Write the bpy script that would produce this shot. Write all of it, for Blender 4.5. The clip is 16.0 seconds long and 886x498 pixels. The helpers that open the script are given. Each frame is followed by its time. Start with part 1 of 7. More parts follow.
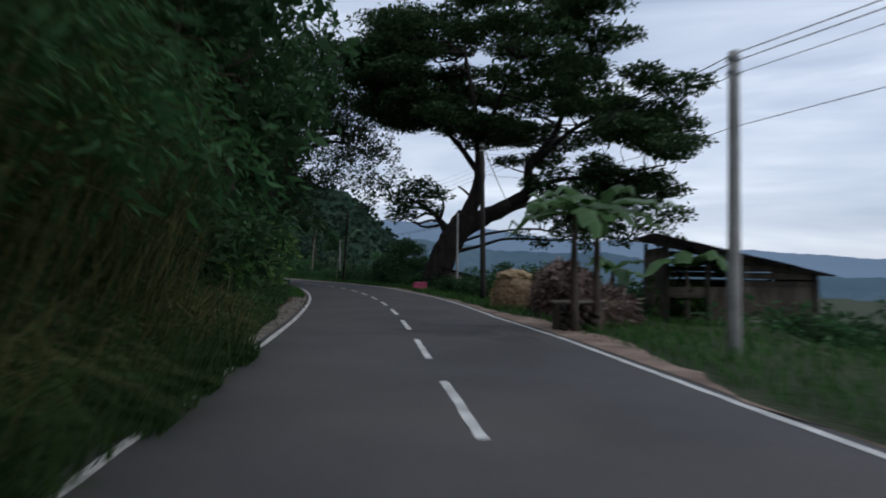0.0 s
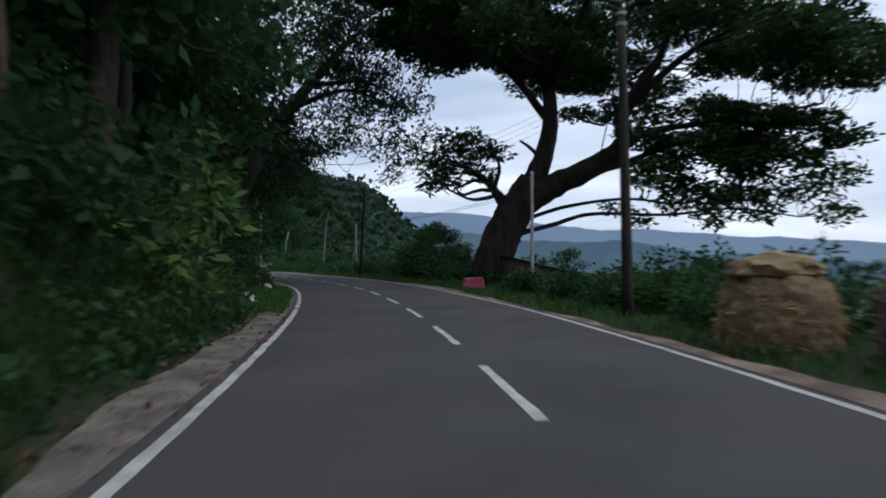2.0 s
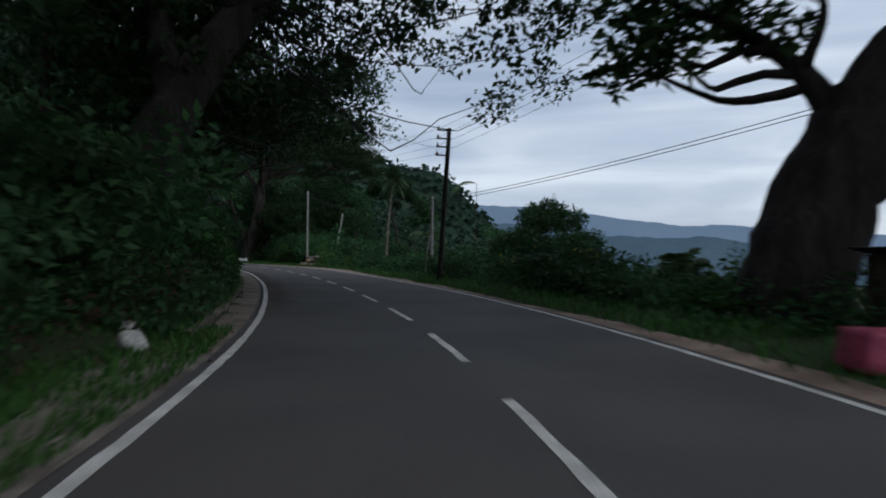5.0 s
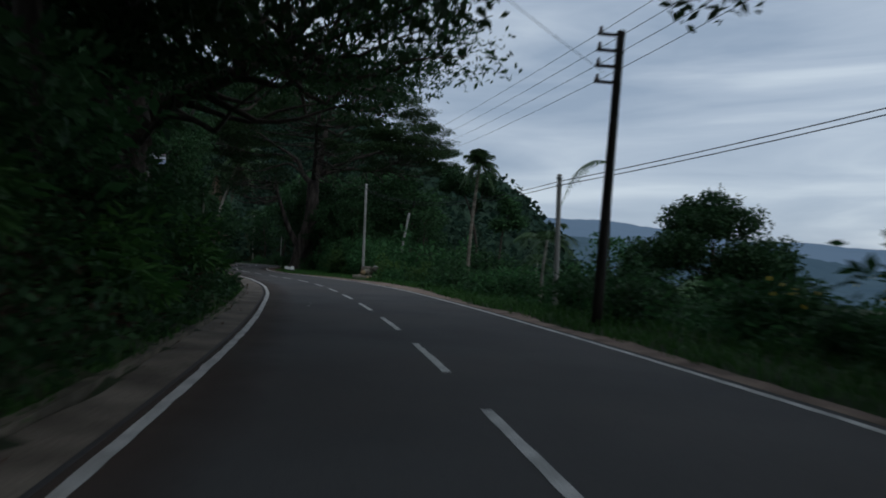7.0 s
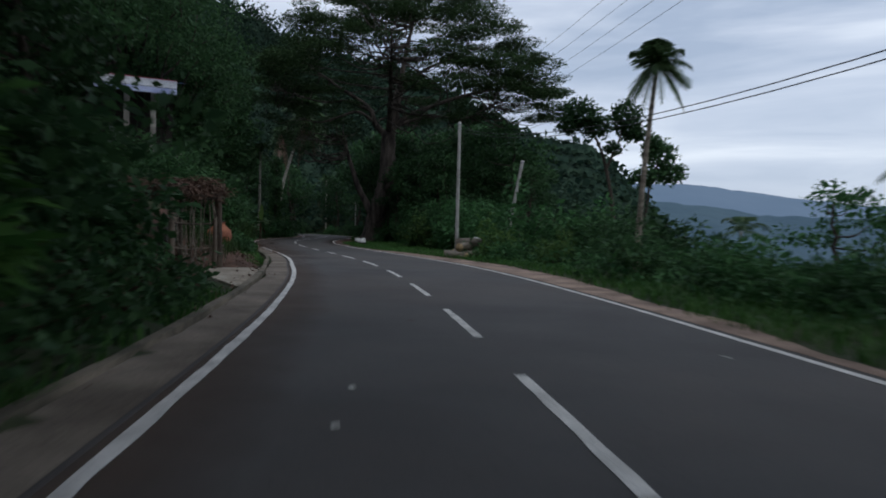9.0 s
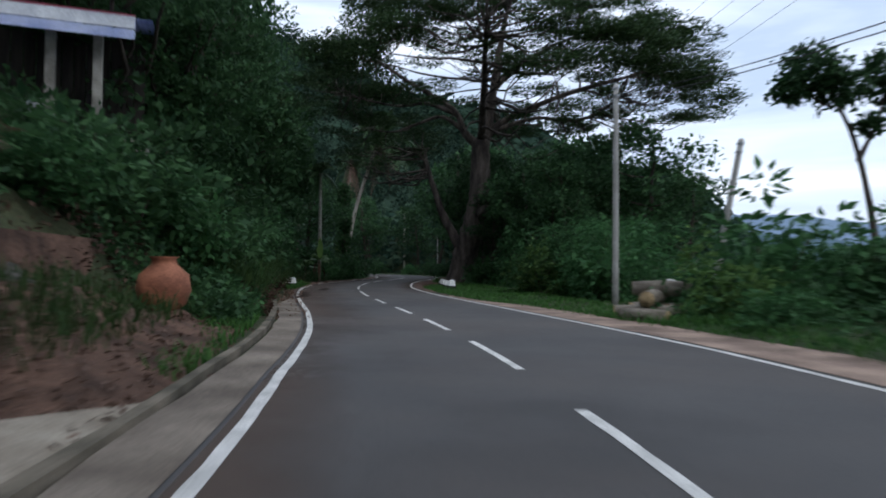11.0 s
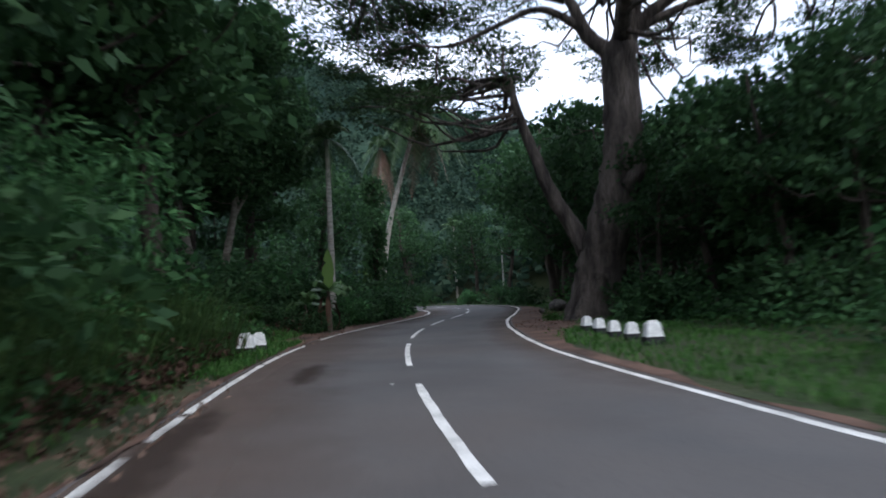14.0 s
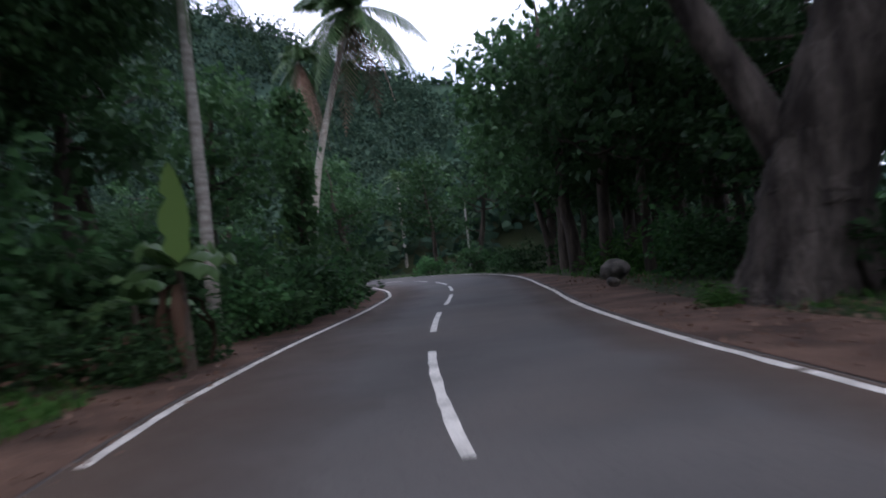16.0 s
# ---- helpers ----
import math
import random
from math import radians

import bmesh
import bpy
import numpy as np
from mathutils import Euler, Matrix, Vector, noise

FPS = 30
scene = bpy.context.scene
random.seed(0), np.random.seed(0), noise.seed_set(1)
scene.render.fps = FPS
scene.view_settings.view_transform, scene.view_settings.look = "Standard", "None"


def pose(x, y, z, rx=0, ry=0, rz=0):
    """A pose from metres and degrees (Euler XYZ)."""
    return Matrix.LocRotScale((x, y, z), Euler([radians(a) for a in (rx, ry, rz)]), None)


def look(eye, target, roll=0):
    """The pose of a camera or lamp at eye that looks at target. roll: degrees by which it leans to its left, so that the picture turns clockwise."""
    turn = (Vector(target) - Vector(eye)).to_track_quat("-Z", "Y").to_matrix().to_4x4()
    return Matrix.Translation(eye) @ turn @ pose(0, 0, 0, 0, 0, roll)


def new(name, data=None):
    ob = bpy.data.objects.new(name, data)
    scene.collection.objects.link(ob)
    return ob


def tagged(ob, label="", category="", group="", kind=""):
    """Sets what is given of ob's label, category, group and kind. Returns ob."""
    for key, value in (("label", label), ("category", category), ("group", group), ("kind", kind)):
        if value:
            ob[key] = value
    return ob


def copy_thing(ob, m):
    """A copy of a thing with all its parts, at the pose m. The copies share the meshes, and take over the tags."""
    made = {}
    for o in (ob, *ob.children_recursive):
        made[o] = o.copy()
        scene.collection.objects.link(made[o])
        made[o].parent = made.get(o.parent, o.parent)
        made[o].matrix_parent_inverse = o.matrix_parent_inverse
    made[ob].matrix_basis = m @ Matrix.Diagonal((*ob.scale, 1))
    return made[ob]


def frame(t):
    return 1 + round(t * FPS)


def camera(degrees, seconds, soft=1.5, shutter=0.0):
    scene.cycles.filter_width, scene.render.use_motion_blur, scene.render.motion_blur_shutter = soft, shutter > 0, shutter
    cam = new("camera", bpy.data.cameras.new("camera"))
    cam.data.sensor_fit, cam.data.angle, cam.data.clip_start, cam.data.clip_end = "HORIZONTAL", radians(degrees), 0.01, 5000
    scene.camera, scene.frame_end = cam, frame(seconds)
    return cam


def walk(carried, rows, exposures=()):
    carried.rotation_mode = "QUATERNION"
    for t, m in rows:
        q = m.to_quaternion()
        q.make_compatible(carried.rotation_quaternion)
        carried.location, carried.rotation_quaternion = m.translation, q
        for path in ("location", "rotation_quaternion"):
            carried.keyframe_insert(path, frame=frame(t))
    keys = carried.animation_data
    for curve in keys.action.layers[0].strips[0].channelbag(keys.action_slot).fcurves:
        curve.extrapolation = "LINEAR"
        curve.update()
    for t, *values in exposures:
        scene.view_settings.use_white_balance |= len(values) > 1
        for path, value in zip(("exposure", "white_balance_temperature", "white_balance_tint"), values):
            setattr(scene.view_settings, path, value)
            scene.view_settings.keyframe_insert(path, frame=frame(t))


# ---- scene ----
cam = camera(66.32, 16.0, soft=1.8, shutter=0.7)
PATH = [
    (0, (6.422, -2.441, 1.565), (5.977, 7.544, 1.857), 0.58),
    (0.5, (5.630, 1.513, 1.483), (4.954, 11.486, 1.767), -0.41),
    (1, (4.936, 5.311, 1.485), (4.291, 15.285, 1.810), -1.61),
    (1.5, (4.141, 10.024, 1.503), (3.466, 19.997, 1.780), -1.27),
    (2, (3.433, 14.086, 1.469), (2.716, 24.059, 1.628), -0.15),
    (2.5, (2.727, 18.207, 1.455), (1.937, 28.174, 1.621), 0.58),
    (3, (1.965, 22.322, 1.442), (0.987, 32.274, 1.536), 0.81),
    (3.5, (1.163, 26.365, 1.431), (0.018, 36.298, 1.524), 0.45),
    (4, (0.296, 30.500, 1.422), (-1.055, 40.409, 1.453), -0.07),
    (4.5, (-0.614, 34.403, 1.457), (-2.171, 44.281, 1.484), 0.34),
    (5, (-1.611, 38.295, 1.461), (-3.394, 48.123, 1.525), 0.73),
    (5.5, (-2.770, 42.167, 1.470), (-4.780, 51.946, 1.571), 1.12),
    (6, (-4.073, 46.024, 1.482), (-6.308, 55.753, 1.618), 1.51),
    (6.5, (-5.500, 49.870, 1.491), (-7.962, 59.549, 1.664), 1.90),
    (7, (-7.032, 53.697, 1.502), (-9.715, 63.328, 1.707), 2.17),
    (7.5, (-8.613, 57.537, 1.489), (-11.415, 67.135, 1.655), 3.57),
    (8, (-10.310, 61.403, 1.440), (-13.422, 70.906, 1.504), 3.76),
    (8.5, (-12.197, 65.172, 1.479), (-15.714, 74.533, 1.371), 2.92),
    (9, (-14.187, 68.811, 1.470), (-17.948, 78.072, 1.175), 1.51),
    (9.5, (-16.254, 72.417, 1.452), (-20.108, 81.645, 1.432), 1.02),
    (9.8, (-17.528, 74.615, 1.472), (-21.705, 83.698, 1.699), 0.43),
    (10, (-18.372, 76.047, 1.457), (-22.745, 85.037, 1.720), -0.35),
    (10.5, (-20.480, 79.592, 1.441), (-25.088, 88.464, 1.698), 0.05),
    (11, (-22.612, 83.085, 1.399), (-27.443, 91.837, 1.642), 0.53),
    (11.5, (-24.817, 86.536, 1.350), (-29.869, 95.163, 1.575), 1.11),
    (12, (-27.146, 89.977, 1.309), (-32.416, 98.473, 1.519), 1.60),
    (12.5, (-29.616, 93.386, 1.326), (-35.094, 101.750, 1.519), 2.96),
    (13, (-32.259, 96.923, 1.367), (-37.706, 105.304, 1.674), 1.25),
    (13.5, (-34.946, 100.267, 1.388), (-40.374, 108.638, 2.072), 0.46),
    (14, (-37.621, 103.512, 1.414), (-42.909, 111.975, 2.056), -2.86),
    (14.2, (-38.699, 104.806, 1.416), (-43.963, 113.285, 2.042), -4.07),
    (14.5, (-40.347, 106.730, 1.407), (-45.572, 115.239, 1.947), -5.32),
    (15, (-42.980, 110.076, 1.487), (-48.051, 118.686, 1.895), -6.27),
    (15.3, (-44.497, 112.054, 1.498), (-49.428, 120.747, 1.830), -6.64),
    (15.6, (-46.024, 114.141, 1.500), (-50.733, 122.959, 1.766), -6.80),
    (16, (-48.037, 117.065, 1.475), (-52.465, 126.031, 1.572), -6.29),
]
EXPOSURES = [(0.0, 0.05, 6300, 9), (1.0, 0.33, 6300, 10), (2.0, 0.3, 6300, 9), (3.2, 0.32, 6320, 9), (4.5, 0.05, 6320, 8), (7.0, -0.4, 6200, 4), (8.2, -0.12, 6300, 7), (9.2, 0.06, 6380, 9), (10.2, 0.28, 6450, 10), (12.4, 1.28, 5850, 4), (13.2, 1.36, 5950, 6), (14.0, 1.47, 6250, 11), (16.0, 1.52, 6250, 21)]
walk(cam, [(t, look(eye, target, roll)) for t, eye, target, roll in PATH], EXPOSURES)

# ---- light: a low overcast evening sky ----
world = bpy.data.worlds.new("overcast_sky")
scene.world = world
world.use_nodes = True
wn, wl = world.node_tree.nodes, world.node_tree.links
wn.clear()
w_out = wn.new("ShaderNodeOutputWorld")
w_sky = wn.new("ShaderNodeTexSky")
w_sky.sky_type, w_sky.sun_disc = "NISHITA", False
w_sky.sun_elevation, w_sky.sun_rotation = radians(28), radians(60)
w_bg = wn.new("ShaderNodeBackground")
w_bg.inputs["Strength"].default_value = 0.07
wl.new(w_sky.outputs["Color"], w_bg.inputs["Color"])
w_co = wn.new("ShaderNodeTexCoord")
w_map = wn.new("ShaderNodeMapping")
w_map.inputs["Scale"].default_value = (1.3, 1.3, 9.0)
wl.new(w_co.outputs["Generated"], w_map.inputs["Vector"])
w_no = wn.new("ShaderNodeTexNoise")
w_no.inputs["Scale"].default_value, w_no.inputs["Detail"].default_value = 1.7, 7.0
w_no.inputs["Distortion"].default_value = 0.5
wl.new(w_map.outputs["Vector"], w_no.inputs["Vector"])
w_ramp = wn.new("ShaderNodeValToRGB")
cr = w_ramp.color_ramp
cr.elements[0].position, cr.elements[0].color = 0.34, (0.36, 0.43, 0.56, 1)
cr.elements[1].position, cr.elements[1].color = 0.70, (0.74, 0.79, 0.88, 1)
el = cr.elements.new(0.52)
el.color = (0.52, 0.58, 0.70, 1)
wl.new(w_no.outputs["Fac"], w_ramp.inputs["Fac"])
w_cloud = wn.new("ShaderNodeBackground")
w_cloud.inputs["Strength"].default_value = 1.22
wl.new(w_ramp.outputs["Color"], w_cloud.inputs["Color"])
w_mix = wn.new("ShaderNodeMixShader")
w_mix.inputs["Fac"].default_value = 0.85
wl.new(w_bg.outputs[0], w_mix.inputs[1])
wl.new(w_cloud.outputs[0], w_mix.inputs[2])
wl.new(w_mix.outputs[0], w_out.inputs["Surface"])

sun_data = bpy.data.lights.new("sun", "SUN")
sun_data.energy, sun_data.angle, sun_data.color = 0.5, radians(40), (1.0, 0.95, 0.9)
sun = new("sun", sun_data)
sun.matrix_basis = look((60, 40, 80), (0, 70, 0))

# ---- materials ----


def nodes_of(name):
    m = bpy.data.materials.new(name)
    m.use_nodes = True
    n, l = m.node_tree.nodes, m.node_tree.links
    n.clear()
    return m, n, l


def grainy(name, c1, c2, scale=6.0, fine=60.0, rough=0.85, bump=0.3, dist=0.02, metal=0.0, c3=None, stretch=None, rand=0.0, spec=0.3):
    """Two colours mixed by broad noise, a fine grain over both, and relief."""
    m, n, l = nodes_of(name)
    out, bs = n.new("ShaderNodeOutputMaterial"), n.new("ShaderNodeBsdfPrincipled")
    bs.inputs["Roughness"].default_value, bs.inputs["Metallic"].default_value = rough, metal
    bs.inputs["Specular IOR Level"].default_value = spec
    co = n.new("ShaderNodeTexCoord")
    vec = co.outputs["Object"]
    if stretch:
        mp = n.new("ShaderNodeMapping")
        mp.inputs["Scale"].default_value = stretch
        l.new(vec, mp.inputs["Vector"])
        vec = mp.outputs["Vector"]
    big, small = n.new("ShaderNodeTexNoise"), n.new("ShaderNodeTexNoise")
    big.inputs["Scale"].default_value, big.inputs["Detail"].default_value = scale, 5.0
    small.inputs["Scale"].default_value, small.inputs["Detail"].default_value = fine, 3.0
    l.new(vec, big.inputs["Vector"])
    l.new(vec, small.inputs["Vector"])
    ramp = n.new("ShaderNodeValToRGB")
    e = ramp.color_ramp.elements
    e[0].position, e[0].color = 0.36, (*c1, 1)
    e[1].position, e[1].color = 0.66, (*c2, 1)
    if c3:
        x = e.new(0.5)
        x.color = (*c3, 1)
    l.new(big.outputs["Fac"], ramp.inputs["Fac"])
    hs = n.new("ShaderNodeHueSaturation")
    mr = n.new("ShaderNodeMapRange")
    mr.inputs["From Min"].default_value, mr.inputs["From Max"].default_value = 0.3, 0.7
    mr.inputs["To Min"].default_value, mr.inputs["To Max"].default_value = 0.72, 1.28
    l.new(small.outputs["Fac"], mr.inputs["Value"])
    val = mr.outputs["Result"]
    if rand:
        oi = n.new("ShaderNodeObjectInfo")
        r2 = n.new("ShaderNodeMapRange")
        r2.inputs["To Min"].default_value, r2.inputs["To Max"].default_value = 1 - rand, 1 + rand
        l.new(oi.outputs["Random"], r2.inputs["Value"])
        mul = n.new("ShaderNodeMath")
        mul.operation = "MULTIPLY"
        l.new(val, mul.inputs[0])
        l.new(r2.outputs["Result"], mul.inputs[1])
        val = mul.outputs[0]
    l.new(val, hs.inputs["Value"])
    l.new(ramp.outputs["Color"], hs.inputs["Color"])
    l.new(hs.outputs["Color"], bs.inputs["Base Color"])
    if bump:
        bp = n.new("ShaderNodeBump")
        bp.inputs["Strength"].default_value, bp.inputs["Distance"].default_value = bump, dist
        l.new(small.outputs["Fac"], bp.inputs["Height"])
        l.new(bp.outputs["Normal"], bs.inputs["Normal"])
    l.new(bs.outputs[0], out.inputs["Surface"])
    return m


def leafy(name, c1, c2, thin=0.3, rough=0.58, rand=0.3):
    """Thin leaves: each leaf has its own tone between two greens, and lets some light through."""
    m, n, l = nodes_of(name)
    out = n.new("ShaderNodeOutputMaterial")
    geo, oi = n.new("ShaderNodeNewGeometry"), n.new("ShaderNodeObjectInfo")
    ramp = n.new("ShaderNodeValToRGB")
    e = ramp.color_ramp.elements
    e[0].color, e[1].color = (*c1, 1), (*c2, 1)
    l.new(geo.outputs["Random Per Island"], ramp.inputs["Fac"])
    hs = n.new("ShaderNodeHueSaturation")
    r2 = n.new("ShaderNodeMapRange")
    r2.inputs["To Min"].default_value, r2.inputs["To Max"].default_value = 1 - rand, 1 + rand
    l.new(oi.outputs["Random"], r2.inputs["Value"])
    l.new(r2.outputs["Result"], hs.inputs["Value"])
    l.new(ramp.outputs["Color"], hs.inputs["Color"])
    bs, tr, mx = n.new("ShaderNodeBsdfPrincipled"), n.new("ShaderNodeBsdfTranslucent"), n.new("ShaderNodeMixShader")
    bs.inputs["Roughness"].default_value = rough
    bs.inputs["Specular IOR Level"].default_value = 0.12
    mx.inputs["Fac"].default_value = thin
    l.new(hs.outputs["Color"], bs.inputs["Base Color"])
    l.new(hs.outputs["Color"], tr.inputs["Color"])
    l.new(bs.outputs[0], mx.inputs[1])
    l.new(tr.outputs[0], mx.inputs[2])
    l.new(mx.outputs[0], out.inputs["Surface"])
    return m


M_ASPHALT = grainy("asphalt", (0.066, 0.063, 0.062), (0.096, 0.091, 0.089), 0.35, 90, 0.86, 0.35, 0.01, c3=(0.080, 0.077, 0.076))
an, al = M_ASPHALT.node_tree.nodes, M_ASPHALT.node_tree.links
a_bs = [n for n in an if n.type == "BSDF_PRINCIPLED"][0]
a_in = a_bs.inputs["Base Color"].links[0].from_socket
a_no, a_fl = an.new("ShaderNodeTexNoise"), an.new("ShaderNodeTexNoise")
a_no.inputs["Scale"].default_value, a_no.inputs["Detail"].default_value, a_no.inputs["Roughness"].default_value = 0.16, 8.0, 0.62
a_fl.inputs["Scale"].default_value, a_fl.inputs["Detail"].default_value = 14.0, 4.0
a_co = an.new("ShaderNodeTexCoord")
al.new(a_co.outputs["Object"], a_no.inputs["Vector"])
al.new(a_co.outputs["Object"], a_fl.inputs["Vector"])
a_mr = an.new("ShaderNodeMapRange")
a_mr.inputs["From Min"].default_value, a_mr.inputs["From Max"].default_value = 0.44, 0.66
a_mr.inputs["To Max"].default_value = 0.55
al.new(a_no.outputs["Fac"], a_mr.inputs["Value"])
a_mix = an.new("ShaderNodeMixRGB")
a_mix.inputs[2].default_value = (0.105, 0.088, 0.078, 1)
al.new(a_mr.outputs["Result"], a_mix.inputs[0])
al.new(a_in, a_mix.inputs[1])
a_m2, a_r2 = an.new("ShaderNodeMixRGB"), an.new("ShaderNodeMapRange")
a_r2.inputs["From Min"].default_value, a_r2.inputs["From Max"].default_value, a_r2.inputs["To Max"].default_value = 0.57, 0.72, 0.6
a_m2.inputs[2].default_value = (0.048, 0.046, 0.046, 1)
al.new(a_fl.outputs["Fac"], a_r2.inputs["Value"])
al.new(a_r2.outputs["Result"], a_m2.inputs[0])
al.new(a_mix.outputs[0], a_m2.inputs[1])
al.new(a_m2.outputs[0], a_bs.inputs["Base Color"])
M_PAINT = grainy("road_paint", (0.46, 0.45, 0.42), (0.74, 0.72, 0.68), 2.2, 40, 0.7, 0.15, 0.004)
M_SLAB = grainy("pale_concrete", (0.22, 0.18, 0.135), (0.40, 0.35, 0.28), 1.0, 30, 0.9, 0.4, 0.01)
M_EARTH = grainy("cut_earth", (0.05, 0.028, 0.019), (0.15, 0.085, 0.058), 1.5, 14, 0.95, 0.9, 0.06)
M_CONCRETE = grainy("weathered_concrete", (0.115, 0.092, 0.072), (0.25, 0.208, 0.165), 0.9, 30, 0.9, 0.4, 0.01)
M_DIRT = grainy("red_dirt", (0.052, 0.031, 0.023), (0.145, 0.086, 0.062), 0.8, 25, 0.95, 0.6, 0.03)
M_LEAFDIRT = grainy("leafy_dirt", (0.12, 0.10, 0.085), (0.28, 0.245, 0.205), 1.6, 18, 0.95, 0.8, 0.04)
M_LIP = grainy("mossy_concrete", (0.07, 0.062, 0.044), (0.22, 0.185, 0.14), 1.1, 20, 0.92, 0.6, 0.02)
M_SAND = grainy("sandy_shoulder", (0.15, 0.105, 0.082), (0.36, 0.26, 0.20), 0.9, 22, 0.95, 0.6, 0.03)
M_SOIL = grainy("hill_soil", (0.022, 0.03, 0.012), (0.05, 0.055, 0.025), 0.25, 8, 0.95, 0.8, 0.08, c3=(0.03, 0.042, 0.016))
M_POLE = grainy("concrete_pole", (0.27, 0.26, 0.24), (0.40, 0.39, 0.365), 1.5, 40, 0.85, 0.2, 0.006)
M_TARPOLE = grainy("tarred_wood", (0.018, 0.015, 0.012), (0.045, 0.037, 0.03), 2.0, 30, 0.8, 0.5, 0.01, stretch=(4, 4, 0.4))
M_BARK = grainy("dark_bark", (0.032, 0.025, 0.020), (0.09, 0.07, 0.055), 1.6, 9, 0.95, 1.0, 0.06, stretch=(1.6, 1.6, 0.35))
M_OLDBARK = grainy("old_bark", (0.029, 0.023, 0.020), (0.125, 0.102, 0.086), 1.1, 6, 0.95, 1.0, 0.14, stretch=(1.8, 1.8, 0.4))
M_DARKBARK = grainy("black_bark", (0.014, 0.011, 0.010), (0.040, 0.032, 0.027), 1.4, 7, 0.95, 1.0, 0.09, stretch=(1.6, 1.6, 0.4))
M_PALEBARK = grainy("pale_bark", (0.13, 0.11, 0.085), (0.27, 0.235, 0.19), 2.0, 14, 0.9, 0.7, 0.03, stretch=(1, 1, 3.0))
M_PALMBARK = grainy("palm_bark", (0.24, 0.22, 0.19), (0.42, 0.39, 0.34), 2.0, 14, 0.9, 0.6, 0.02, stretch=(1, 1, 5.0))
M_LIME = grainy("limewash", (0.62, 0.62, 0.60), (0.82, 0.82, 0.80), 5, 40, 0.85, 0.25, 0.008, rand=0.06)
M_BLACK = grainy("black_paint", (0.012, 0.012, 0.014), (0.03, 0.03, 0.032), 5, 40, 0.7, 0.2, 0.006)
M_WOOD = grainy("weathered_planks", (0.05, 0.038, 0.028), (0.14, 0.11, 0.085), 2.5, 30, 0.9, 0.5, 0.01, stretch=(1, 1, 0.3), rand=0.3)
M_RUST = grainy("rusted_tin", (0.035, 0.028, 0.026), (0.10, 0.08, 0.075), 1.6, 30, 0.65, 0.3, 0.006, metal=0.2, rand=0.15)
M_TIN = grainy("blue_tin", (0.30, 0.36, 0.62), (0.55, 0.60, 0.80), 1.2, 40, 0.5, 0.15, 0.004)
M_TINPALE = grainy("pale_tin", (0.6, 0.62, 0.68), (0.78, 0.8, 0.84), 2, 40, 0.5, 0.1, 0.004)
M_STRAW = grainy("dry_straw", (0.22, 0.15, 0.08), (0.46, 0.34, 0.19), 2.5, 45, 0.95, 0.8, 0.03, stretch=(1, 1, 3))
M_OLDSTRAW = grainy("old_straw", (0.09, 0.062, 0.047), (0.22, 0.155, 0.115), 2.5, 40, 0.95, 0.9, 0.04)
M_PINK = grainy("pink_tarpaulin", (0.26, 0.035, 0.075), (0.42, 0.075, 0.13), 3, 20, 0.55, 0.3, 0.02)
M_STONE = grainy("grey_stone", (0.055, 0.05, 0.045), (0.17, 0.155, 0.135), 3, 25, 0.9, 0.6, 0.02, rand=0.25)
M_PALESTONE = grainy("pale_stone", (0.38, 0.37, 0.34), (0.62, 0.61, 0.57), 3, 25, 0.9, 0.4, 0.02, rand=0.15)
M_CLAY = grainy("clay_pot", (0.20, 0.075, 0.042), (0.38, 0.15, 0.085), 3, 30, 0.8, 0.3, 0.01)
M_CABLE = grainy("black_cable", (0.012, 0.012, 0.013), (0.03, 0.03, 0.03), 4, 30, 0.6, 0)
M_STEEL = grainy("galvanised_steel", (0.25, 0.26, 0.27), (0.42, 0.43, 0.44), 6, 50, 0.5, 0.1, 0.003, metal=0.7)
M_PORCELAIN = grainy("brown_insulator", (0.05, 0.03, 0.02), (0.1, 0.06, 0.04), 6, 40, 0.3, 0)
M_WALLP = grainy("stained_plaster", (0.16, 0.15, 0.13), (0.34, 0.32, 0.28), 1.4, 30, 0.9, 0.3, 0.01)
L_DARK = leafy("dark_leaf", (0.024, 0.058, 0.025), (0.056, 0.118, 0.044), 0.35)
L_MID = leafy("mid_leaf", (0.028, 0.080, 0.030), (0.068, 0.160, 0.056), 0.36)
L_LIGHT = leafy("light_leaf", (0.05, 0.11, 0.03), (0.12, 0.20, 0.06), 0.35)
L_YELLOW = leafy("dry_grass", (0.10, 0.10, 0.035), (0.22, 0.19, 0.08), 0.3)
L_GRASS = leafy("verge_grass", (0.026, 0.080, 0.018), (0.072, 0.16, 0.038), 0.3)
L_TALL = leafy("tall_grass", (0.020, 0.048, 0.014), (0.055, 0.095, 0.028), 0.3)
L_BRUSH = leafy("dead_brush", (0.035, 0.020, 0.014), (0.11, 0.066, 0.045), 0.1, 0.8)
L_BANANA = leafy("banana_leaf", (0.055, 0.125, 0.045), (0.115, 0.195, 0.075), 0.4, 0.35)
L_YOUNG = leafy("young_banana_leaf", (0.105, 0.185, 0.05), (0.15, 0.24, 0.068), 0.45, 0.35)
L_PALM = leafy("palm_leaf", (0.035, 0.075, 0.030), (0.095, 0.15, 0.065), 0.3, 0.4)
L_FEATHER = leafy("raintree_leaf", (0.024, 0.050, 0.021), (0.058, 0.098, 0.036), 0.28)
L_FLOWER = leafy("yellow_flower", (0.55, 0.40, 0.05), (0.75, 0.60, 0.15), 0.3)
L_DEAD = leafy("dead_leaf", (0.10, 0.055, 0.04), (0.24, 0.16, 0.12), 0.1)

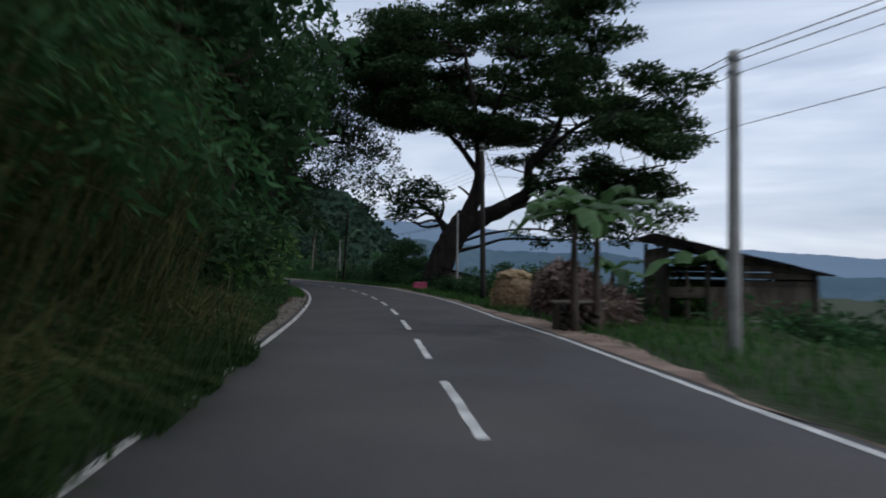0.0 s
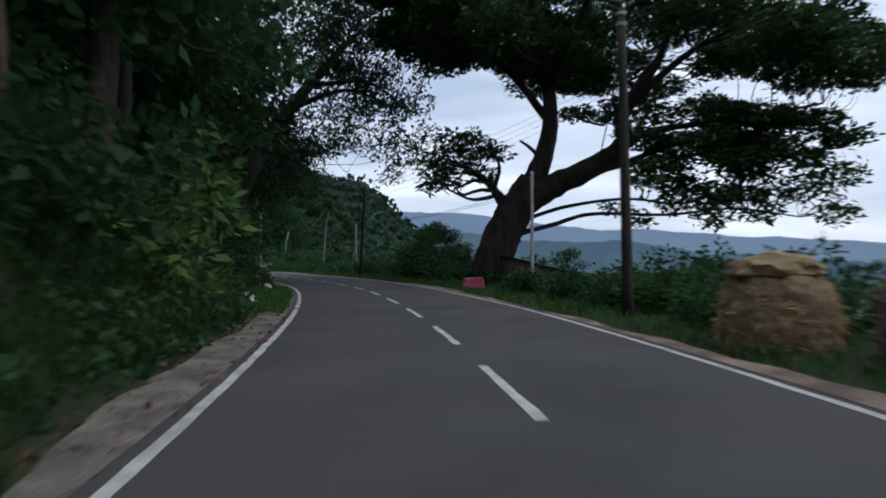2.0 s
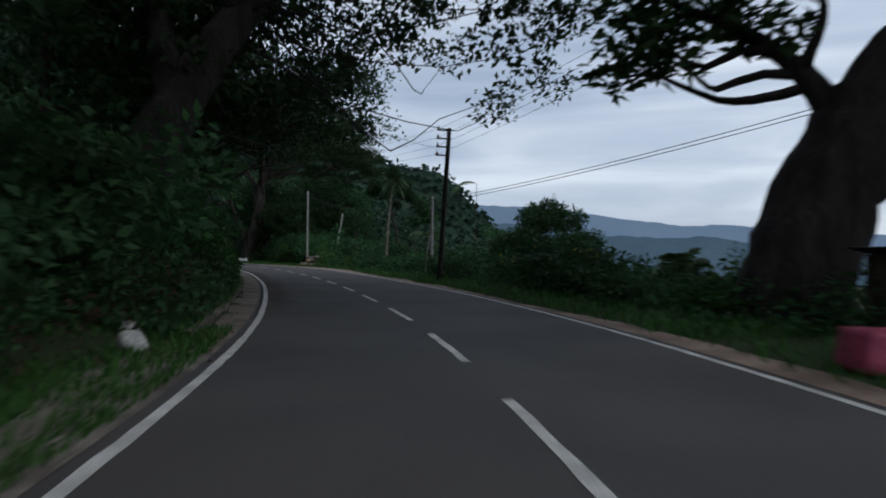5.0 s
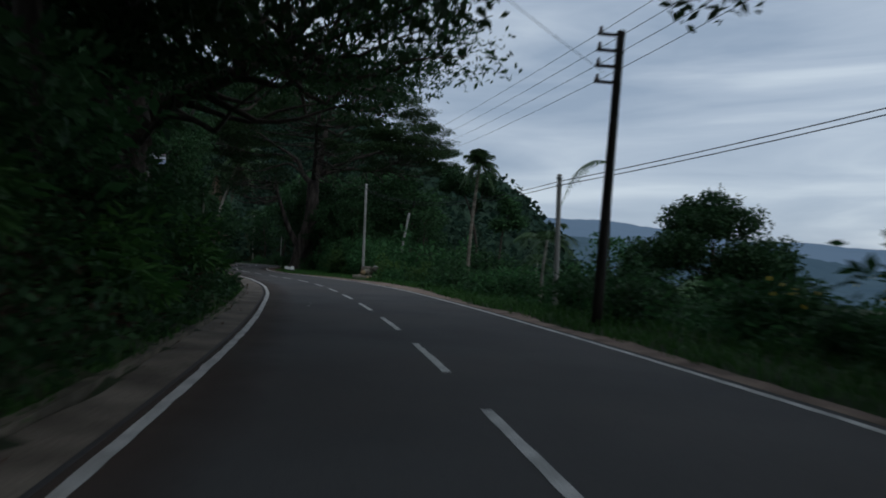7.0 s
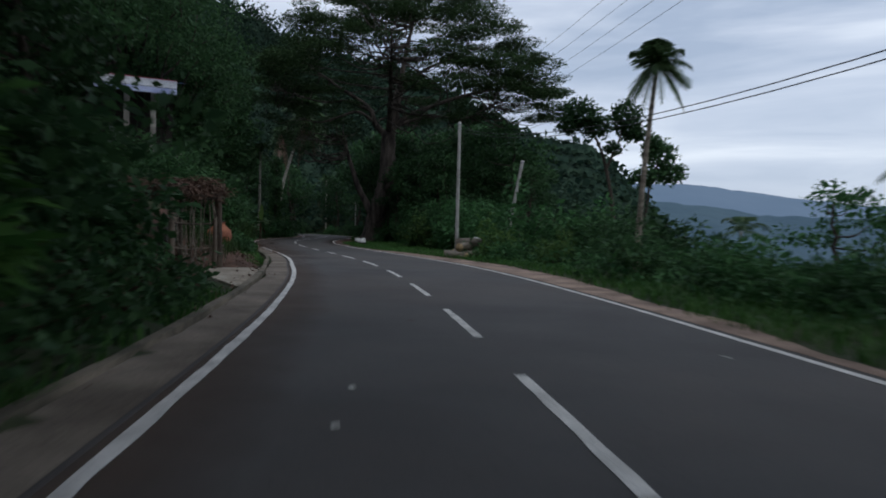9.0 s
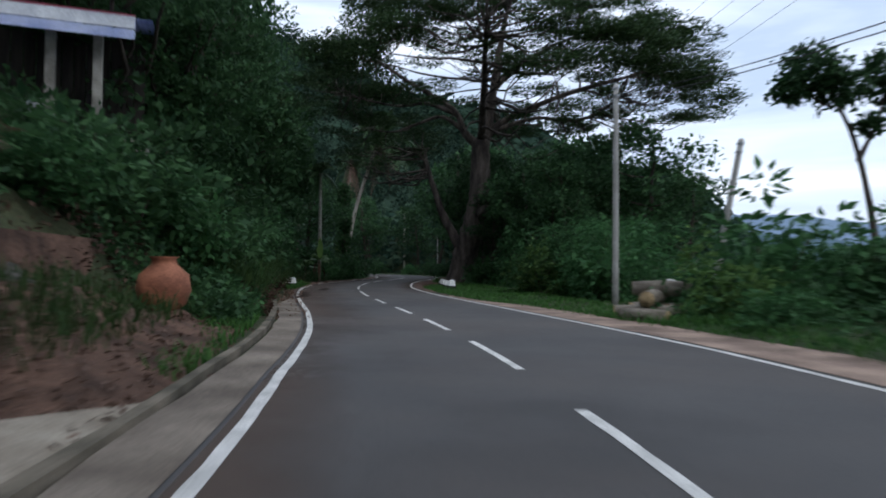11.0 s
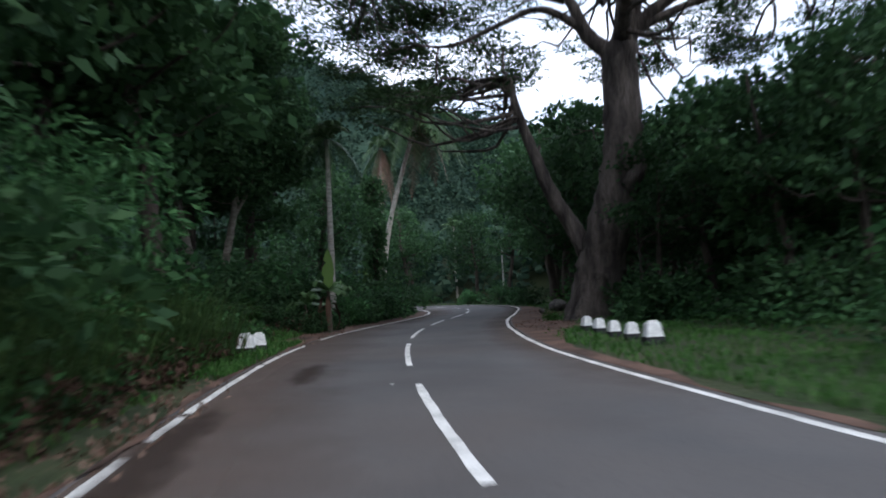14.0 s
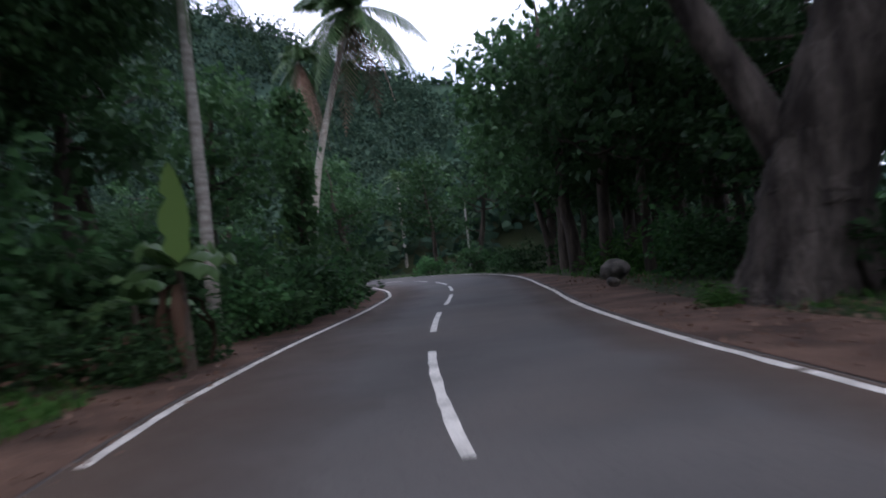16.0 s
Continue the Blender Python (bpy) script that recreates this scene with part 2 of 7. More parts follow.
# ---- the line of the road ----
CENTRE = np.array([
    (17.0, -68.0), (12.9, -37.0), (10.2, -19.0), (8.3, -7.39), (7.42, -1.87), (6.55, 3.67), (5.69, 9.24), (4.82, 14.83), (3.87, 20.42), (2.81, 25.96),
    (1.61, 31.43), (0.25, 36.85), (-1.27, 42.23), (-2.99, 47.56), (-4.96, 52.76), (-7.26, 58.05), (-10.08, 64.1), (-12.58, 69.12), (-15.2, 74.02),
    (-17.93, 78.87), (-20.78, 83.65), (-23.79, 88.34), (-27.04, 92.86), (-30.5, 97.1), (-34.05, 101.15), (-37.5, 104.98), (-42.0, 110.2), (-47.16, 116.92),
    (-51.72, 124.0), (-55.35, 131.1), (-58.0, 137.3), (-60.6, 142.9), (-63.5, 148.2), (-66.5, 152.5), (-69.9, 156.2), (-73.8, 159.4), (-78.3, 161.6),
    (-83.4, 162.2), (-89.0, 160.8), (-100.0, 155.0), (-118.0, 145.0)])
# stations run with the road's length, and closer together past the terrace
STATION = [-80, 96, 102, 106, 108.3, 113, 117, 121.6, 126.5, 132.4, 136.6, 144.8, 146.2, 158, 178, 236]
LENGTH = [-80, 96, 103.5, 107.6, 112.2, 116.2, 121, 127.6, 133.4, 143.4, 147.5, 153.5, 160, 176, 198, 262]


def catmull(p, n=8):
    q = np.vstack([2 * p[0] - p[1], p, 2 * p[-1] - p[-2]])
    out = []
    for i in range(1, len(q) - 2):
        a, b, c, d = q[i - 1], q[i], q[i + 1], q[i + 2]
        for u in np.arange(n) / n:
            out.append(0.5 * (2 * b + (c - a) * u + (2 * a - 5 * b + 4 * c - d) * u * u + (3 * b - a - 3 * c + d) * u ** 3))
    return np.array(out + [p[-1]])


LINE = catmull(CENTRE)
SEG = np.diff(LINE, axis=0)
SEG_L = np.linalg.norm(SEG, axis=1)
S_AT = np.r_[0, np.cumsum(SEG_L)]
S_AT -= S_AT[np.argmin(np.linalg.norm(LINE - (8.3, -7.39), axis=1))]
S_AT = np.interp(S_AT, LENGTH, STATION)
TAN = np.gradient(LINE, axis=0)
TAN /= np.linalg.norm(TAN, axis=1)[:, None]


def spot(s, o=0.0, z=0.0):
    """World place at station s along the road, o metres to the right of its centre."""
    x, y = np.interp(s, S_AT, LINE[:, 0]), np.interp(s, S_AT, LINE[:, 1])
    tx, ty = np.interp(s, S_AT, TAN[:, 0]), np.interp(s, S_AT, TAN[:, 1])
    k = 1 / np.hypot(tx, ty)
    return np.stack([x + o * ty * k, y - o * tx * k, np.zeros_like(x) + z], -1)


def sta(length):
    """The station at a length along the road."""
    return float(np.interp(length, LENGTH, STATION))


def heading(s):
    return math.degrees(math.atan2(-np.interp(s, S_AT, TAN[:, 0]), np.interp(s, S_AT, TAN[:, 1])))


def road_coords(x, y):
    """Station and offset of places in the world."""
    x, y = np.asarray(x, float).ravel(), np.asarray(y, float).ravel()
    s, o = np.empty_like(x), np.empty_like(x)
    for i in range(0, len(x), 4000):
        p = np.stack([x[i:i + 4000], y[i:i + 4000]], 1)
        d = ((p[:, None] - LINE[None, :]) ** 2).sum(-1)
        j = d.argmin(1)
        off = p - LINE[j]
        s[i:i + 4000] = S_AT[j] + (off * TAN[j]).sum(1)
        side = np.sign(off[:, 0] * TAN[j, 1] - off[:, 1] * TAN[j, 0])
        o[i:i + 4000] = side * np.sqrt(d[np.arange(len(j)), j])
    return s, o


def smooth01(v):
    v = np.clip(v, 0, 1)
    return v * v * (3 - 2 * v)


def wobble(x, y, k):
    return np.sin(x * k + 1.3) * np.cos(y * k * 0.87 + 0.4) + 0.5 * np.sin(x * k * 2.3 + y * k * 1.7)


LEFT_EDGE, RIGHT_EDGE = -3.2, 3.55


def ground_so(s, o, x, y):
    """Height of the ground: cutting and forest slope on the left, verge and valley on the right."""
    bank = np.interp(s, [-30, 30, 38, 46, 56, 64, 96, 101, 122, 130, 150, 160], [5.0, 4.6, 2.6, 1.0, 1.2, 2.6, 2.6, 3.0, 3.0, 1.0, 0.6, 0.4])
    start = np.interp(s, [12, 20, 44, 52, 60, 89, 95, 100, 119, 126, 136, 142], [4.2, 4.4, 5.2, 5.4, 4.4, 4.5, 6.2, 7.2, 4.6, 4.3, 4.5, 4.6])
    reach = np.interp(s, [-30, 34, 44, 60, 122, 130], [2.6, 3.0, 4.0, 3.0, 3.0, 4.0])
    steep = np.interp(s, [-30, 92, 99, 118, 126, 140, 165, 185], [0.62, 0.62, 0.26, 0.26, 0.5, 0.5, 0.12, 0.10])
    d = -o
    left = bank * smooth01((d - start) / reach) + steep * np.clip(d - start - reach - 2.0, 0, 75) + 0.15 * np.clip(d - 90, 0, 200)
    left += np.clip((d - start) / 6, 0, 1) * 0.25 * wobble(x, y, 0.7)
    edge = np.interp(s, [-30, 20, 60, 96, 108, 150, 165], [8.5, 9.5, 8.5, 8.5, 13.0, 12.0, 16.0])
    fall = np.interp(s, [-30, 60, 100, 125, 160], [0.42, 0.42, 0.34, 0.12, 0.06])
    right = -fall * np.clip(o - edge, 0, 110) - 0.12 * np.clip(o - edge - 110, 0, 260)
    right += np.clip((o - 4.5) / 5, 0, 1) * 0.12 * wobble(x, y, 0.9)
    h = np.where(o < 0, left, right)
    return np.where(np.abs(o) < 4.2, -0.04, h - 0.02)


def ground_h(x, y):
    x, y = np.asarray(x, float), np.asarray(y, float)
    s, o = road_coords(x, y)
    return ground_so(s, o, x.ravel(), y.ravel()).reshape(x.shape)


def on_ground(s, o, sink=0.0):
    p = spot(float(s), float(o))
    p[2] = float(ground_h(p[0:1], p[1:2])[0]) - sink
    return p


# ---- mesh helpers ----
def from_arrays(name, verts, faces, mats, smooth=True, face_mats=None):
    me = bpy.data.meshes.new(name)
    me.from_pydata(np.asarray(verts, float).tolist(), [], [tuple(int(i) for i in f) for f in faces])
    for m in (mats if isinstance(mats, (list, tuple)) else [mats]):
        me.materials.append(m)
    me.polygons.foreach_set("use_smooth", [smooth] * len(me.polygons))
    if face_mats is not None:
        me.polygons.foreach_set("material_index", face_mats)
    me.update()
    return me


def quad_cloud(name, v, mat):
    """A mesh of separate quads from an array (n, 4, 3)."""
    n = len(v)
    me = bpy.data.meshes.new(name)
    me.vertices.add(4 * n)
    me.vertices.foreach_set("co", np.asarray(v, np.float32).ravel())
    me.loops.add(4 * n)
    me.loops.foreach_set("vertex_index", np.arange(4 * n, dtype=np.int32))
    me.polygons.add(n)
    me.polygons.foreach_set("loop_start", np.arange(0, 4 * n, 4, dtype=np.int32))
    me.update(calc_edges=True)
    me.materials.append(mat)
    return me


def part(name, data, material, parent, label=""):
    """Links a bmesh or a mesh as one object under a thing or a part."""
    if isinstance(data, bmesh.types.BMesh):
        me = bpy.data.meshes.new(name)
        data.to_mesh(me)
        data.free()
    else:
        me = data
    if material and not me.materials:
        me.materials.append(material)
    ob = new(name, me)
    ob.parent = parent
    if label:
        tagged(ob, label)
    return ob


def thing(name, m, label, category, group="", kind=""):
    ob = new(name)
    ob.empty_display_size = 0.3
    ob.matrix_basis = m
    return tagged(ob, label, category, group, kind)


def solid(name, me, m, label, category, group="", kind=""):
    ob = new(name, me)
    ob.matrix_basis = m
    return tagged(ob, label, category, group, kind)


def box(bm, x0, x1, y0, y1, z0, z1, m=None, bevel=0.0):
    r = bmesh.ops.create_cube(bm, size=1.0, matrix=Matrix.Translation(((x0 + x1) / 2, (y0 + y1) / 2, (z0 + z1) / 2)) @ Matrix.Diagonal((x1 - x0, y1 - y0, z1 - z0, 1)))
    if bevel:
        es = list({e for v in r["verts"] for e in v.link_edges})
        r = bmesh.ops.bevel(bm, geom=es, offset=bevel, segments=1, affect="EDGES")
    if m is not None:
        bmesh.ops.transform(bm, matrix=m, verts=list({v for v in r["verts"]}))
    return bm


def tube_arrays(paths, sides=8, rough=0.0, rng=None):
    """Tapered tubes along paths: (points, radii) each. Returns vertices and faces."""
    V, F, base = [], [], 0
    ang = np.linspace(0, 2 * np.pi, sides, endpoint=False)
    for pts, rad in paths:
        pts, rad = np.asarray(pts, float), np.asarray(rad, float)
        t = np.gradient(pts, axis=0)
        t /= np.linalg.norm(t, axis=1)[:, None] + 1e-9
        ref = np.array([0.0, 0, 1]) if abs(t[0, 2]) < 0.9 else np.array([1.0, 0, 0])
        u = np.cross(t, ref)
        u /= np.linalg.norm(u, axis=1)[:, None] + 1e-9
        w = np.cross(t, u)
        k = rad[:, None, None] * (1 + (rough * rng.standard_normal((len(pts), sides, 1)) if rough else 0))
        ring = pts[:, None] + k * (np.cos(ang)[None, :, None] * u[:, None] + np.sin(ang)[None, :, None] * w[:, None])
        V.append(ring.reshape(-1, 3))
        n = len(pts)
        for i in range(n - 1):
            for j in range(sides):
                a, b = base + i * sides + j, base + i * sides + (j + 1) % sides
                F.append((a, b, b + sides, a + sides))
        F.append(tuple(base + j for j in range(sides))[::-1])
        F.append(tuple(base + (n - 1) * sides + j for j in range(sides)))
        base += n * sides
    return np.concatenate(V), F


def bend(pts, n=8, jitter=0.0, rng=None):
    p = catmull(np.asarray(pts, float), n)
    if jitter:
        p[1:-1] += rng.standard_normal((len(p) - 2, 3)) * jitter
    return p


def leaf_quads(c, size, rng, flat=0.4, droop=0.0, slim=0.45, along=None):
    """Rhombic leaves at places c: flat is how level they lie, droop how far the tips hang."""
    n = len(c)
    d = rng.standard_normal((n, 3)) if along is None else along + 0.35 * rng.standard_normal((n, 3))
    d[:, 2] = d[:, 2] * (1 - flat) - droop
    d /= np.linalg.norm(d, axis=1)[:, None] + 1e-9
    up = np.array([0, 0, 1.0]) * (0.4 + flat) + 0.8 * rng.standard_normal((n, 3))
    side = np.cross(d, up)
    side /= np.linalg.norm(side, axis=1)[:, None] + 1e-9
    nrm = np.cross(side, d)
    L = size * rng.uniform(0.6, 1.35, (n, 1))
    w = L * slim * 0.5
    mid = c + d * L * 0.45
    fold = nrm * L * 0.10
    return np.stack([c, mid + side * w + fold, c + d * L, mid - side * w + fold], 1)


def blob_points(n, centre, radii, rng, shell=0.5):
    """Places in a lumpy ellipsoid, denser towards its skin."""
    d = rng.standard_normal((n, 3))
    d /= np.linalg.norm(d, axis=1)[:, None]
    r = rng.uniform(0, 1, (n, 1)) ** (1 / 3) * (1 - shell) + shell * rng.uniform(0.75, 1.08, (n, 1))
    lump = 1 + 0.22 * np.sin(d[:, :1] * 7 + centre[0]) * np.cos(d[:, 1:2] * 6 + centre[1]) + 0.12 * np.sin(d[:, 2:] * 11 + centre[2])
    return np.asarray(centre) + d * r * lump * np.asarray(radii)


# ---- ground, road and markings ----
def axis_steps(lo, hi, step, far):
    near = list(np.arange(lo, hi + step, step))
    out, d, v = [], step, hi + step
    while v < far:
        d *= 1.18
        v += d
        out.append(v)
    neg, d, v = [], step, lo
    while v > -far:
        d *= 1.18
        v -= d
        neg.append(v)
    return np.array(neg[::-1] + near + out)


gx, gy = axis_steps(-118, 46, 1.2, 2600), axis_steps(-32, 182, 1.2, 2600)
GX, GY = np.meshgrid(gx, gy)
GZ = ground_h(GX, GY)
gv = np.stack([GX.ravel(), GY.ravel(), GZ.ravel()], 1)
nx, ny = len(gx), len(gy)
ii = (np.arange(ny - 1)[:, None] * nx + np.arange(nx - 1)[None, :]).ravel()
gf = np.stack([ii, ii + 1, ii + nx + 1, ii + nx], 1)
ground = new("ground", from_arrays("ground", gv, gf, M_SOIL))
tagged(ground, "dark green overgrown hillside falling to a valley", "ground", kind="structure")


def ribbon(s0, s1, o0, o1, z, step=0.8, cross=1, wob=0.0, seed=0, z1=None):
    """A strip along the road between two offsets (numbers or functions of s)."""
    rng = np.random.default_rng(seed)
    ss = np.arange(s0, s1 + step * 0.5, step)
    fa, fb = (o0(ss) if callable(o0) else np.full_like(ss, o0)), (o1(ss) if callable(o1) else np.full_like(ss, o1))
    if wob:
        k = np.convolve(rng.standard_normal(len(ss) + 8), np.ones(5) / 5, "same")[4:-4]
        fb = fb + wob * k
    rows = []
    for j in range(cross + 1):
        u = j / cross
        rows.append(spot(ss, fa + (fb - fa) * u, z + ((z1 if z1 is not None else z) - z) * u))
    v = np.concatenate(rows)
    n = len(ss)
    f = [(j * n + i, (j + 1) * n + i, (j + 1) * n + i + 1, j * n + i + 1) for j in range(cross) for i in range(n - 1)]
    return v, f


def left_edge(s):
    a = np.interp(s, STATION, LENGTH)
    return np.interp(a, [-70, 0, 12, 20, 25, 34, 48, 58, 72, 85, 92, 98, 106, 112, 118, 126, 132, 140, 148, 154, 158, 168, 178, 260],
                     [-3.2, -3.2, -3.15, -3.17, -3.2, -3.28, -3.28, -3.22, -3.2, -3.18, -3.1, -3.1, -3.16, -2.95, -2.92, -3.04, -3.14, -3.26, -3.18, -2.85, -2.6, -2.6, -3.3, -3.4])


def right_edge(s):
    a = np.interp(s, STATION, LENGTH)
    return np.interp(a, [-70, 0, 14, 20, 27, 34, 42, 50, 58, 70, 80, 90, 100, 108, 116, 122, 128, 138, 146, 154, 166, 176, 186, 194, 206, 260],
                     [3.35, 3.35, 3.33, 3.36, 3.14, 3.28, 3.42, 3.36, 3.58, 3.8, 3.68, 3.75, 3.86, 3.86, 3.58, 3.5, 3.4, 3.28, 3.44, 3.36, 3.34, 3.75, 4.4, 5.0, 4.2, 3.6])


v, f = ribbon(-60, 212, lambda s: left_edge(s) - 0.22, lambda s: right_edge(s) + 0.22, 0.0, 0.8, 4)
road = new("road", from_arrays("road", v, f, M_ASPHALT))
tagged(road, "worn dark grey asphalt road with a broken white centre line", "road", kind="structure")


def line_part(name, s0, s1, off, width, seed):
    v, f = ribbon(s0, s1, lambda s: off(s) - width / 2, lambda s: off(s) + width / 2, 0.006, 0.4, 1)
    rng = np.random.default_rng(seed)
    v[:, :2] += rng.normal(0, 0.006, (len(v), 2))
    return part(name, from_arrays(name, v, f, M_PAINT, False), None, road)


for a, b in ((-60, 16.2), (16.4, 43.0), (43.3, 45.2), (45.5, 47.6), (47.9, sta(126.0)), (sta(128.0), sta(129.6)), (sta(130.2), sta(131.6)), (sta(131.9), sta(138.0)), (sta(138.2), sta(143.5)), (sta(145.7), 212)):
    line_part("edge_line", a, b, left_edge, 0.13, int(a) + 100)
for a, b in ((-60, sta(145.6)), (sta(145.9), 212)):
    line_part("edge_line", a, b, right_edge, 0.13, int(a) + 300)
DASHES = [(11.38 + 5.573 * k, 14.43 + 5.573 * k) for k in range(-12, 19)]
DASHES += [(116.7, 119.7), (122.0, 125.05), (127.6, 133.35), (136.1, 141.9), (144.5, 150.35), (152.95, 157.8), (160.05, 164.7), (167.2, 171.6), (174.0, 178.2)]
DASHES += [(181.0 + 5.8 * k, 184.2 + 5.8 * k) for k in range(9)]
for k, (a, b) in enumerate(DASHES):
    line_part("centre_dash", sta(a), sta(b), lambda s: 0 * s, 0.125, k + 47)

# asphalt patches and stains with an outline of their own
M_PATCH = grainy("asphalt_patch", (0.056, 0.054, 0.053), (0.080, 0.077, 0.076), 0.8, 90, 0.88, 0.4, 0.01)
M_MUD = grainy("dried_mud", (0.026, 0.018, 0.014), (0.075, 0.052, 0.04), 2.5, 30, 0.95, 0.4, 0.01)


def splat(name, s, o, rs, ro, mat, seed, z=0.004, label="", parent=None, jag=0.4):
    rng = np.random.default_rng(seed)
    n = 44
    a = np.linspace(0, 2 * np.pi, n, endpoint=False)
    k = 1 + jag * np.convolve(np.r_[(q := rng.standard_normal(n)), q], np.ones(3) / 3, "same")[:n]
    v = [spot(s, o, z)] + [spot(s + rs * r * math.cos(t), o + ro * r * math.sin(t), z) for t, r in zip(a, k)]
    return part(name, from_arrays(name, np.array(v), [(0, 1 + i, 1 + (i + 1) % n) for i in range(n)], mat, False), None, parent, label)


for i, (s, o, rs, ro) in enumerate(((22.5, 1.2, 1.6, 1.5), (20.0, 2.3, 1.2, 0.5), (29.5, 1.5, 0.5, 0.25), (46.0, -0.2, 0.35, 0.18))):
    splat("asphalt_patch", s, o, rs, ro, M_PATCH, i, parent=road)


def wash(name, c1, c2, scale, lo, hi, stretch):
    """A stain that thins out to nothing: noise and the strip's own fade decide where it lies."""
    m, n, l = nodes_of(name)
    out, bs, tr, mx = n.new("ShaderNodeOutputMaterial"), n.new("ShaderNodeBsdfPrincipled"), n.new("ShaderNodeBsdfTransparent"), n.new("ShaderNodeMixShader")
    bs.inputs["Roughness"].default_value, bs.inputs["Specular IOR Level"].default_value = 0.9, 0.2
    co, no, fi, at = n.new("ShaderNodeTexCoord"), n.new("ShaderNodeTexNoise"), n.new("ShaderNodeTexNoise"), n.new("ShaderNodeAttribute")
    at.attribute_name = "fade"
    no.inputs["Scale"].default_value, no.inputs["Detail"].default_value, no.inputs["Roughness"].default_value = scale, 8.0, 0.65
    fi.inputs["Scale"].default_value, fi.inputs["Detail"].default_value = 12.0, 4.0
    l.new(co.outputs["Object"], no.inputs["Vector"])
    l.new(co.outputs["Object"], fi.inputs["Vector"])
    ramp = n.new("ShaderNodeValToRGB")
    e = ramp.color_ramp.elements
    e[0].position, e[0].color, e[1].position, e[1].color = 0.35, (*c1, 1), 0.65, (*c2, 1)
    l.new(fi.outputs["Fac"], ramp.inputs["Fac"])
    l.new(ramp.outputs["Color"], bs.inputs["Base Color"])
    add, mr = n.new("ShaderNodeMath"), n.new("ShaderNodeMapRange")
    add.operation = "ADD"
    l.new(no.outputs["Fac"], add.inputs[0])
    l.new(at.outputs["Fac"], add.inputs[1])
    mr.inputs["From Min"].default_value, mr.inputs["From Max"].default_value, mr.inputs["To Max"].default_value = lo, hi, stretch
    l.new(add.outputs[0], mr.inputs["Value"])
    l.new(mr.outputs["Result"], mx.inputs["Fac"])
    l.new(tr.outputs[0], mx.inputs[1])
    l.new(bs.outputs[0], mx.inputs[2])
    l.new(mx.outputs[0], out.inputs["Surface"])
    return m


def stain_strip(name, s0, s1, o0, o1, mat, z, label, peak=0.0):
    """A strip whose fade falls from one side to the other, or from its middle line outwards."""
    v, f = ribbon(s0, s1, o0, o1, z, 0.35, 8)
    me = from_arrays(name, v, f, mat, False)
    n = len(v) // 9
    u = np.repeat(np.linspace(0, 1, 9), n)
    w = np.tile(np.linspace(0, 1, n), 9)
    fade = (1 - u) if not peak else 1 - np.abs(2 * u - 1)
    fade = fade * np.clip(np.minimum(w, 1 - w) * (6 if not peak else 3), 0, 1)
    me.attributes.new("fade", "FLOAT", "POINT").data.foreach_set("value", fade.astype(np.float32))
    return part(name, me, None, road, label)


M_DUST = wash("brown_dust", (0.10, 0.070, 0.054), (0.15, 0.108, 0.085), 0.45, 0.6, 1.35, 0.6)
M_WET = wash("dark_mud", (0.022, 0.015, 0.012), (0.06, 0.040, 0.030), 2.1, 1.02, 1.42, 0.7)
stain_strip("dust_film", 104, 172, lambda s: left_edge(s) - 0.15, lambda s: 0 * s - 0.6, M_DUST, 0.003, "brown dust washed over the lane edge")
stain_strip("dust_film", 60, 112, lambda s: left_edge(s) - 0.15, lambda s: left_edge(s) + 1.1, M_DUST, 0.003, "brown dust along the lane edge")
stain_strip("dust_film", 122, 172, lambda s: right_edge(s) + 0.15, lambda s: right_edge(s) - 1.3, M_DUST, 0.003, "brown dust along the lane edge")
stain_strip("mud_stain", sta(133.0), sta(138.6), lambda s: 0 * s - 2.7, lambda s: 0 * s - 1.2, M_WET, 0.005, "dark mud washed on the asphalt", 1.0)
stain_strip("mud_stain", sta(124.0), sta(134.5), lambda s: left_edge(s) - 0.5, lambda s: 0 * s - 2.0, M_WET, 0.009, "dark mud and litter over the edge line", 1.0)
for i, (s, o, rs, ro) in enumerate(((sta(126.8), -2.2, 0.22, 0.06), (sta(127.1), -2.0, 0.12, 0.05), (116.6, -0.4, 0.1, 0.05), (91.0, -0.8, 0.08, 0.05))):
    splat("mud_stain", s, o, rs, ro, M_MUD, 20 + i, 0.011, parent=road)
for i, (s, o) in enumerate(((85.3, -1.8), (47.3, -0.9), (88.0, 2.8), (86.5, -1.7), (126.5, -0.4))):
    splat("pale_scrap", s, o, 0.06, 0.03, M_PALESTONE, 60 + i, 0.008, parent=road)

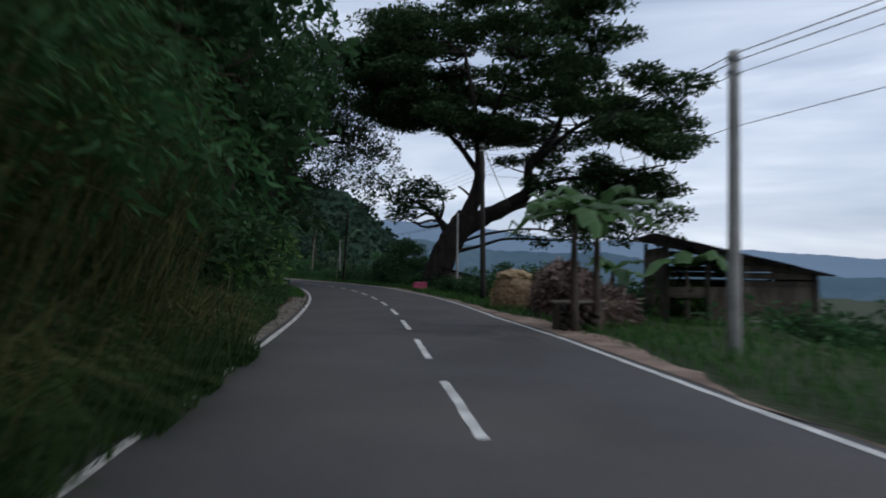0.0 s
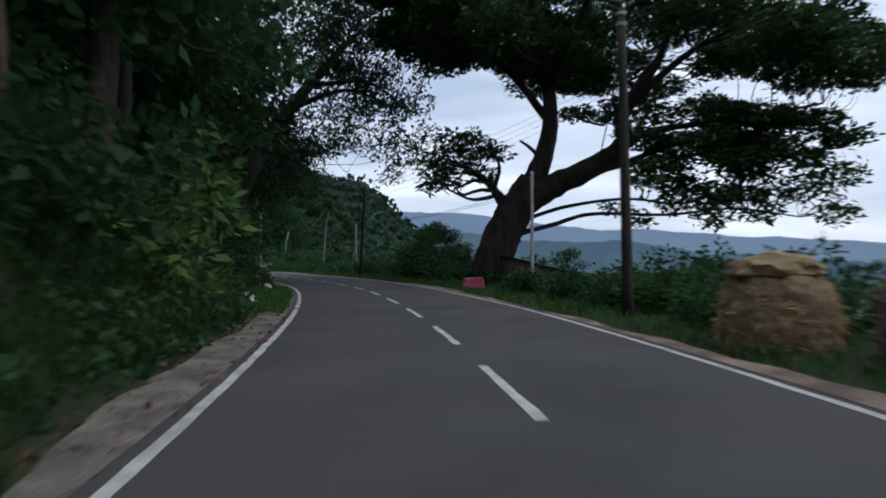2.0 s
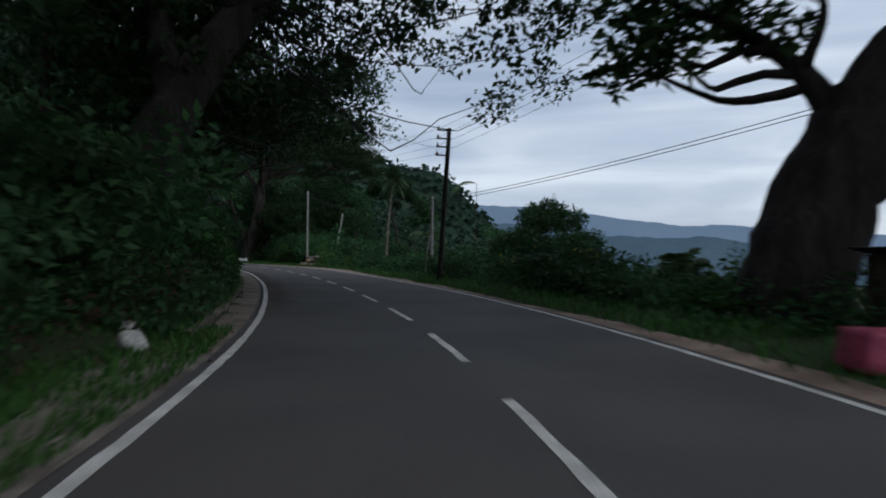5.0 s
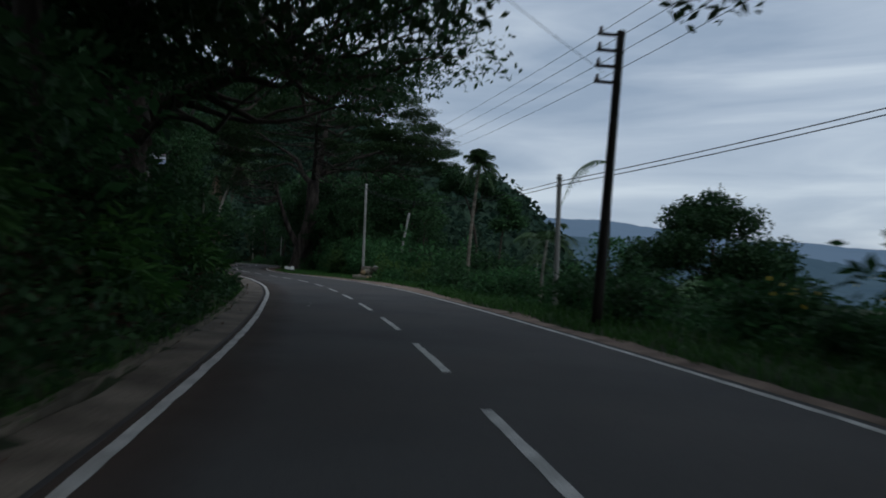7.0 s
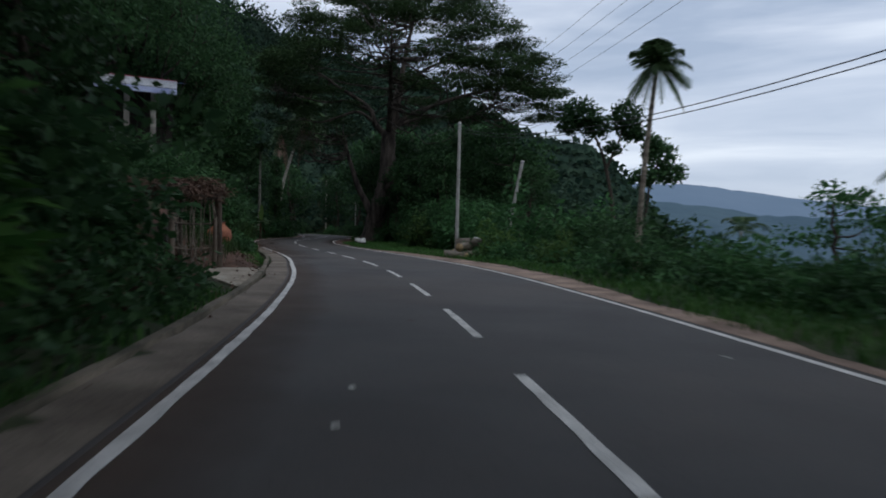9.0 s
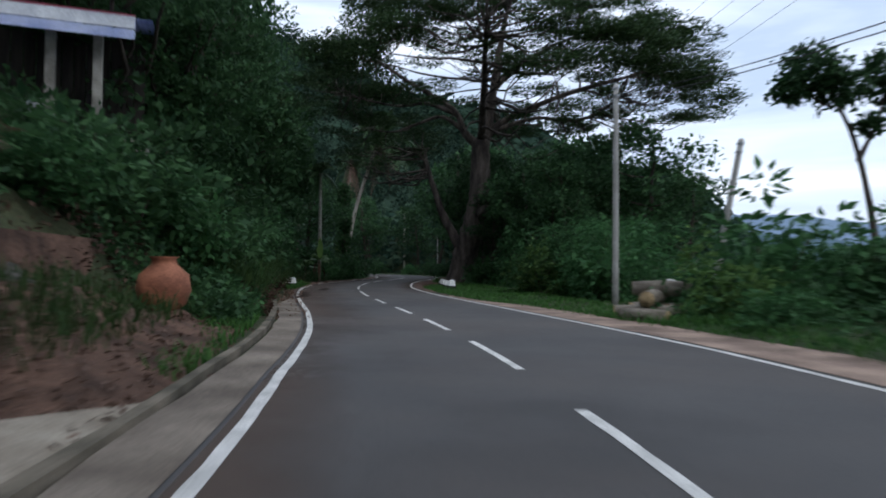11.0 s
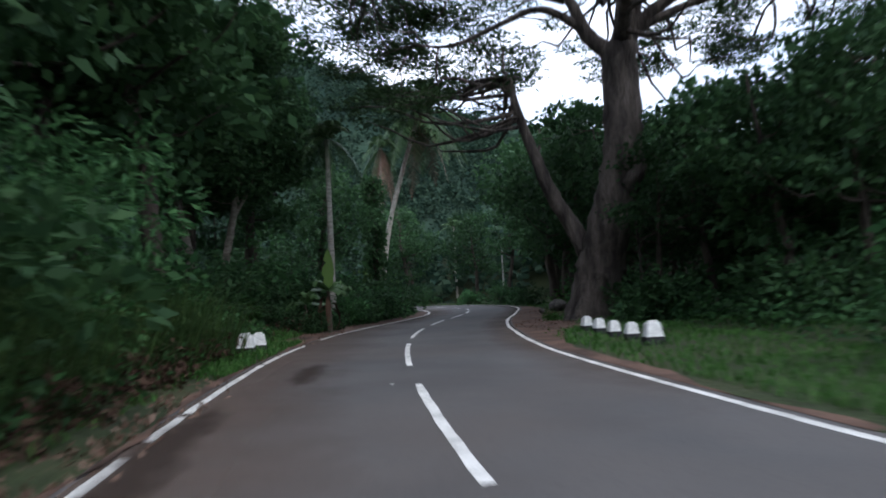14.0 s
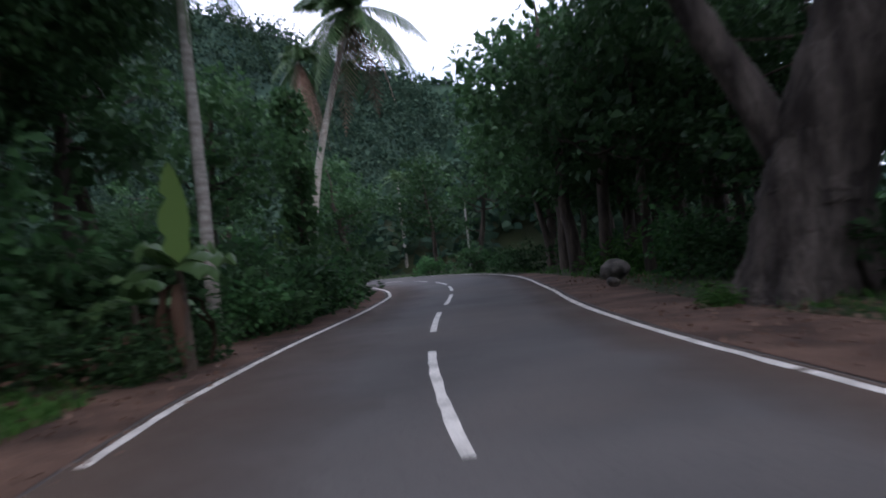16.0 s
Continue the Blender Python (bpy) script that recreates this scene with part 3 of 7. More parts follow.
# shoulders: concrete drain apron on the hill side, dirt on the valley side
for s0, s1, w, lab in ((57.0, sta(125.5), 0.62, "stained concrete apron beside the road"),):
    v, f = ribbon(s0, s1, lambda s: left_edge(s) - 0.2, lambda s, w=w: left_edge(s) - 0.2 - w * np.clip((s - s0 + 1) / 6, 0.2, 1) * np.clip((s1 - s + 1) / 4, 0.3, 1), 0.012, 0.5, 2, 0.10, int(s0), 0.03)
    ob = new("pavement", from_arrays("apron", v, f, M_CONCRETE, False))
    tagged(ob, lab, "pavement", kind="structure")
    v1, f1 = ribbon(s0 + 2, s1 - 1, lambda s, w=w: left_edge(s) - 0.25 - w, lambda s, w=w: left_edge(s) - 0.40 - w, 0.10, 0.5, 1, 0.06, int(s0) + 1)
    v2 = v1.copy()
    v2[:, 2] = -0.1
    n = len(v1) // 2
    lip_f = list(f1) + [(i, i + 1, len(v1) + i + 1, len(v1) + i) for i in range(n - 1)] + [(n + i, len(v1) + n + i, len(v1) + n + i + 1, n + i + 1) for i in range(n - 1)]
    part("kerb_lip", from_arrays("kerb_lip", np.vstack([v1, v2]), lip_f, M_LIP, False), None, ob, "mossy raised lip of the drain")
def shoulder(s):
    return np.interp(s, [-60, 13, 18, 26, 32, 44, 50, 58, 66, 74, 84, 88, 97, 104, 112, 116.5, 119, 124, 130, 136, 150, 158], [0.22, 0.22, 1.0, 1.2, 0.4, 0.3, 0.5, 0.9, 0.4, 0.7, 0.8, 0.5, 1.3, 1.8, 1.4, 1.2, 0.42, 0.3, 0.6, 2.4, 2.0, 1.0])


v, f = ribbon(122, 158, lambda s: right_edge(s) + 0.2, lambda s: right_edge(s) + shoulder(s), 0.008, 0.45, 2, 0.22, 9, 0.02)
ob = new("pavement", from_arrays("dirt_shoulder", v, f, M_DIRT, False))
tagged(ob, "dark reddish dirt shoulder under the tree", "shoulder", kind="structure")
v, f = ribbon(-60, 122, lambda s: right_edge(s) + 0.2, lambda s: right_edge(s) + shoulder(s), 0.008, 0.45, 2, 0.22, 5, 0.02)
ob = new("pavement", from_arrays("dirt_shoulder", v, f, M_SAND, False))
tagged(ob, "reddish bare dirt shoulder along the valley side", "shoulder", kind="structure")
v, f = ribbon(118, 158, lambda s: left_edge(s) - 0.2, lambda s: left_edge(s) - np.interp(s, [118, 126, 133.5, 136.2, 145, 146, 158], [0.3, 0.22, 0.3, 2.9, 3.2, 1.2, 0.8]), 0.008, 0.45, 2, 0.2, 6, 0.03)
ob = new("pavement", from_arrays("dirt_edge", v, f, M_DIRT, False))
tagged(ob, "reddish dirt and leaf litter at the foot of the bank", "shoulder", kind="structure")
v, f = ribbon(13, 42.2, lambda s: left_edge(s) - 0.2, lambda s: left_edge(s) - np.interp(s, [13, 17, 21, 25, 30, 42], [0.3, 0.34, 0.42, 0.6, 0.9, 0.9]), 0.008, 0.45, 2, 0.12, 8, 0.03)
ob = new("pavement", from_arrays("dirt_edge", v, f, M_LEAFDIRT, False))
tagged(ob, "narrow brown dirt edge below the bank", "shoulder", kind="structure")
v, f = ribbon(42, 57.5, lambda s: left_edge(s) - 0.2, lambda s: left_edge(s) - np.interp(s, [42, 45, 50, 55, 57.5], [1.0, 0.6, 0.4, 1.4, 1.2]), 0.008, 0.45, 2, 0.15, 7, 0.03)
ob = new("pavement", from_arrays("dirt_edge", v, f, M_LEAFDIRT, False))
tagged(ob, "dusty dirt edge with dry leaves", "shoulder", kind="structure")

# ---- far hills ----
def hazed_hill(name, base, c1, c2, glow, scale, bumpd):
    m, n, l = nodes_of(name)
    out, bs = n.new("ShaderNodeOutputMaterial"), n.new("ShaderNodeBsdfPrincipled")
    bs.inputs["Roughness"].default_value, bs.inputs["Specular IOR Level"].default_value = 1.0, 0.0
    co, vo, no = n.new("ShaderNodeTexCoord"), n.new("ShaderNodeTexVoronoi"), n.new("ShaderNodeTexNoise")
    vo.inputs["Scale"].default_value, no.inputs["Scale"].default_value, no.inputs["Detail"].default_value = scale, scale * 0.25, 6
    l.new(co.outputs["Object"], vo.inputs["Vector"])
    l.new(co.outputs["Object"], no.inputs["Vector"])
    ramp = n.new("ShaderNodeValToRGB")
    e = ramp.color_ramp.elements
    e[0].position, e[0].color, e[1].position, e[1].color = 0.35, (*c1, 1), 0.65, (*c2, 1)
    l.new(no.outputs["Fac"], ramp.inputs["Fac"])
    l.new(ramp.outputs["Color"], bs.inputs["Base Color"])
    bp = n.new("ShaderNodeBump")
    bp.inputs["Strength"].default_value, bp.inputs["Distance"].default_value, bp.invert = 1.0, bumpd, True
    l.new(vo.outputs["Distance"], bp.inputs["Height"])
    l.new(bp.outputs["Normal"], bs.inputs["Normal"])
    # faint emission paints the haze of distance; the hills are no light source
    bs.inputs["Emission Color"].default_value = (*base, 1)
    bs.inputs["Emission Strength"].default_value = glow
    l.new(bs.outputs[0], out.inputs["Surface"])
    return m


# bluish tones and a weak glow put distance haze into the hill colours
H_NEAR = hazed_hill("hazed_slope", (0.05, 0.085, 0.085), (0.014, 0.031, 0.021), (0.038, 0.062, 0.036), 0.11, 0.12, 4.0)
H_MID = hazed_hill("hazy_ridge", (0.10, 0.16, 0.25), (0.03, 0.05, 0.06), (0.05, 0.075, 0.08), 0.33, 0.03, 6.0)
H_FAR = hazed_hill("hazed_far_ridge", (0.20, 0.29, 0.44), (0.04, 0.06, 0.08), (0.06, 0.08, 0.1), 0.45, 0.01, 6.0)


def ridge(name, eye, dist, bearings, rises, mat, label, seed, rough, foot=-90.0):
    """A hill whose skyline stands at the given rises (degrees) over the given bearings (degrees left of +y)."""
    rng = np.random.default_rng(seed)
    th = np.linspace(bearings[0], bearings[-1], 260)
    el = np.interp(th, bearings, rises)
    top = eye[2] + dist * np.tan(np.radians(el))
    k = rng.standard_normal(260)
    for w, amp in ((3, 1.0), (9, 2.2), (25, 3.5)):
        top = top + rough * amp * np.convolve(np.r_[k, k[:40]], np.ones(w) / w, "same")[:260]
    rows = []
    for i, u in enumerate(np.linspace(0, 1, 22)):
        r = dist * (0.62 + 0.38 * u)
        z = foot + (top - foot) * (u ** 1.25)
        z = z + (1 - u) * u * rough * 14 * np.sin(th * 0.9 + i * 0.35)
        rr = np.radians(th)
        rows.append(np.stack([eye[0] - r * np.sin(rr), eye[1] + r * np.cos(rr), z], 1))
    back = rows[-1].copy()
    back[:, 2] -= dist * 0.1
    back[:, :2] = eye[:2] + (back[:, :2] - eye[:2]) * 1.15
    rows.append(back)
    n = 260
    f = [(a * n + b, a * n + b + 1, (a + 1) * n + b + 1, (a + 1) * n + b) for a in range(len(rows) - 1) for b in range(n - 1)]
    ob = new(name, from_arrays(name, np.concatenate(rows), f, mat))
    return tagged(ob, label, "hill", kind="structure")


EYE0 = np.array([-4.0, 40.0, 1.45])
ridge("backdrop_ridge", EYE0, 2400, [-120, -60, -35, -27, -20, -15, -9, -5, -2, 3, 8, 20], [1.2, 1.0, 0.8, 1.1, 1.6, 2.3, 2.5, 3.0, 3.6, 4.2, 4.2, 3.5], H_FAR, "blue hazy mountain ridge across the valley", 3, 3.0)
ridge("backdrop_hill", EYE0, 1300, [-120, -60, -40, -30, -22, -14, -8, -3, 2, 8], [-0.6, -0.2, -0.8, -0.4, 0.3, 0.9, 1.5, 1.6, 2.0, 2.2], H_MID, "wooded hill tinted with dark blue haze beyond the valley", 4, 3.0)
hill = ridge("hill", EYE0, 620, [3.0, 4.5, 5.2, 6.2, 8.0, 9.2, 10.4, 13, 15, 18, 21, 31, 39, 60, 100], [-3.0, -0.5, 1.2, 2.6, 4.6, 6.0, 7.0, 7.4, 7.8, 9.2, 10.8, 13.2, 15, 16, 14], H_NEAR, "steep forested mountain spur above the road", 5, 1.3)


# ---- trees ----
def crown_mesh(name, clumps, per, size, rng, mat, flat=0.45, droop=0.0, slim=0.45, shell=0.35, core=0.0):
    q = []
    for c, r in clumps:
        n = max(30, int(per * r[0] * r[1] / 4.0))
        q.append(leaf_quads(blob_points(n, c, r, rng, shell), size, rng, flat, droop, slim))
        if core:
            q.append(leaf_quads(blob_points(int(n * core), c, np.asarray(r) * 0.7, rng, 0.2), size * 1.5, rng, flat, droop, 0.6))
    return quad_cloud(name, np.concatenate(q), mat)


def limbs_to(clumps, trunk, rng, r0=0.12, every=1, wave=0.12):
    """Branches from the nearest point of the trunk paths to each clump."""
    pts = np.concatenate([p for p, _ in trunk])
    rad = np.concatenate([r for _, r in trunk])
    out = []
    for c, _ in clumps[::every]:
        c = np.asarray(c, float)
        d = np.linalg.norm(pts - c, axis=1) + 2.5 * np.clip(pts[:, 2] - c[2] + 0.5, 0, None)
        j = d.argmin()
        a = pts[j]
        mid = a + (c - a) * 0.5 + np.array([0, 0, -0.12 * np.linalg.norm(c - a)]) + rng.normal(0, 0.07, 3) * np.linalg.norm(c - a)
        r = min(r0, rad[j] * 0.7)
        p = bend([a, (a + mid) / 2 + rng.normal(0, 0.04, 3) * np.linalg.norm(c - a), mid, (mid + c) / 2 + rng.normal(0, 0.05, 3) * np.linalg.norm(c - a), c], 2, 0.03, rng)
        out.append((p, np.linspace(r, r * 0.2, len(p))))
    return out


def big_tree(name, trunk_defs, clumps, per, size, seed, label, leaf, bark, flat=0.6, slim=0.4, droop=0.0, branch=0.14, core=0.0, every=1):
    rng = np.random.default_rng(seed)
    base = np.array(trunk_defs[0][0][0], float)
    trunk = []
    for pts, r0, r1 in trunk_defs:
        p = bend(np.array(pts, float) - base, 6, 0.0)
        trunk.append((p, r0 + (r1 - r0) * np.linspace(0, 1, len(p)) ** 0.8))
    clumps = [(np.asarray(c, float) - base, r) for c, r in clumps]
    root = thing(name, Matrix.Translation(base), label, "tree")
    p0, r0 = trunk[0]
    flare = r0.copy()
    flare[:4] *= np.array([1.5, 1.25, 1.1, 1.03])
    v, f = tube_arrays([(p0, flare)], 14, 0.05, rng)
    part("trunk", from_arrays("trunk", v, f, bark), None, root)
    for p, r in trunk[1:]:
        v, f = tube_arrays([(p, r)], 10, 0.05, rng)
        part("limb", from_arrays("limb", v, f, bark), None, root)
    for limb in limbs_to(clumps, trunk, rng, branch, every):
        v, f = tube_arrays([limb], 4, 0.05, rng)
        part("branch", from_arrays("branch", v, f, bark), None, root)
    part("crown", crown_mesh("crown", clumps, per, size, rng, leaf, flat, droop, slim, 0.35, core), None, root)
    return root


# the spreading rain tree on the valley side
rng = np.random.default_rng(11)
clumps = []
for _ in range(175):
    x = rng.uniform(-3.5, 22.6)
    lo = np.interp(x, [-4, 0, 2, 5, 8, 11, 14, 17, 20, 23, 26], [16.5, 14, 12.5, 13, 12.5, 12.0, 10.5, 9, 8, 8, 9.5])
    hi = np.interp(x, [-4, 0, 3, 8, 13, 17, 21, 24, 26], [21, 23, 25, 26.5, 26, 23.5, 19.5, 15.5, 12])
    y = 56 + 13 * math.sqrt(max(0.05, 1 - ((x - 12.5) / 14) ** 2)) * rng.uniform(-1, 1)
    r = rng.uniform(1.5, 2.6)
    clumps.append(((x, y, lo + (hi - lo) * rng.uniform(0, 1)), (r, r, r * 0.3)))
for _ in range(32):
    r = rng.uniform(0.9, 1.6)
    clumps.append(((rng.uniform(11, 22), rng.uniform(49.5, 55), rng.uniform(4.4, 9.6)), (r, r, r * 0.45)))
for c, r in (((1.2, 55.5, 7.4), 1.5), ((0.1, 55.3, 6.6), 1.2), ((2.4, 55, 8.2), 1.4), ((0.9, 54.6, 8.5), 1.1), ((-0.4, 55.8, 5.9), 0.7), ((2.9, 54.8, 6.6), 1.0), ((0.9, 55.4, 6.1), 0.8), ((2.2, 55.5, 9.0), 0.9), ((3.6, 54.4, 7.8), 1.0), ((-0.3, 55.2, 7.6), 0.9),
             ((13.5, 52, 4.6), 1.2), ((16, 53, 5.0), 1.5), ((18.5, 53.5, 4.4), 1.4), ((20.5, 53, 5.4), 1.5), ((12, 54.5, 3.8), 0.9), ((15, 50.5, 3.6), 1.0), ((18, 54, 7.6), 1.7), ((21, 54, 9.0), 1.9),
             ((22, 52, 4.0), 1.2), ((10.5, 53, 4.4), 0.8), ((14.5, 54.5, 6.3), 1.1), ((23, 54, 6.2), 1.5)):
    clumps.append((c, (r, r, r * 0.6)))
big_tree("rain_tree", [
    ([(3.2, 54.4, -0.6), (3.4, 54.4, 1.0), (4.1, 54.5, 3.0), (5.0, 54.5, 4.6), (6.0, 54.5, 6.0)], 1.2, 1.0),
    ([(5.6, 54.5, 5.4), (6.4, 54.5, 7.2), (6.9, 54.5, 9.4), (6.8, 54.6, 12.3), (6.4, 54.8, 15.4), (5.6, 55.4, 20)], 0.78, 0.15),
    ([(5.2, 54.5, 4.8), (7.2, 54.4, 5.9), (9.6, 54.2, 7.0), (11.1, 54.1, 8.3), (11.0, 54.2, 10.0), (12.2, 54.2, 11.7), (13.6, 54.6, 14), (15.2, 56, 20)], 0.9, 0.14),
    ([(4.6, 54.3, 2.9), (7.0, 54.0, 3.5), (9.3, 53.8, 4.1), (13.4, 53.4, 4.0), (17, 53, 4.3), (20.5, 53, 3.8)], 0.17, 0.04),
    ([(4.8, 54.2, 3.6), (7.6, 53.8, 4.5), (11, 53.2, 4.9), (14, 52.8, 4.6), (17, 52.6, 5.4)], 0.14, 0.04),
    ([(8.2, 54.2, 6.0), (11, 53.4, 7.0), (14, 52.6, 8.0), (17.5, 52, 8.9), (21, 51.6, 8.6)], 0.22, 0.04),
    ([(10.8, 54.1, 8.2), (13.4, 53.9, 9.0), (17.5, 53.6, 9.4), (22, 53.4, 10.2)], 0.3, 0.06),
    ([(9.0, 54.3, 6.6), (13, 55.2, 7.4), (17, 56, 7.9), (22, 57, 8.4)], 0.24, 0.05),
    ([(4.6, 54.5, 4.0), (3.9, 54.7, 5.2), (3.3, 54.9, 6.0), (2.2, 55.2, 6.9), (0.8, 55.4, 7.6)], 0.42, 0.08),
    ([(3.6, 54.7, 5.7), (3.9, 54.4, 7.0), (3.4, 54.2, 8.4)], 0.16, 0.04),
    ([(6.4, 54.5, 7.4), (5.7, 54.4, 8.1), (5.1, 54.2, 8.5)], 0.16, 0.06),
    ([(6.9, 54.5, 9.6), (4.5, 55, 12.8), (2.0, 55.5, 14.5), (0.5, 56, 15.5)], 0.3, 0.06),
    ([(6.8, 54.6, 11.5), (8, 50.5, 14), (9.5, 47, 17)], 0.32, 0.07),
    ([(11.6, 54.2, 10.8), (14, 60, 14), (15, 66, 17)], 0.32, 0.07),
    ([(11.4, 54.2, 10.4), (15, 53.4, 13.4), (21, 52, 16)], 0.3, 0.06)],
    clumps, 640, 0.43, 12, "huge spreading rain tree with dark layered canopy", L_FEATHER, M_DARKBARK, flat=0.7, core=0.03)

# the leaning tree on the hill side, whose twigs hang over the road
rng = np.random.default_rng(21)
clumps = []
for _ in range(74):
    x = rng.uniform(-11.5, -1.6)
    z = rng.uniform(8.6, 18.5) + 0.35 * max(0.0, x + 5)
    r = rng.uniform(0.8, 1.4)
    clumps.append(((x, rng.uniform(60, 72), z), (r, r, r * 0.8)))
for _ in range(46):
    r = rng.uniform(1.6, 2.6)
    clumps.append(((rng.uniform(-26, -7), rng.uniform(46, 68), rng.uniform(12, 23)), (r, r, r * 0.55)))
for _ in range(26):
    r = rng.uniform(1.0, 1.7)
    clumps.append(((rng.uniform(-7, 1.5), rng.uniform(55, 67), rng.uniform(16.5, 25)), (r, r, r * 0.6)))
for _ in range(26):
    r = rng.uniform(1.2, 2.0)
    clumps.append(((rng.uniform(-18, -11), rng.uniform(56, 68), rng.uniform(6, 12)), (r, r, r * 0.7)))
# extra high clumps, mostly out of view, added to shade the road below
for _ in range(30):
    r = rng.uniform(1.4, 2.3)
    clumps.append(((rng.uniform(-12, 0), rng.uniform(55, 72), rng.uniform(15, 24)), (r, r, r * 0.5)))
big_tree("leaning_tree", [
    ([(-13.3, 54.4, 1.0), (-12.9, 55.6, 4.6), (-11.9, 58.4, 9.0), (-10.4, 62.5, 13.5), (-8.6, 66, 17.5), (-7, 68, 20)], 0.95, 0.16),
    ([(-12.8, 56.0, 5.4), (-14, 57, 9), (-16, 58, 13), (-17.5, 59, 19)], 0.5, 0.1),
    ([(-12.0, 58.2, 8.8), (-12, 56, 13), (-12.5, 52, 18)], 0.4, 0.08),
    ([(-10.8, 61.6, 12.4), (-7, 62.5, 13.8), (-3.5, 63.5, 12.6)], 0.25, 0.05),
    ([(-9.8, 63.8, 14.6), (-6, 66, 15.2), (-3, 68, 13.4)], 0.22, 0.04)],
    clumps, 360, 0.34, 22, "old leaning tree with twigs hanging over the road", L_FEATHER, M_DARKBARK, flat=0.25, droop=0.25, slim=0.5, branch=0.05, every=2)

# the tall tree past the bend, with an open flat crown
rng = np.random.default_rng(31)
clumps = []
TB = np.array([-47.6, 131.5, 0.0])
for _ in range(235):
    a, q = rng.uniform(0, 2 * np.pi), math.sqrt(rng.uniform(0.02, 1))
    x, y = -45.0 + 16.5 * q * math.cos(a), 132.5 + 15.0 * q * math.sin(a)
    z = 16.6 + 9.0 * (1 - q * q) + rng.uniform(-2.2, 1.2) - 2.0 * (q > 0.75)
    r = rng.uniform(1.3, 2.4)
    clumps.append(((x, y, z), (r, r, r * 0.2)))
for _ in range(26):
    a, q = rng.uniform(0, 2 * np.pi), rng.uniform(0.55, 1.0)
    r = rng.uniform(0.9, 1.5)
    clumps.append(((-45 + 14 * q * math.cos(a), 132 + 12 * q * math.sin(a), rng.uniform(12.6, 16.0)), (r, r, r * 0.25)))
for _ in range(40):
    r = rng.uniform(1.0, 1.8)
    clumps.append(((rng.uniform(-43, -30), rng.uniform(122, 141), rng.uniform(12, 17.5)), (r, r, r * 0.22)))
for _ in range(22):
    r = rng.uniform(0.7, 1.2)
    clumps.append(((rng.uniform(-60, -50), rng.uniform(127, 134.5), rng.uniform(9.8, 13.2)), (r, r, r * 0.6)))
TU = TB + (0.35, -1.4, 0)
for _ in range(9):
    r = rng.uniform(0.6, 1.0)
    clumps.append(((rng.uniform(-57, -52.5), rng.uniform(125.5, 129.5), rng.uniform(8.7, 11.0)), (r, r, r * 0.6)))
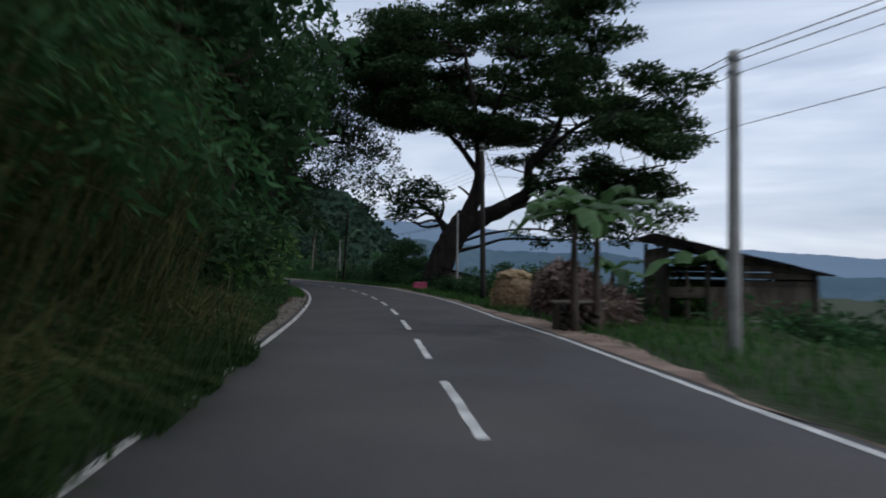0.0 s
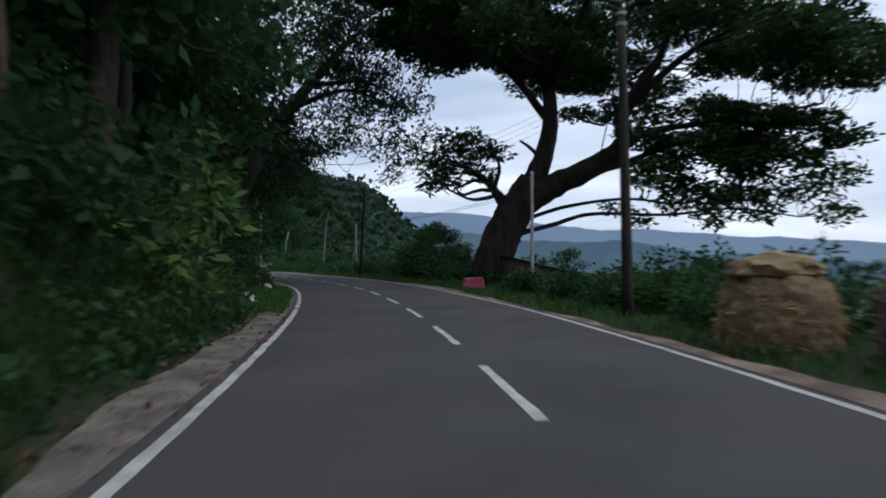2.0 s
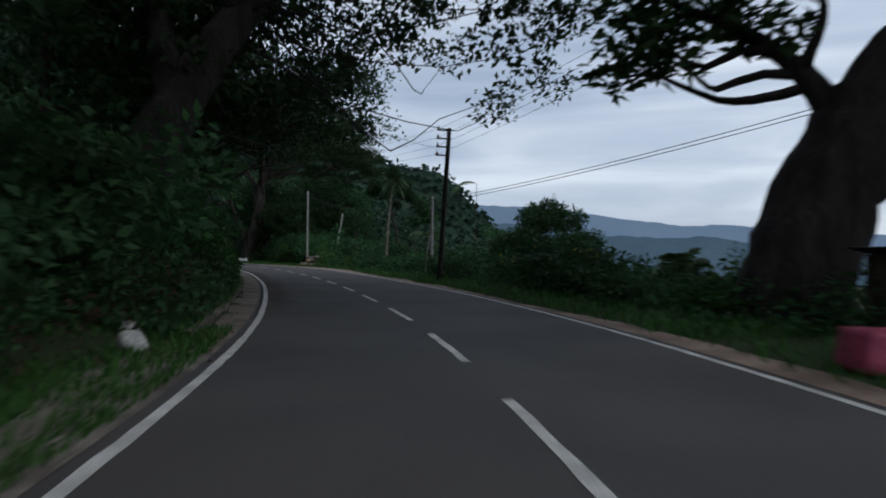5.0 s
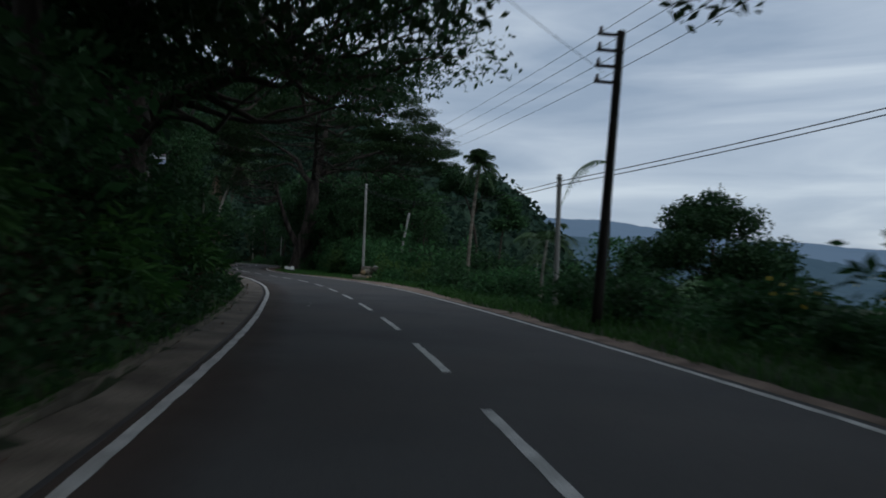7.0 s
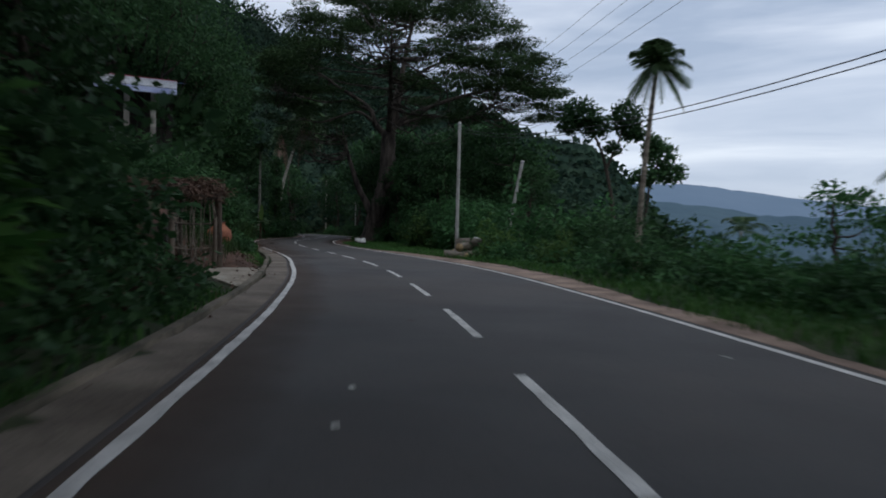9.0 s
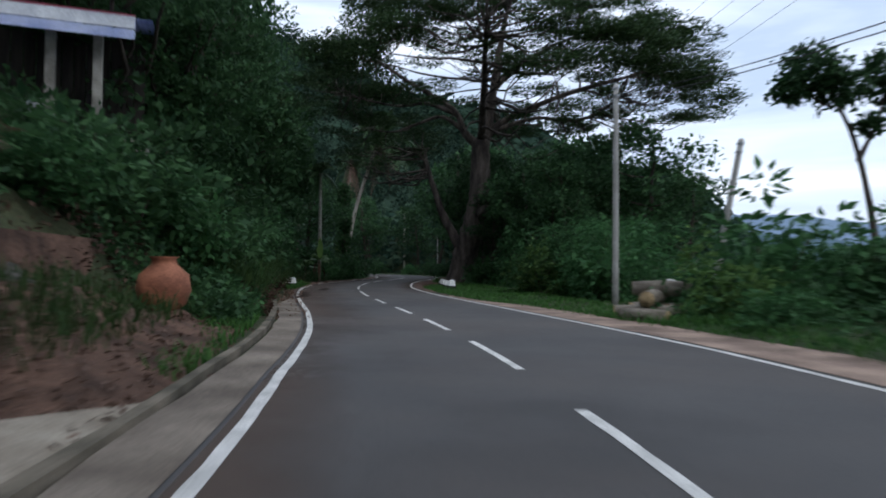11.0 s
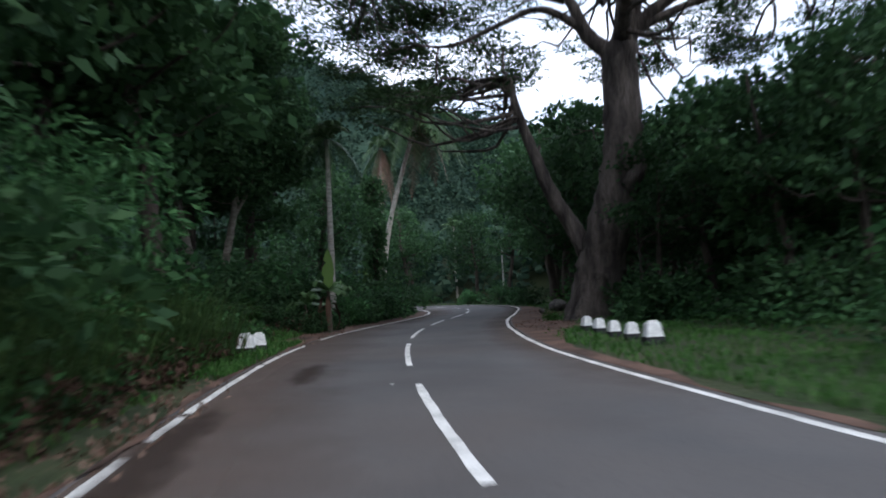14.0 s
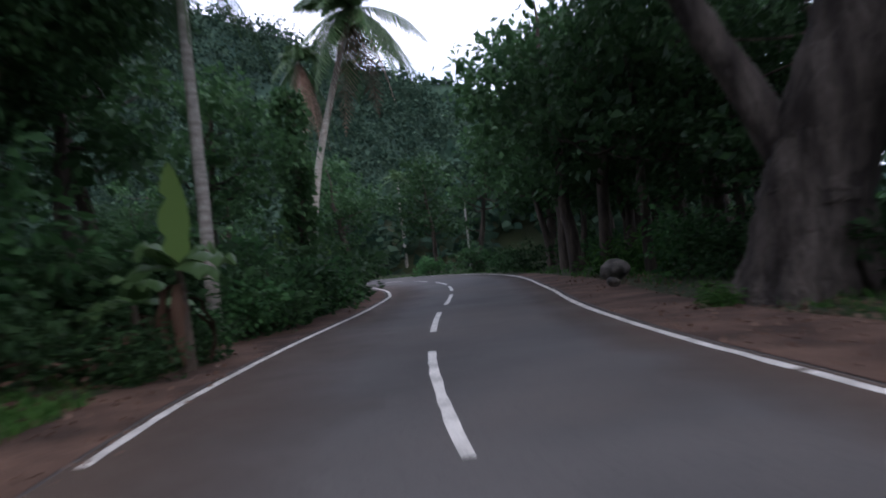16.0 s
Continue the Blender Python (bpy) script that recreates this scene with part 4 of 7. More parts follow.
big_tree("flat_crowned_tree", [
    ([TB + (-0.3, -0.1, -0.5), TB + (0.05, -0.05, 1.2), TB + (0.45, -0.1, 2.6), TB + (1.1, -0.35, 4.3), TB + (1.65, -0.6, 6.0), TB + (1.9, -0.72, 7.8), TB + (1.95, -0.75, 9.6), TB + (1.95, -0.75, 11.2)], 1.05, 0.7),
    ([TU + (1.6, 0.65, 10.8), TU + (2.2, 0.9, 13.0), TU + (2.6, 1.0, 15.8), TU + (3.1, 1.5, 20), TU + (3.6, 2.5, 24)], 0.58, 0.1),
    ([TU + (1.4, 0.55, 10.8), TU + (0.4, 0.15, 11.9), TU + (-0.4, -0.2, 13.7), TU + (-3.5, -1.4, 15.8), TU + (-6.5, -2.5, 18)], 0.40, 0.08),
    ([TU + (0.4, 0.1, 12.0), TU + (-1.2, -0.5, 13.1), TU + (-2.8, -1.1, 12.7), TU + (-4.8, -1.9, 12.0), TU + (-6.4, -2.6, 12.2)], 0.20, 0.05),
    ([TU + (-0.3, -0.1, 13.4), TU + (-2.4, -1.0, 14.2), TU + (-4.6, -2.2, 14.0), TU + (-8.5, -4, 15)], 0.22, 0.05),
    ([TU + (1.9, 0.8, 11.4), TU + (3.6, 1.4, 12.9), TU + (8.0, 3.2, 14.8), TU + (12, 5, 16), TU + (15, 6, 17)], 0.34, 0.06),
    ([TU + (1.7, 0.7, 11.0), TU + (2.8, 1.1, 12.0), TU + (5.6, 2.3, 12.9), TU + (8.7, 3.5, 12.7), TU + (12, 3, 14)], 0.26, 0.06),
    ([TU + (1.7, 0.6, 11.2), TU + (3.4, -2.7, 13.5), TU + (5.6, -7, 16), TU + (7.6, -11, 17.5)], 0.36, 0.07),
    ([TU + (2.0, 0.8, 12.4), TU + (0.6, 4, 15), TU + (-1.4, 8, 18)], 0.32, 0.07),
    ([TU + (2.5, 1.0, 15.2), TU + (4.8, 2, 17.5), TU + (9, 3.5, 19.5)], 0.28, 0.06),
    ([TB + (1.4, -0.4, -0.4), TB + (1.0, -0.2, 0.8), TB + (0.9, 0.1, 2.8)], 0.42, 0.22),
    ([TB + (-0.4, -1.3, -0.4), TB + (0.0, -0.8, 0.9), TB + (0.6, -0.2, 3.2)], 0.42, 0.22),
    ([TB + (-1.4, -0.2, -0.4), TB + (-0.8, 0.0, 0.7), TB + (0.0, 0.1, 2.6)], 0.36, 0.22),
    ([TB + (2.0, -0.9, 5.4), TB + (2.6, -1.2, 5.9), TB + (2.6, -1.2, 6.5)], 0.42, 0.2),
    ([TB + (0.1, 0.0, 2.0), TB + (-0.6, -0.25, 3.8), TB + (-1.4, -0.6, 5.4), TB + (-2.0, -0.85, 7.2), TB + (-2.6, -1.1, 9.2), TB + (-2.9, -1.2, 10.8)], 0.46, 0.14),
    ([TB + (2.2, -1.0, 4.4), TB + (2.35, -1.1, 2.6), TB + (2.3, -1.1, 0.2)], 0.06, 0.045)],
    clumps, 660, 0.29, 32, "tall old tree with a thick trunk and flat open crown", L_FEATHER, M_OLDBARK, flat=0.75, slim=0.35, branch=0.11)

# the tree leaning over the road before the hut
rng = np.random.default_rng(41)
clumps = []
for _ in range(100):
    s = rng.uniform(80, 99)
    o = rng.uniform(-10, np.interp(s, [82, 88, 95, 101], [2.6, 4.4, 5.6, 5.0]))
    r = rng.uniform(1.0, 1.8)
    p = spot(s, o)
    clumps.append(((p[0], p[1], 6.2 + 0.16 * (s - 82) + rng.uniform(0, 5.5) + 0.3 * max(0, o)), (r, r, r * 0.6)))
b, c = on_ground(90, -8.0, 0.3), spot(88, -3.5)
d, e = spot(86, 0.5), spot(93, -1.5)
big_tree("overhanging_tree", [
    ([b, b + (0.2, 0.3, 4), (c[0], c[1], 8.5), (d[0], d[1], 12.5)], 0.6, 0.1),
    ([b + (0.1, 0.2, 3.2), b + (-1.5, 1.5, 8), b + (-2, 3, 14)], 0.4, 0.08),
    ([(c[0], c[1], 8.3), (e[0], e[1], 10.5), (e[0] + 0.5, e[1] + 2, 13)], 0.22, 0.05)],
    clumps, 330, 0.27, 42, "dark roadside tree arching over the road", L_DARK, M_BARK, flat=0.25, droop=0.3, core=0.08)


# added crown, largely above view, that keeps sky light off the bank
rng = np.random.default_rng(43)
clumps = []
for _ in range(110):
    s = rng.uniform(114, 127)
    o = rng.uniform(-15, np.interp(s, [114, 120, 127], [-7.0, -5.0, -4.0]))
    r = rng.uniform(1.1, 1.9)
    p = spot(s, o)
    clumps.append(((p[0], p[1], 9.2 + rng.uniform(0, 5.5) + 0.25 * max(0, -o - 7)), (r, r, r * 0.55)))
b, c, d = on_ground(119, -9.5, 0.3), spot(120.5, -8.0), spot(123, -6.5)
big_tree("overhanging_tree", [
    ([b, b + (0.2, 0.1, 3.5), (c[0], c[1], 8.0), (d[0], d[1], 12.5)], 0.45, 0.1),
    ([b + (0.1, 0.1, 3.0), b + (-1.8, 0.5, 8), b + (-3.2, 1, 13)], 0.3, 0.08)],
    clumps, 420, 0.27, 44, "dark forest tree spreading over the bank", L_DARK, M_BARK, flat=0.25, droop=0.3, core=0.08)


def tree_kind(seed, height, spread, leaf, bark, size, per=180, name="forest_tree", label="", lean=0.6):
    """One forest tree at the origin: trunk, branches and an uneven crown."""
    rng = np.random.default_rng(seed)
    lx, ly = rng.normal(0, lean, 2)
    path = bend([(0, 0, -0.6), (lx * 0.2, ly * 0.2, height * 0.3), (lx * 0.7, ly * 0.7, height * 0.6), (lx, ly, height * 0.9)], 4, 0.05, rng)
    trunk = [(path, np.linspace(0.06 + height * 0.02, 0.05, len(path)))]
    clumps = []
    for _ in range(26):
        u = rng.uniform(0.30, 1.0)
        a = rng.uniform(0, 2 * np.pi)
        q = spread * math.sqrt(rng.uniform(0.02, 1)) * math.sin(math.pi * min(0.97, (u - 0.3) / 0.75)) ** 0.6
        r = rng.uniform(0.24, 0.42) * spread
        clumps.append(((lx * u + q * math.cos(a), ly * u + q * math.sin(a), height * u), (r, r, r * rng.uniform(0.45, 0.8))))
    root = thing(name, Matrix(), label, "tree", "forest trees on the slope")
    v, f = tube_arrays(trunk, 7, 0.06, rng)
    part("trunk", from_arrays("trunk", v, f, bark), None, root)
    v, f = tube_arrays(limbs_to(clumps, trunk, rng, 0.09, 2), 3)
    part("branchwork", from_arrays("branchwork", v, f, bark), None, root)
    part("crown", crown_mesh("crown", clumps, per, size * 0.88, rng, leaf, 0.3, 0.1, 0.5, 0.35, 0.26), None, root)
    return root


def placed(s, o, scale=1.0, turn=0.0, sink=0.0, tilt=0.0):
    p = on_ground(s, o, sink)
    return pose(p[0], p[1], p[2], tilt, 0, turn) @ Matrix.Scale(scale, 4)


def put_copies(kinds, rows):
    """The first use of a kind moves it into place, later ones are copies."""
    used = set()
    for k, m in rows:
        ob = kinds[k]
        if k in used:
            sc = m.to_scale()
            c = copy_thing(ob, Matrix.LocRotScale(m.translation, m.to_quaternion(), None))
            c.scale = sc
        else:
            used.add(k)
            ob.matrix_basis = m


kinds = [
    tree_kind(101, 11, 3.8, L_DARK, M_BARK, 0.40, label="dense dark green forest tree on the slope"),
    tree_kind(102, 13, 4.4, L_DARK, M_BARK, 0.44, label="tall dark broadleaved tree in the forest"),
    tree_kind(103, 8, 3.4, L_MID, M_BARK, 0.36, label="mid green young tree on the bank"),
    tree_kind(104, 14, 4.6, L_MID, M_BARK, 0.40, label="tall slim tree with a mid green crown"),
    tree_kind(105, 10, 4.2, L_DARK, M_BARK, 0.38, label="spreading dark tree on the overgrown bank")]
rng = np.random.default_rng(51)
rows = []
s = -14.0
while s < 168:
    for o0, o1 in ((-8.5, -12), (-13, -20), (-21, -34))[:2 if s < 98 else 3]:
        if o0 > -10 and (102 < s < 121 or s < 4 or rng.uniform() < 0.3):
            continue
        if o0 < -12 and s < 98 and rng.uniform() < 0.4:
            continue
        ss, oo = s + rng.uniform(-2, 2), rng.uniform(o1, o0)
        if (92 < ss < 121 and oo > -17) or (92 < ss < 128 and oo < -20):
            continue
        if ss > 128:
            oo -= 3
        if ss > 140 and oo < -22:
            continue
        k = int(rng.choice(5, p=[0.3, 0.28, 0.14, 0.1, 0.18]))
        sc = rng.uniform(0.8, 1.3) * (0.4 if ss > 131 else 0.62 if ss > 92 else 1.0)
        rows.append((k, placed(ss, oo, sc, rng.uniform(0, 360), 0.2)))
    s += rng.uniform(5.2, 7.5)
for s, o, k, sc in ((27, -7.5, 1, 1.15), (32, -6.8, 0, 1.25), (37, -7.2, 1, 1.3), (41, -8, 4, 1.35), (46, -8.5, 0, 1.3), (50, -9, 1, 1.3), (21, -8, 0, 1.2), (16, -7.5, 4, 1.1), (55, -8.5, 4, 1.3), (73, -7.0, 1, 1.3), (78, -7.5, 0, 1.35), (84, -8, 1, 1.2), (96, -8.5, 4, 0.66), (62, -9, 0, 1.2),
                    (113, -11.5, 1, 0.89), (117, -10.5, 0, 0.92), (120, -10, 4, 0.92), (122.5, -9.2, 1, 0.92), (125.5, -10.5, 0, 0.96), (129, -11, 1, 0.89), (119, -15, 1, 1.06), (125, -15.5, 0, 1.06), (130, -16, 4, 0.99), (134, -22, 1, 1.2), (105, -14, 1, 0.72), (109, -15, 0, 0.77), (101, -11, 0, 0.66), (112, -18, 1, 0.99),
                    (117, -8.4, 0, 0.66), (119.5, -8, 1, 0.69), (122, -12, 0, 0.86), (124, -8.2, 4, 0.76), (127, -9, 0, 0.79), (128.5, -13.5, 1, 0.92), (131, -12.5, 0, 0.79), (115, -14, 0, 0.99),
                    (112, 15, 2, 0.4), (118, 17, 2, 0.42), (124, 14, 2, 0.5), (127, 19, 0, 0.68), (131, 13, 0, 0.72), (134, 18, 0, 0.80), (136, 12.5, 0, 0.76), (140, 14, 4, 0.60), (144, 12, 1, 0.52), (147, 17, 0, 0.78), (141, 9.5, 0, 0.60), (152.5, 12.2, 0, 0.95), (157.5, 15.5, 1, 1.1), (160.5, 13.2, 4, 1.1), (163, 22, 0, 1.1), (148.5, 13.2, 0, 0.8), (133, 15.5, 4, 0.9), (138.5, 17, 1, 0.75), (144, 15.5, 4, 0.9), (137, 21, 0, 0.9), (146, 21, 4, 1.0), (147.5, 9.5, 4, 0.75), (150, 7.5, 0, 0.9), (154, 8.5, 1, 0.85), (158, 12, 0, 1.15),
                    (155, 6.2, 1, 1.2), (152, 6.6, 0, 1.2), (158.5, 7, 4, 1.35), (151, 9.5, 1, 0.95), (155, 13, 0, 1.1), (158, 8.0, 4, 0.9), (160, 16, 1, 1.1), (163, 8.5, 0, 1.0), (166, 11, 1, 1.05), (170, 8, 0, 1.0), (175, 10, 4, 1.0), (180, 8, 1, 1.0), (188, 9, 0, 1.0), (196, 10, 1, 1.0),
                    (164, 18, 4, 1.2), (172, 18, 1, 1.2), (182, 18, 0, 1.2), (170, 27, 1, 1.3), (160, 26, 0, 1.3), (180, 30, 4, 1.3), (150, 24, 1, 0.85), (141, 23, 0, 0.8),
                    (sta(112), -10.0, 1, 0.79), (sta(116), -9.0, 0, 0.86), (sta(120), -9.0, 1, 0.83), (sta(124), -8.6, 4, 0.86), (sta(144), -7.8, 1, 1.25), (sta(134), -9.0, 1, 1.15), (sta(138), -10.0, 0, 1.35), (sta(142), -10.5, 1, 1.3), (sta(146), -12.5, 4, 1.5), (sta(150), -14.5, 0, 1.5), (sta(131), -11.5, 0, 0.92), (sta(156), -15.5, 1, 1.3), (sta(162), -17, 0, 1.2),
                    (sta(139), 13.5, 0, 0.76), (sta(143.5), 12, 1, 0.7), (sta(147), 15, 1, 0.85), (sta(150), 11.5, 0, 0.75), (sta(153.5), 13, 1, 0.68), (sta(156), 10, 4, 0.83), (sta(159.5), 12, 1, 0.71), (sta(163), 9.5, 0, 1.1), (sta(167), 11, 1, 1.0), (sta(171), 8.5, 4, 1.1), (sta(145), 20, 1, 1.0), (sta(152), 19, 0, 1.2), (sta(160), 18, 1, 1.1),
                    (84, 20, 2, 0.62), (88, 25, 0, 0.6), (96, 17.5, 0, 0.62), (93, 22, 0, 0.7), (105, 22, 2, 0.9), (68, 16, 2, 0.6), (72, 20, 0, 0.62)):
    rows.append((k, placed(s, o, sc, s * 77 % 360, 0.2)))
for x, y, k, sc in ((-68, 131, 1, 1.1), (-71.5, 134.5, 0, 1.3), (-67.5, 126.5, 0, 1.2), (-73, 129, 1, 1.3), (-70, 139, 4, 1.0),
                    (-62, 162, 1, 1.25), (-58.5, 165, 0, 1.5), (-55, 160, 1, 1.3), (-52, 164, 0, 1.5), (-49, 158, 1, 1.2), (-56, 170, 1, 1.5), (-47, 166, 0, 1.6), (-63, 169, 0, 1.4)):
    z = float(ground_h(np.array([x]), np.array([y]))[0])
    rows.append((k, pose(x, y, z - 0.2, 0, 0, x * 31 % 360) @ Matrix.Scale(sc, 4)))
# a clearing before the terrace hut
rows = [r for r in rows if (r[1].translation.xy - Vector((-40.3, 92.8))).length > 6.0]
put_copies(kinds, rows)


# ---- bushes ----
def bush_kind(seed, rx, rz, leaf, size, n, name, label, group, slim=0.5, droop=0.1, stems=5):
    rng = np.random.default_rng(seed)
    root = thing(name, Matrix(), label, "bush", group)
    paths, tips = [], []
    for _ in range(stems):
        a, q = rng.uniform(0, 2 * np.pi), rng.uniform(0.2, 0.8) * rx
        tip = np.array([q * math.cos(a), q * math.sin(a), rz * rng.uniform(0.5, 0.95)])
        p = bend([(0, 0, -0.3), tip * (0.4, 0.4, 0.55), tip], 2)
        paths.append((p, np.linspace(0.035, 0.01, len(p))))
        tips.append(tip)
    for group_of in ([[p] for p in paths] if name == "bamboo_clump" else [paths]):
        v, f = tube_arrays(group_of, 3)
        kind_of = "stem" if name == "bamboo_clump" else "branchwork"
        part(kind_of, from_arrays(kind_of, v, f, M_BARK), None, root)
    q = []
    for t in tips + [np.array([0, 0, rz * 0.5])] * 2:
        for _ in range(4):
            r = rx * rng.uniform(0.22, 0.38)
            c = t * (1, 1, 0.85) + rng.normal(0, 0.26, 3) * (rx, rx, rz * 0.8)
            pts = blob_points(n // (4 * stems + 8), c, (r, r, r * 0.7), rng, 0.65)
            out = pts - c + np.array([0, 0, 0.2 * r])
            keep = pts[:, 2] > 0.02
            q.append(leaf_quads(pts[keep], size * rng.uniform(0.8, 1.25), rng, 0.2, droop + 0.15, slim, out[keep] / r))
    part("foliage", quad_cloud("foliage", np.concatenate(q), leaf), None, root)
    return root


bushes = [
    bush_kind(201, 1.6, 2.0, L_DARK, 0.23, 1250, "bush", "dense dark green roadside bush", "roadside bushes"),
    bush_kind(202, 1.5, 1.6, L_MID, 0.21, 1250, "bush", "leafy green roadside bush", "roadside bushes"),
    bush_kind(203, 1.8, 2.6, L_MID, 0.26, 1200, "shrub", "tall broadleaved green shrub", "roadside bushes"),
    bush_kind(204, 1.3, 1.2, L_GRASS, 0.28, 1100, "bush", "low grassy green bush", "roadside bushes", 0.25, 0.2),
    bush_kind(205, 1.5, 1.9, L_LIGHT, 0.24, 1000, "bush", "bright green young bush", "roadside bushes", 0.4)]
bushes.append(bush_kind(206, 2.3, 4.0, L_MID, 0.30, 3000, "bamboo_clump", "tall arching bright green bank growth", "roadside bushes", 0.26, 0.35, 9))
rng = np.random.default_rng(61)
rows = [(0, placed(121.5, -6.6, 1.4, 30, 0.2))] + [(5, placed(sb, ob_, sc, 70 * sb, 0.3)) for sb, ob_, sc in ((4, -5.8, 1.1), (7, -5.6, 1.0), (10, -5.7, 1.15), (12.5, -5.4, 0.95), (15, -5.8, 1.1), (17.5, -5.7, 1.0), (1, -6, 1.2), (9, -7.4, 1.3), (14, -7.6, 1.3))]
s = -8.0
while s < 158:
    for lo, hi, chance in ((5.4, 6.6, 0.8), (7.2, 9.5, 0.9), (10, 14, 0.45)):
        if rng.uniform() > chance or (93 < s < 119 and hi < 10) or (99 < s < 119) or (40.5 < s < 50 and hi < 7) or (50 < s < 58 and hi < 7 and rng.uniform() < 0.55) or (118 < s < 129 and hi < 10 and rng.uniform() < 0.3) or (129 < s < 145.2 and hi < 7):
            continue
        k = int(rng.choice(5, p=[0.40, 0.26, 0.12, 0.17, 0.05]))
        rows.append((k, placed(s + rng.uniform(-1, 1), -rng.uniform(lo, hi), rng.uniform(0.75, 1.3), rng.uniform(0, 360), 0.15)))
    s += rng.uniform(2.0, 3.0)
s = 34.0
while s < 112:
    for lo, hi, chance in ((6.4, 8.0, 0.75), (8.5, 12, 0.95), (12.5, 18, 0.9), (19, 25, 0.25)):
        if rng.uniform() > chance or (50 < s < 60 and hi < 13):
            continue
        k = int(rng.choice(5, p=[0.32, 0.32, 0.13, 0.17, 0.06]))
        rows.append((k, placed(s + rng.uniform(-1, 1), rng.uniform(lo, hi), rng.uniform(0.6, 1.0) * (0.85 if 40 < s < 62 else 1.0), rng.uniform(0, 360), 0.15)))
    s += rng.uniform(2.2, 3.2)
s = 110.0
while s < 160:
    for lo, hi, chance in ((9.0, 11, 0.9), (11.5, 15, 1.0), (16, 22, 0.8)):
        if rng.uniform() > chance or (128 < s < 139 and hi < 12):
            continue
        k = int(rng.choice(5, p=[0.3, 0.35, 0.2, 0.05, 0.1])) if not 126 < s < 140 else 0
        rows.append((k, placed(s + rng.uniform(-1, 1), rng.uniform(lo, hi) - (2.0 if s > 146 else 0), rng.uniform(0.8, 1.35), rng.uniform(0, 360), 0.15)))
    s += rng.uniform(2.3, 3.4)
for s, o, k, sc in ((22, 10.5, 0, 0.6), (25, 13.5, 0, 1.0), (20, 13, 0, 0.9), (17, 14, 0, 1.1), (14, 15, 0, 1.1), (23, 16, 0, 1.3), (27, 15, 0, 1.1), (11, 13, 0, 0.9), (19, 17, 0, 1.2), (16, 9.5, 1, 0.8), (19, 11, 0, 0.8), (12, 9, 0, 0.7), (9, 8.6, 1, 0.6), (26, 9, 4, 0.75), (14, 12, 1, 0.9), (29, 10, 0, 0.8), (32, 8, 0, 0.6), (5, 10, 0, 0.8),
                    (73, 9.5, 0, 0.8), (75, 11, 0, 0.8), (74, 14.0, 0, 1.5), (73, 13.6, 0, 1.5), (75.5, 14.6, 0, 1.4), (76, 9, 1, 0.8), (70, 8.5, 0, 0.8), (160, 5.4, 0, 0.9), (164, 5.6, 1, 1.0), (168, 5.8, 0, 1.1), (173, 5.6, 1, 1.0), (178, 5.6, 0, 1.1)):
    rows.append((k, placed(s, o, sc, s * 53 % 360, 0.15)))
for i in range(11):
    rows.append(((0, 1, 3)[i % 3], placed(36 + 1.5 * i, 6.1 + 0.5 * (i % 3), 0.55 + 0.05 * (i % 4), 67 * i, 0.15)))
for i, (s, o) in enumerate(((124, 11), (121, 12.6), (120, 9.8), (123, 9.2))):
    rows.append((5, placed(s, o, 0.85, 80 * i, 0.2)))
put_copies(bushes, rows)


# ---- undergrowth and grass ----
def blade_quads(p, length, width, lean, rng):
    """Bent grass blades, two joined quads each, leaning along the given directions."""
    n = len(p)
    L = length * rng.uniform(0.6, 1.3, (n, 1))
    d = np.asarray(lean, float) + rng.normal(0, 0.35, (n, 3))
    d[:, 2] = 0
    side = np.stack([-d[:, 1], d[:, 0], 0 * d[:, 0]], 1)
    side /= np.linalg.norm(side, axis=1)[:, None] + 1e-9
    w = width * rng.uniform(0.7, 1.3, (n, 1)) * side
    mid = p + d * L * 0.35 + np.array([0, 0, 1.0]) * L * 0.62
    tip = p + d * L * 0.95 + np.array([0, 0, 1.0]) * L * rng.uniform(0.35, 0.95, (n, 1))
    a = np.stack([p - w, p + w, mid + w * 0.7, mid - w * 0.7], 1)
    b = np.stack([mid - w * 0.7, mid + w * 0.7, tip + w * 0.1, tip - w * 0.1], 1)
    return np.concatenate([a, b])


def scatter(n, s0, s1, o0, o1, rng, power=1.0):
    s = rng.uniform(s0, s1, n)
    o = o0 + (o1 - o0) * rng.uniform(0, 1, n) ** power
    p = spot(s, o)
    p[:, 2] = ground_h(p[:, 0], p[:, 1])
    return p, s, o


def to_road(p, s, o):
    x, y = np.interp(s, S_AT, TAN[:, 0]), np.interp(s, S_AT, TAN[:, 1])
    k = -np.sign(o)
    return np.stack([y * k, -x * k, 0 * x], 1)


def stuff(name, me, label, category):
    return tagged(new(name, me), label, category, kind="stuff")


rng = np.random.default_rng(71)
q = []
p, s, o = scatter(9000, -10, 17.5, -3.05, -7.5, rng)
q.append(blade_quads(p, 1.25, 0.018, to_road(p, s, o) * 0.55, rng))
p, s, o = scatter(8000, 16, 41.5, -4.5, -8.5, rng)
q.append(blade_quads(p, 0.95, 0.016, to_road(p, s, o) * 0.5, rng))
p, s, o = scatter(8000, 114, 131, -4.3, -9.0, rng)
p[:, 2] += rng.uniform(0, 0.8, len(p))
stuff("bank_grass", quad_cloud("bank_grass", blade_quads(p, 1.15, 0.022, to_road(p, s, o) * 0.6, rng), L_TALL), "long green grass hanging down the bank", "grass")
p, s, o = scatter(2600, -6, 19, -4.6, -7.2, rng)
p[:, 2] += rng.uniform(0.2, 1.6, len(p))
q.append(blade_quads(p, 2.3, 0.02, to_road(p, s, o) * 0.7, rng))
p, s, o = scatter(3200, 14, 26.5, -3.75, -4.8, rng)
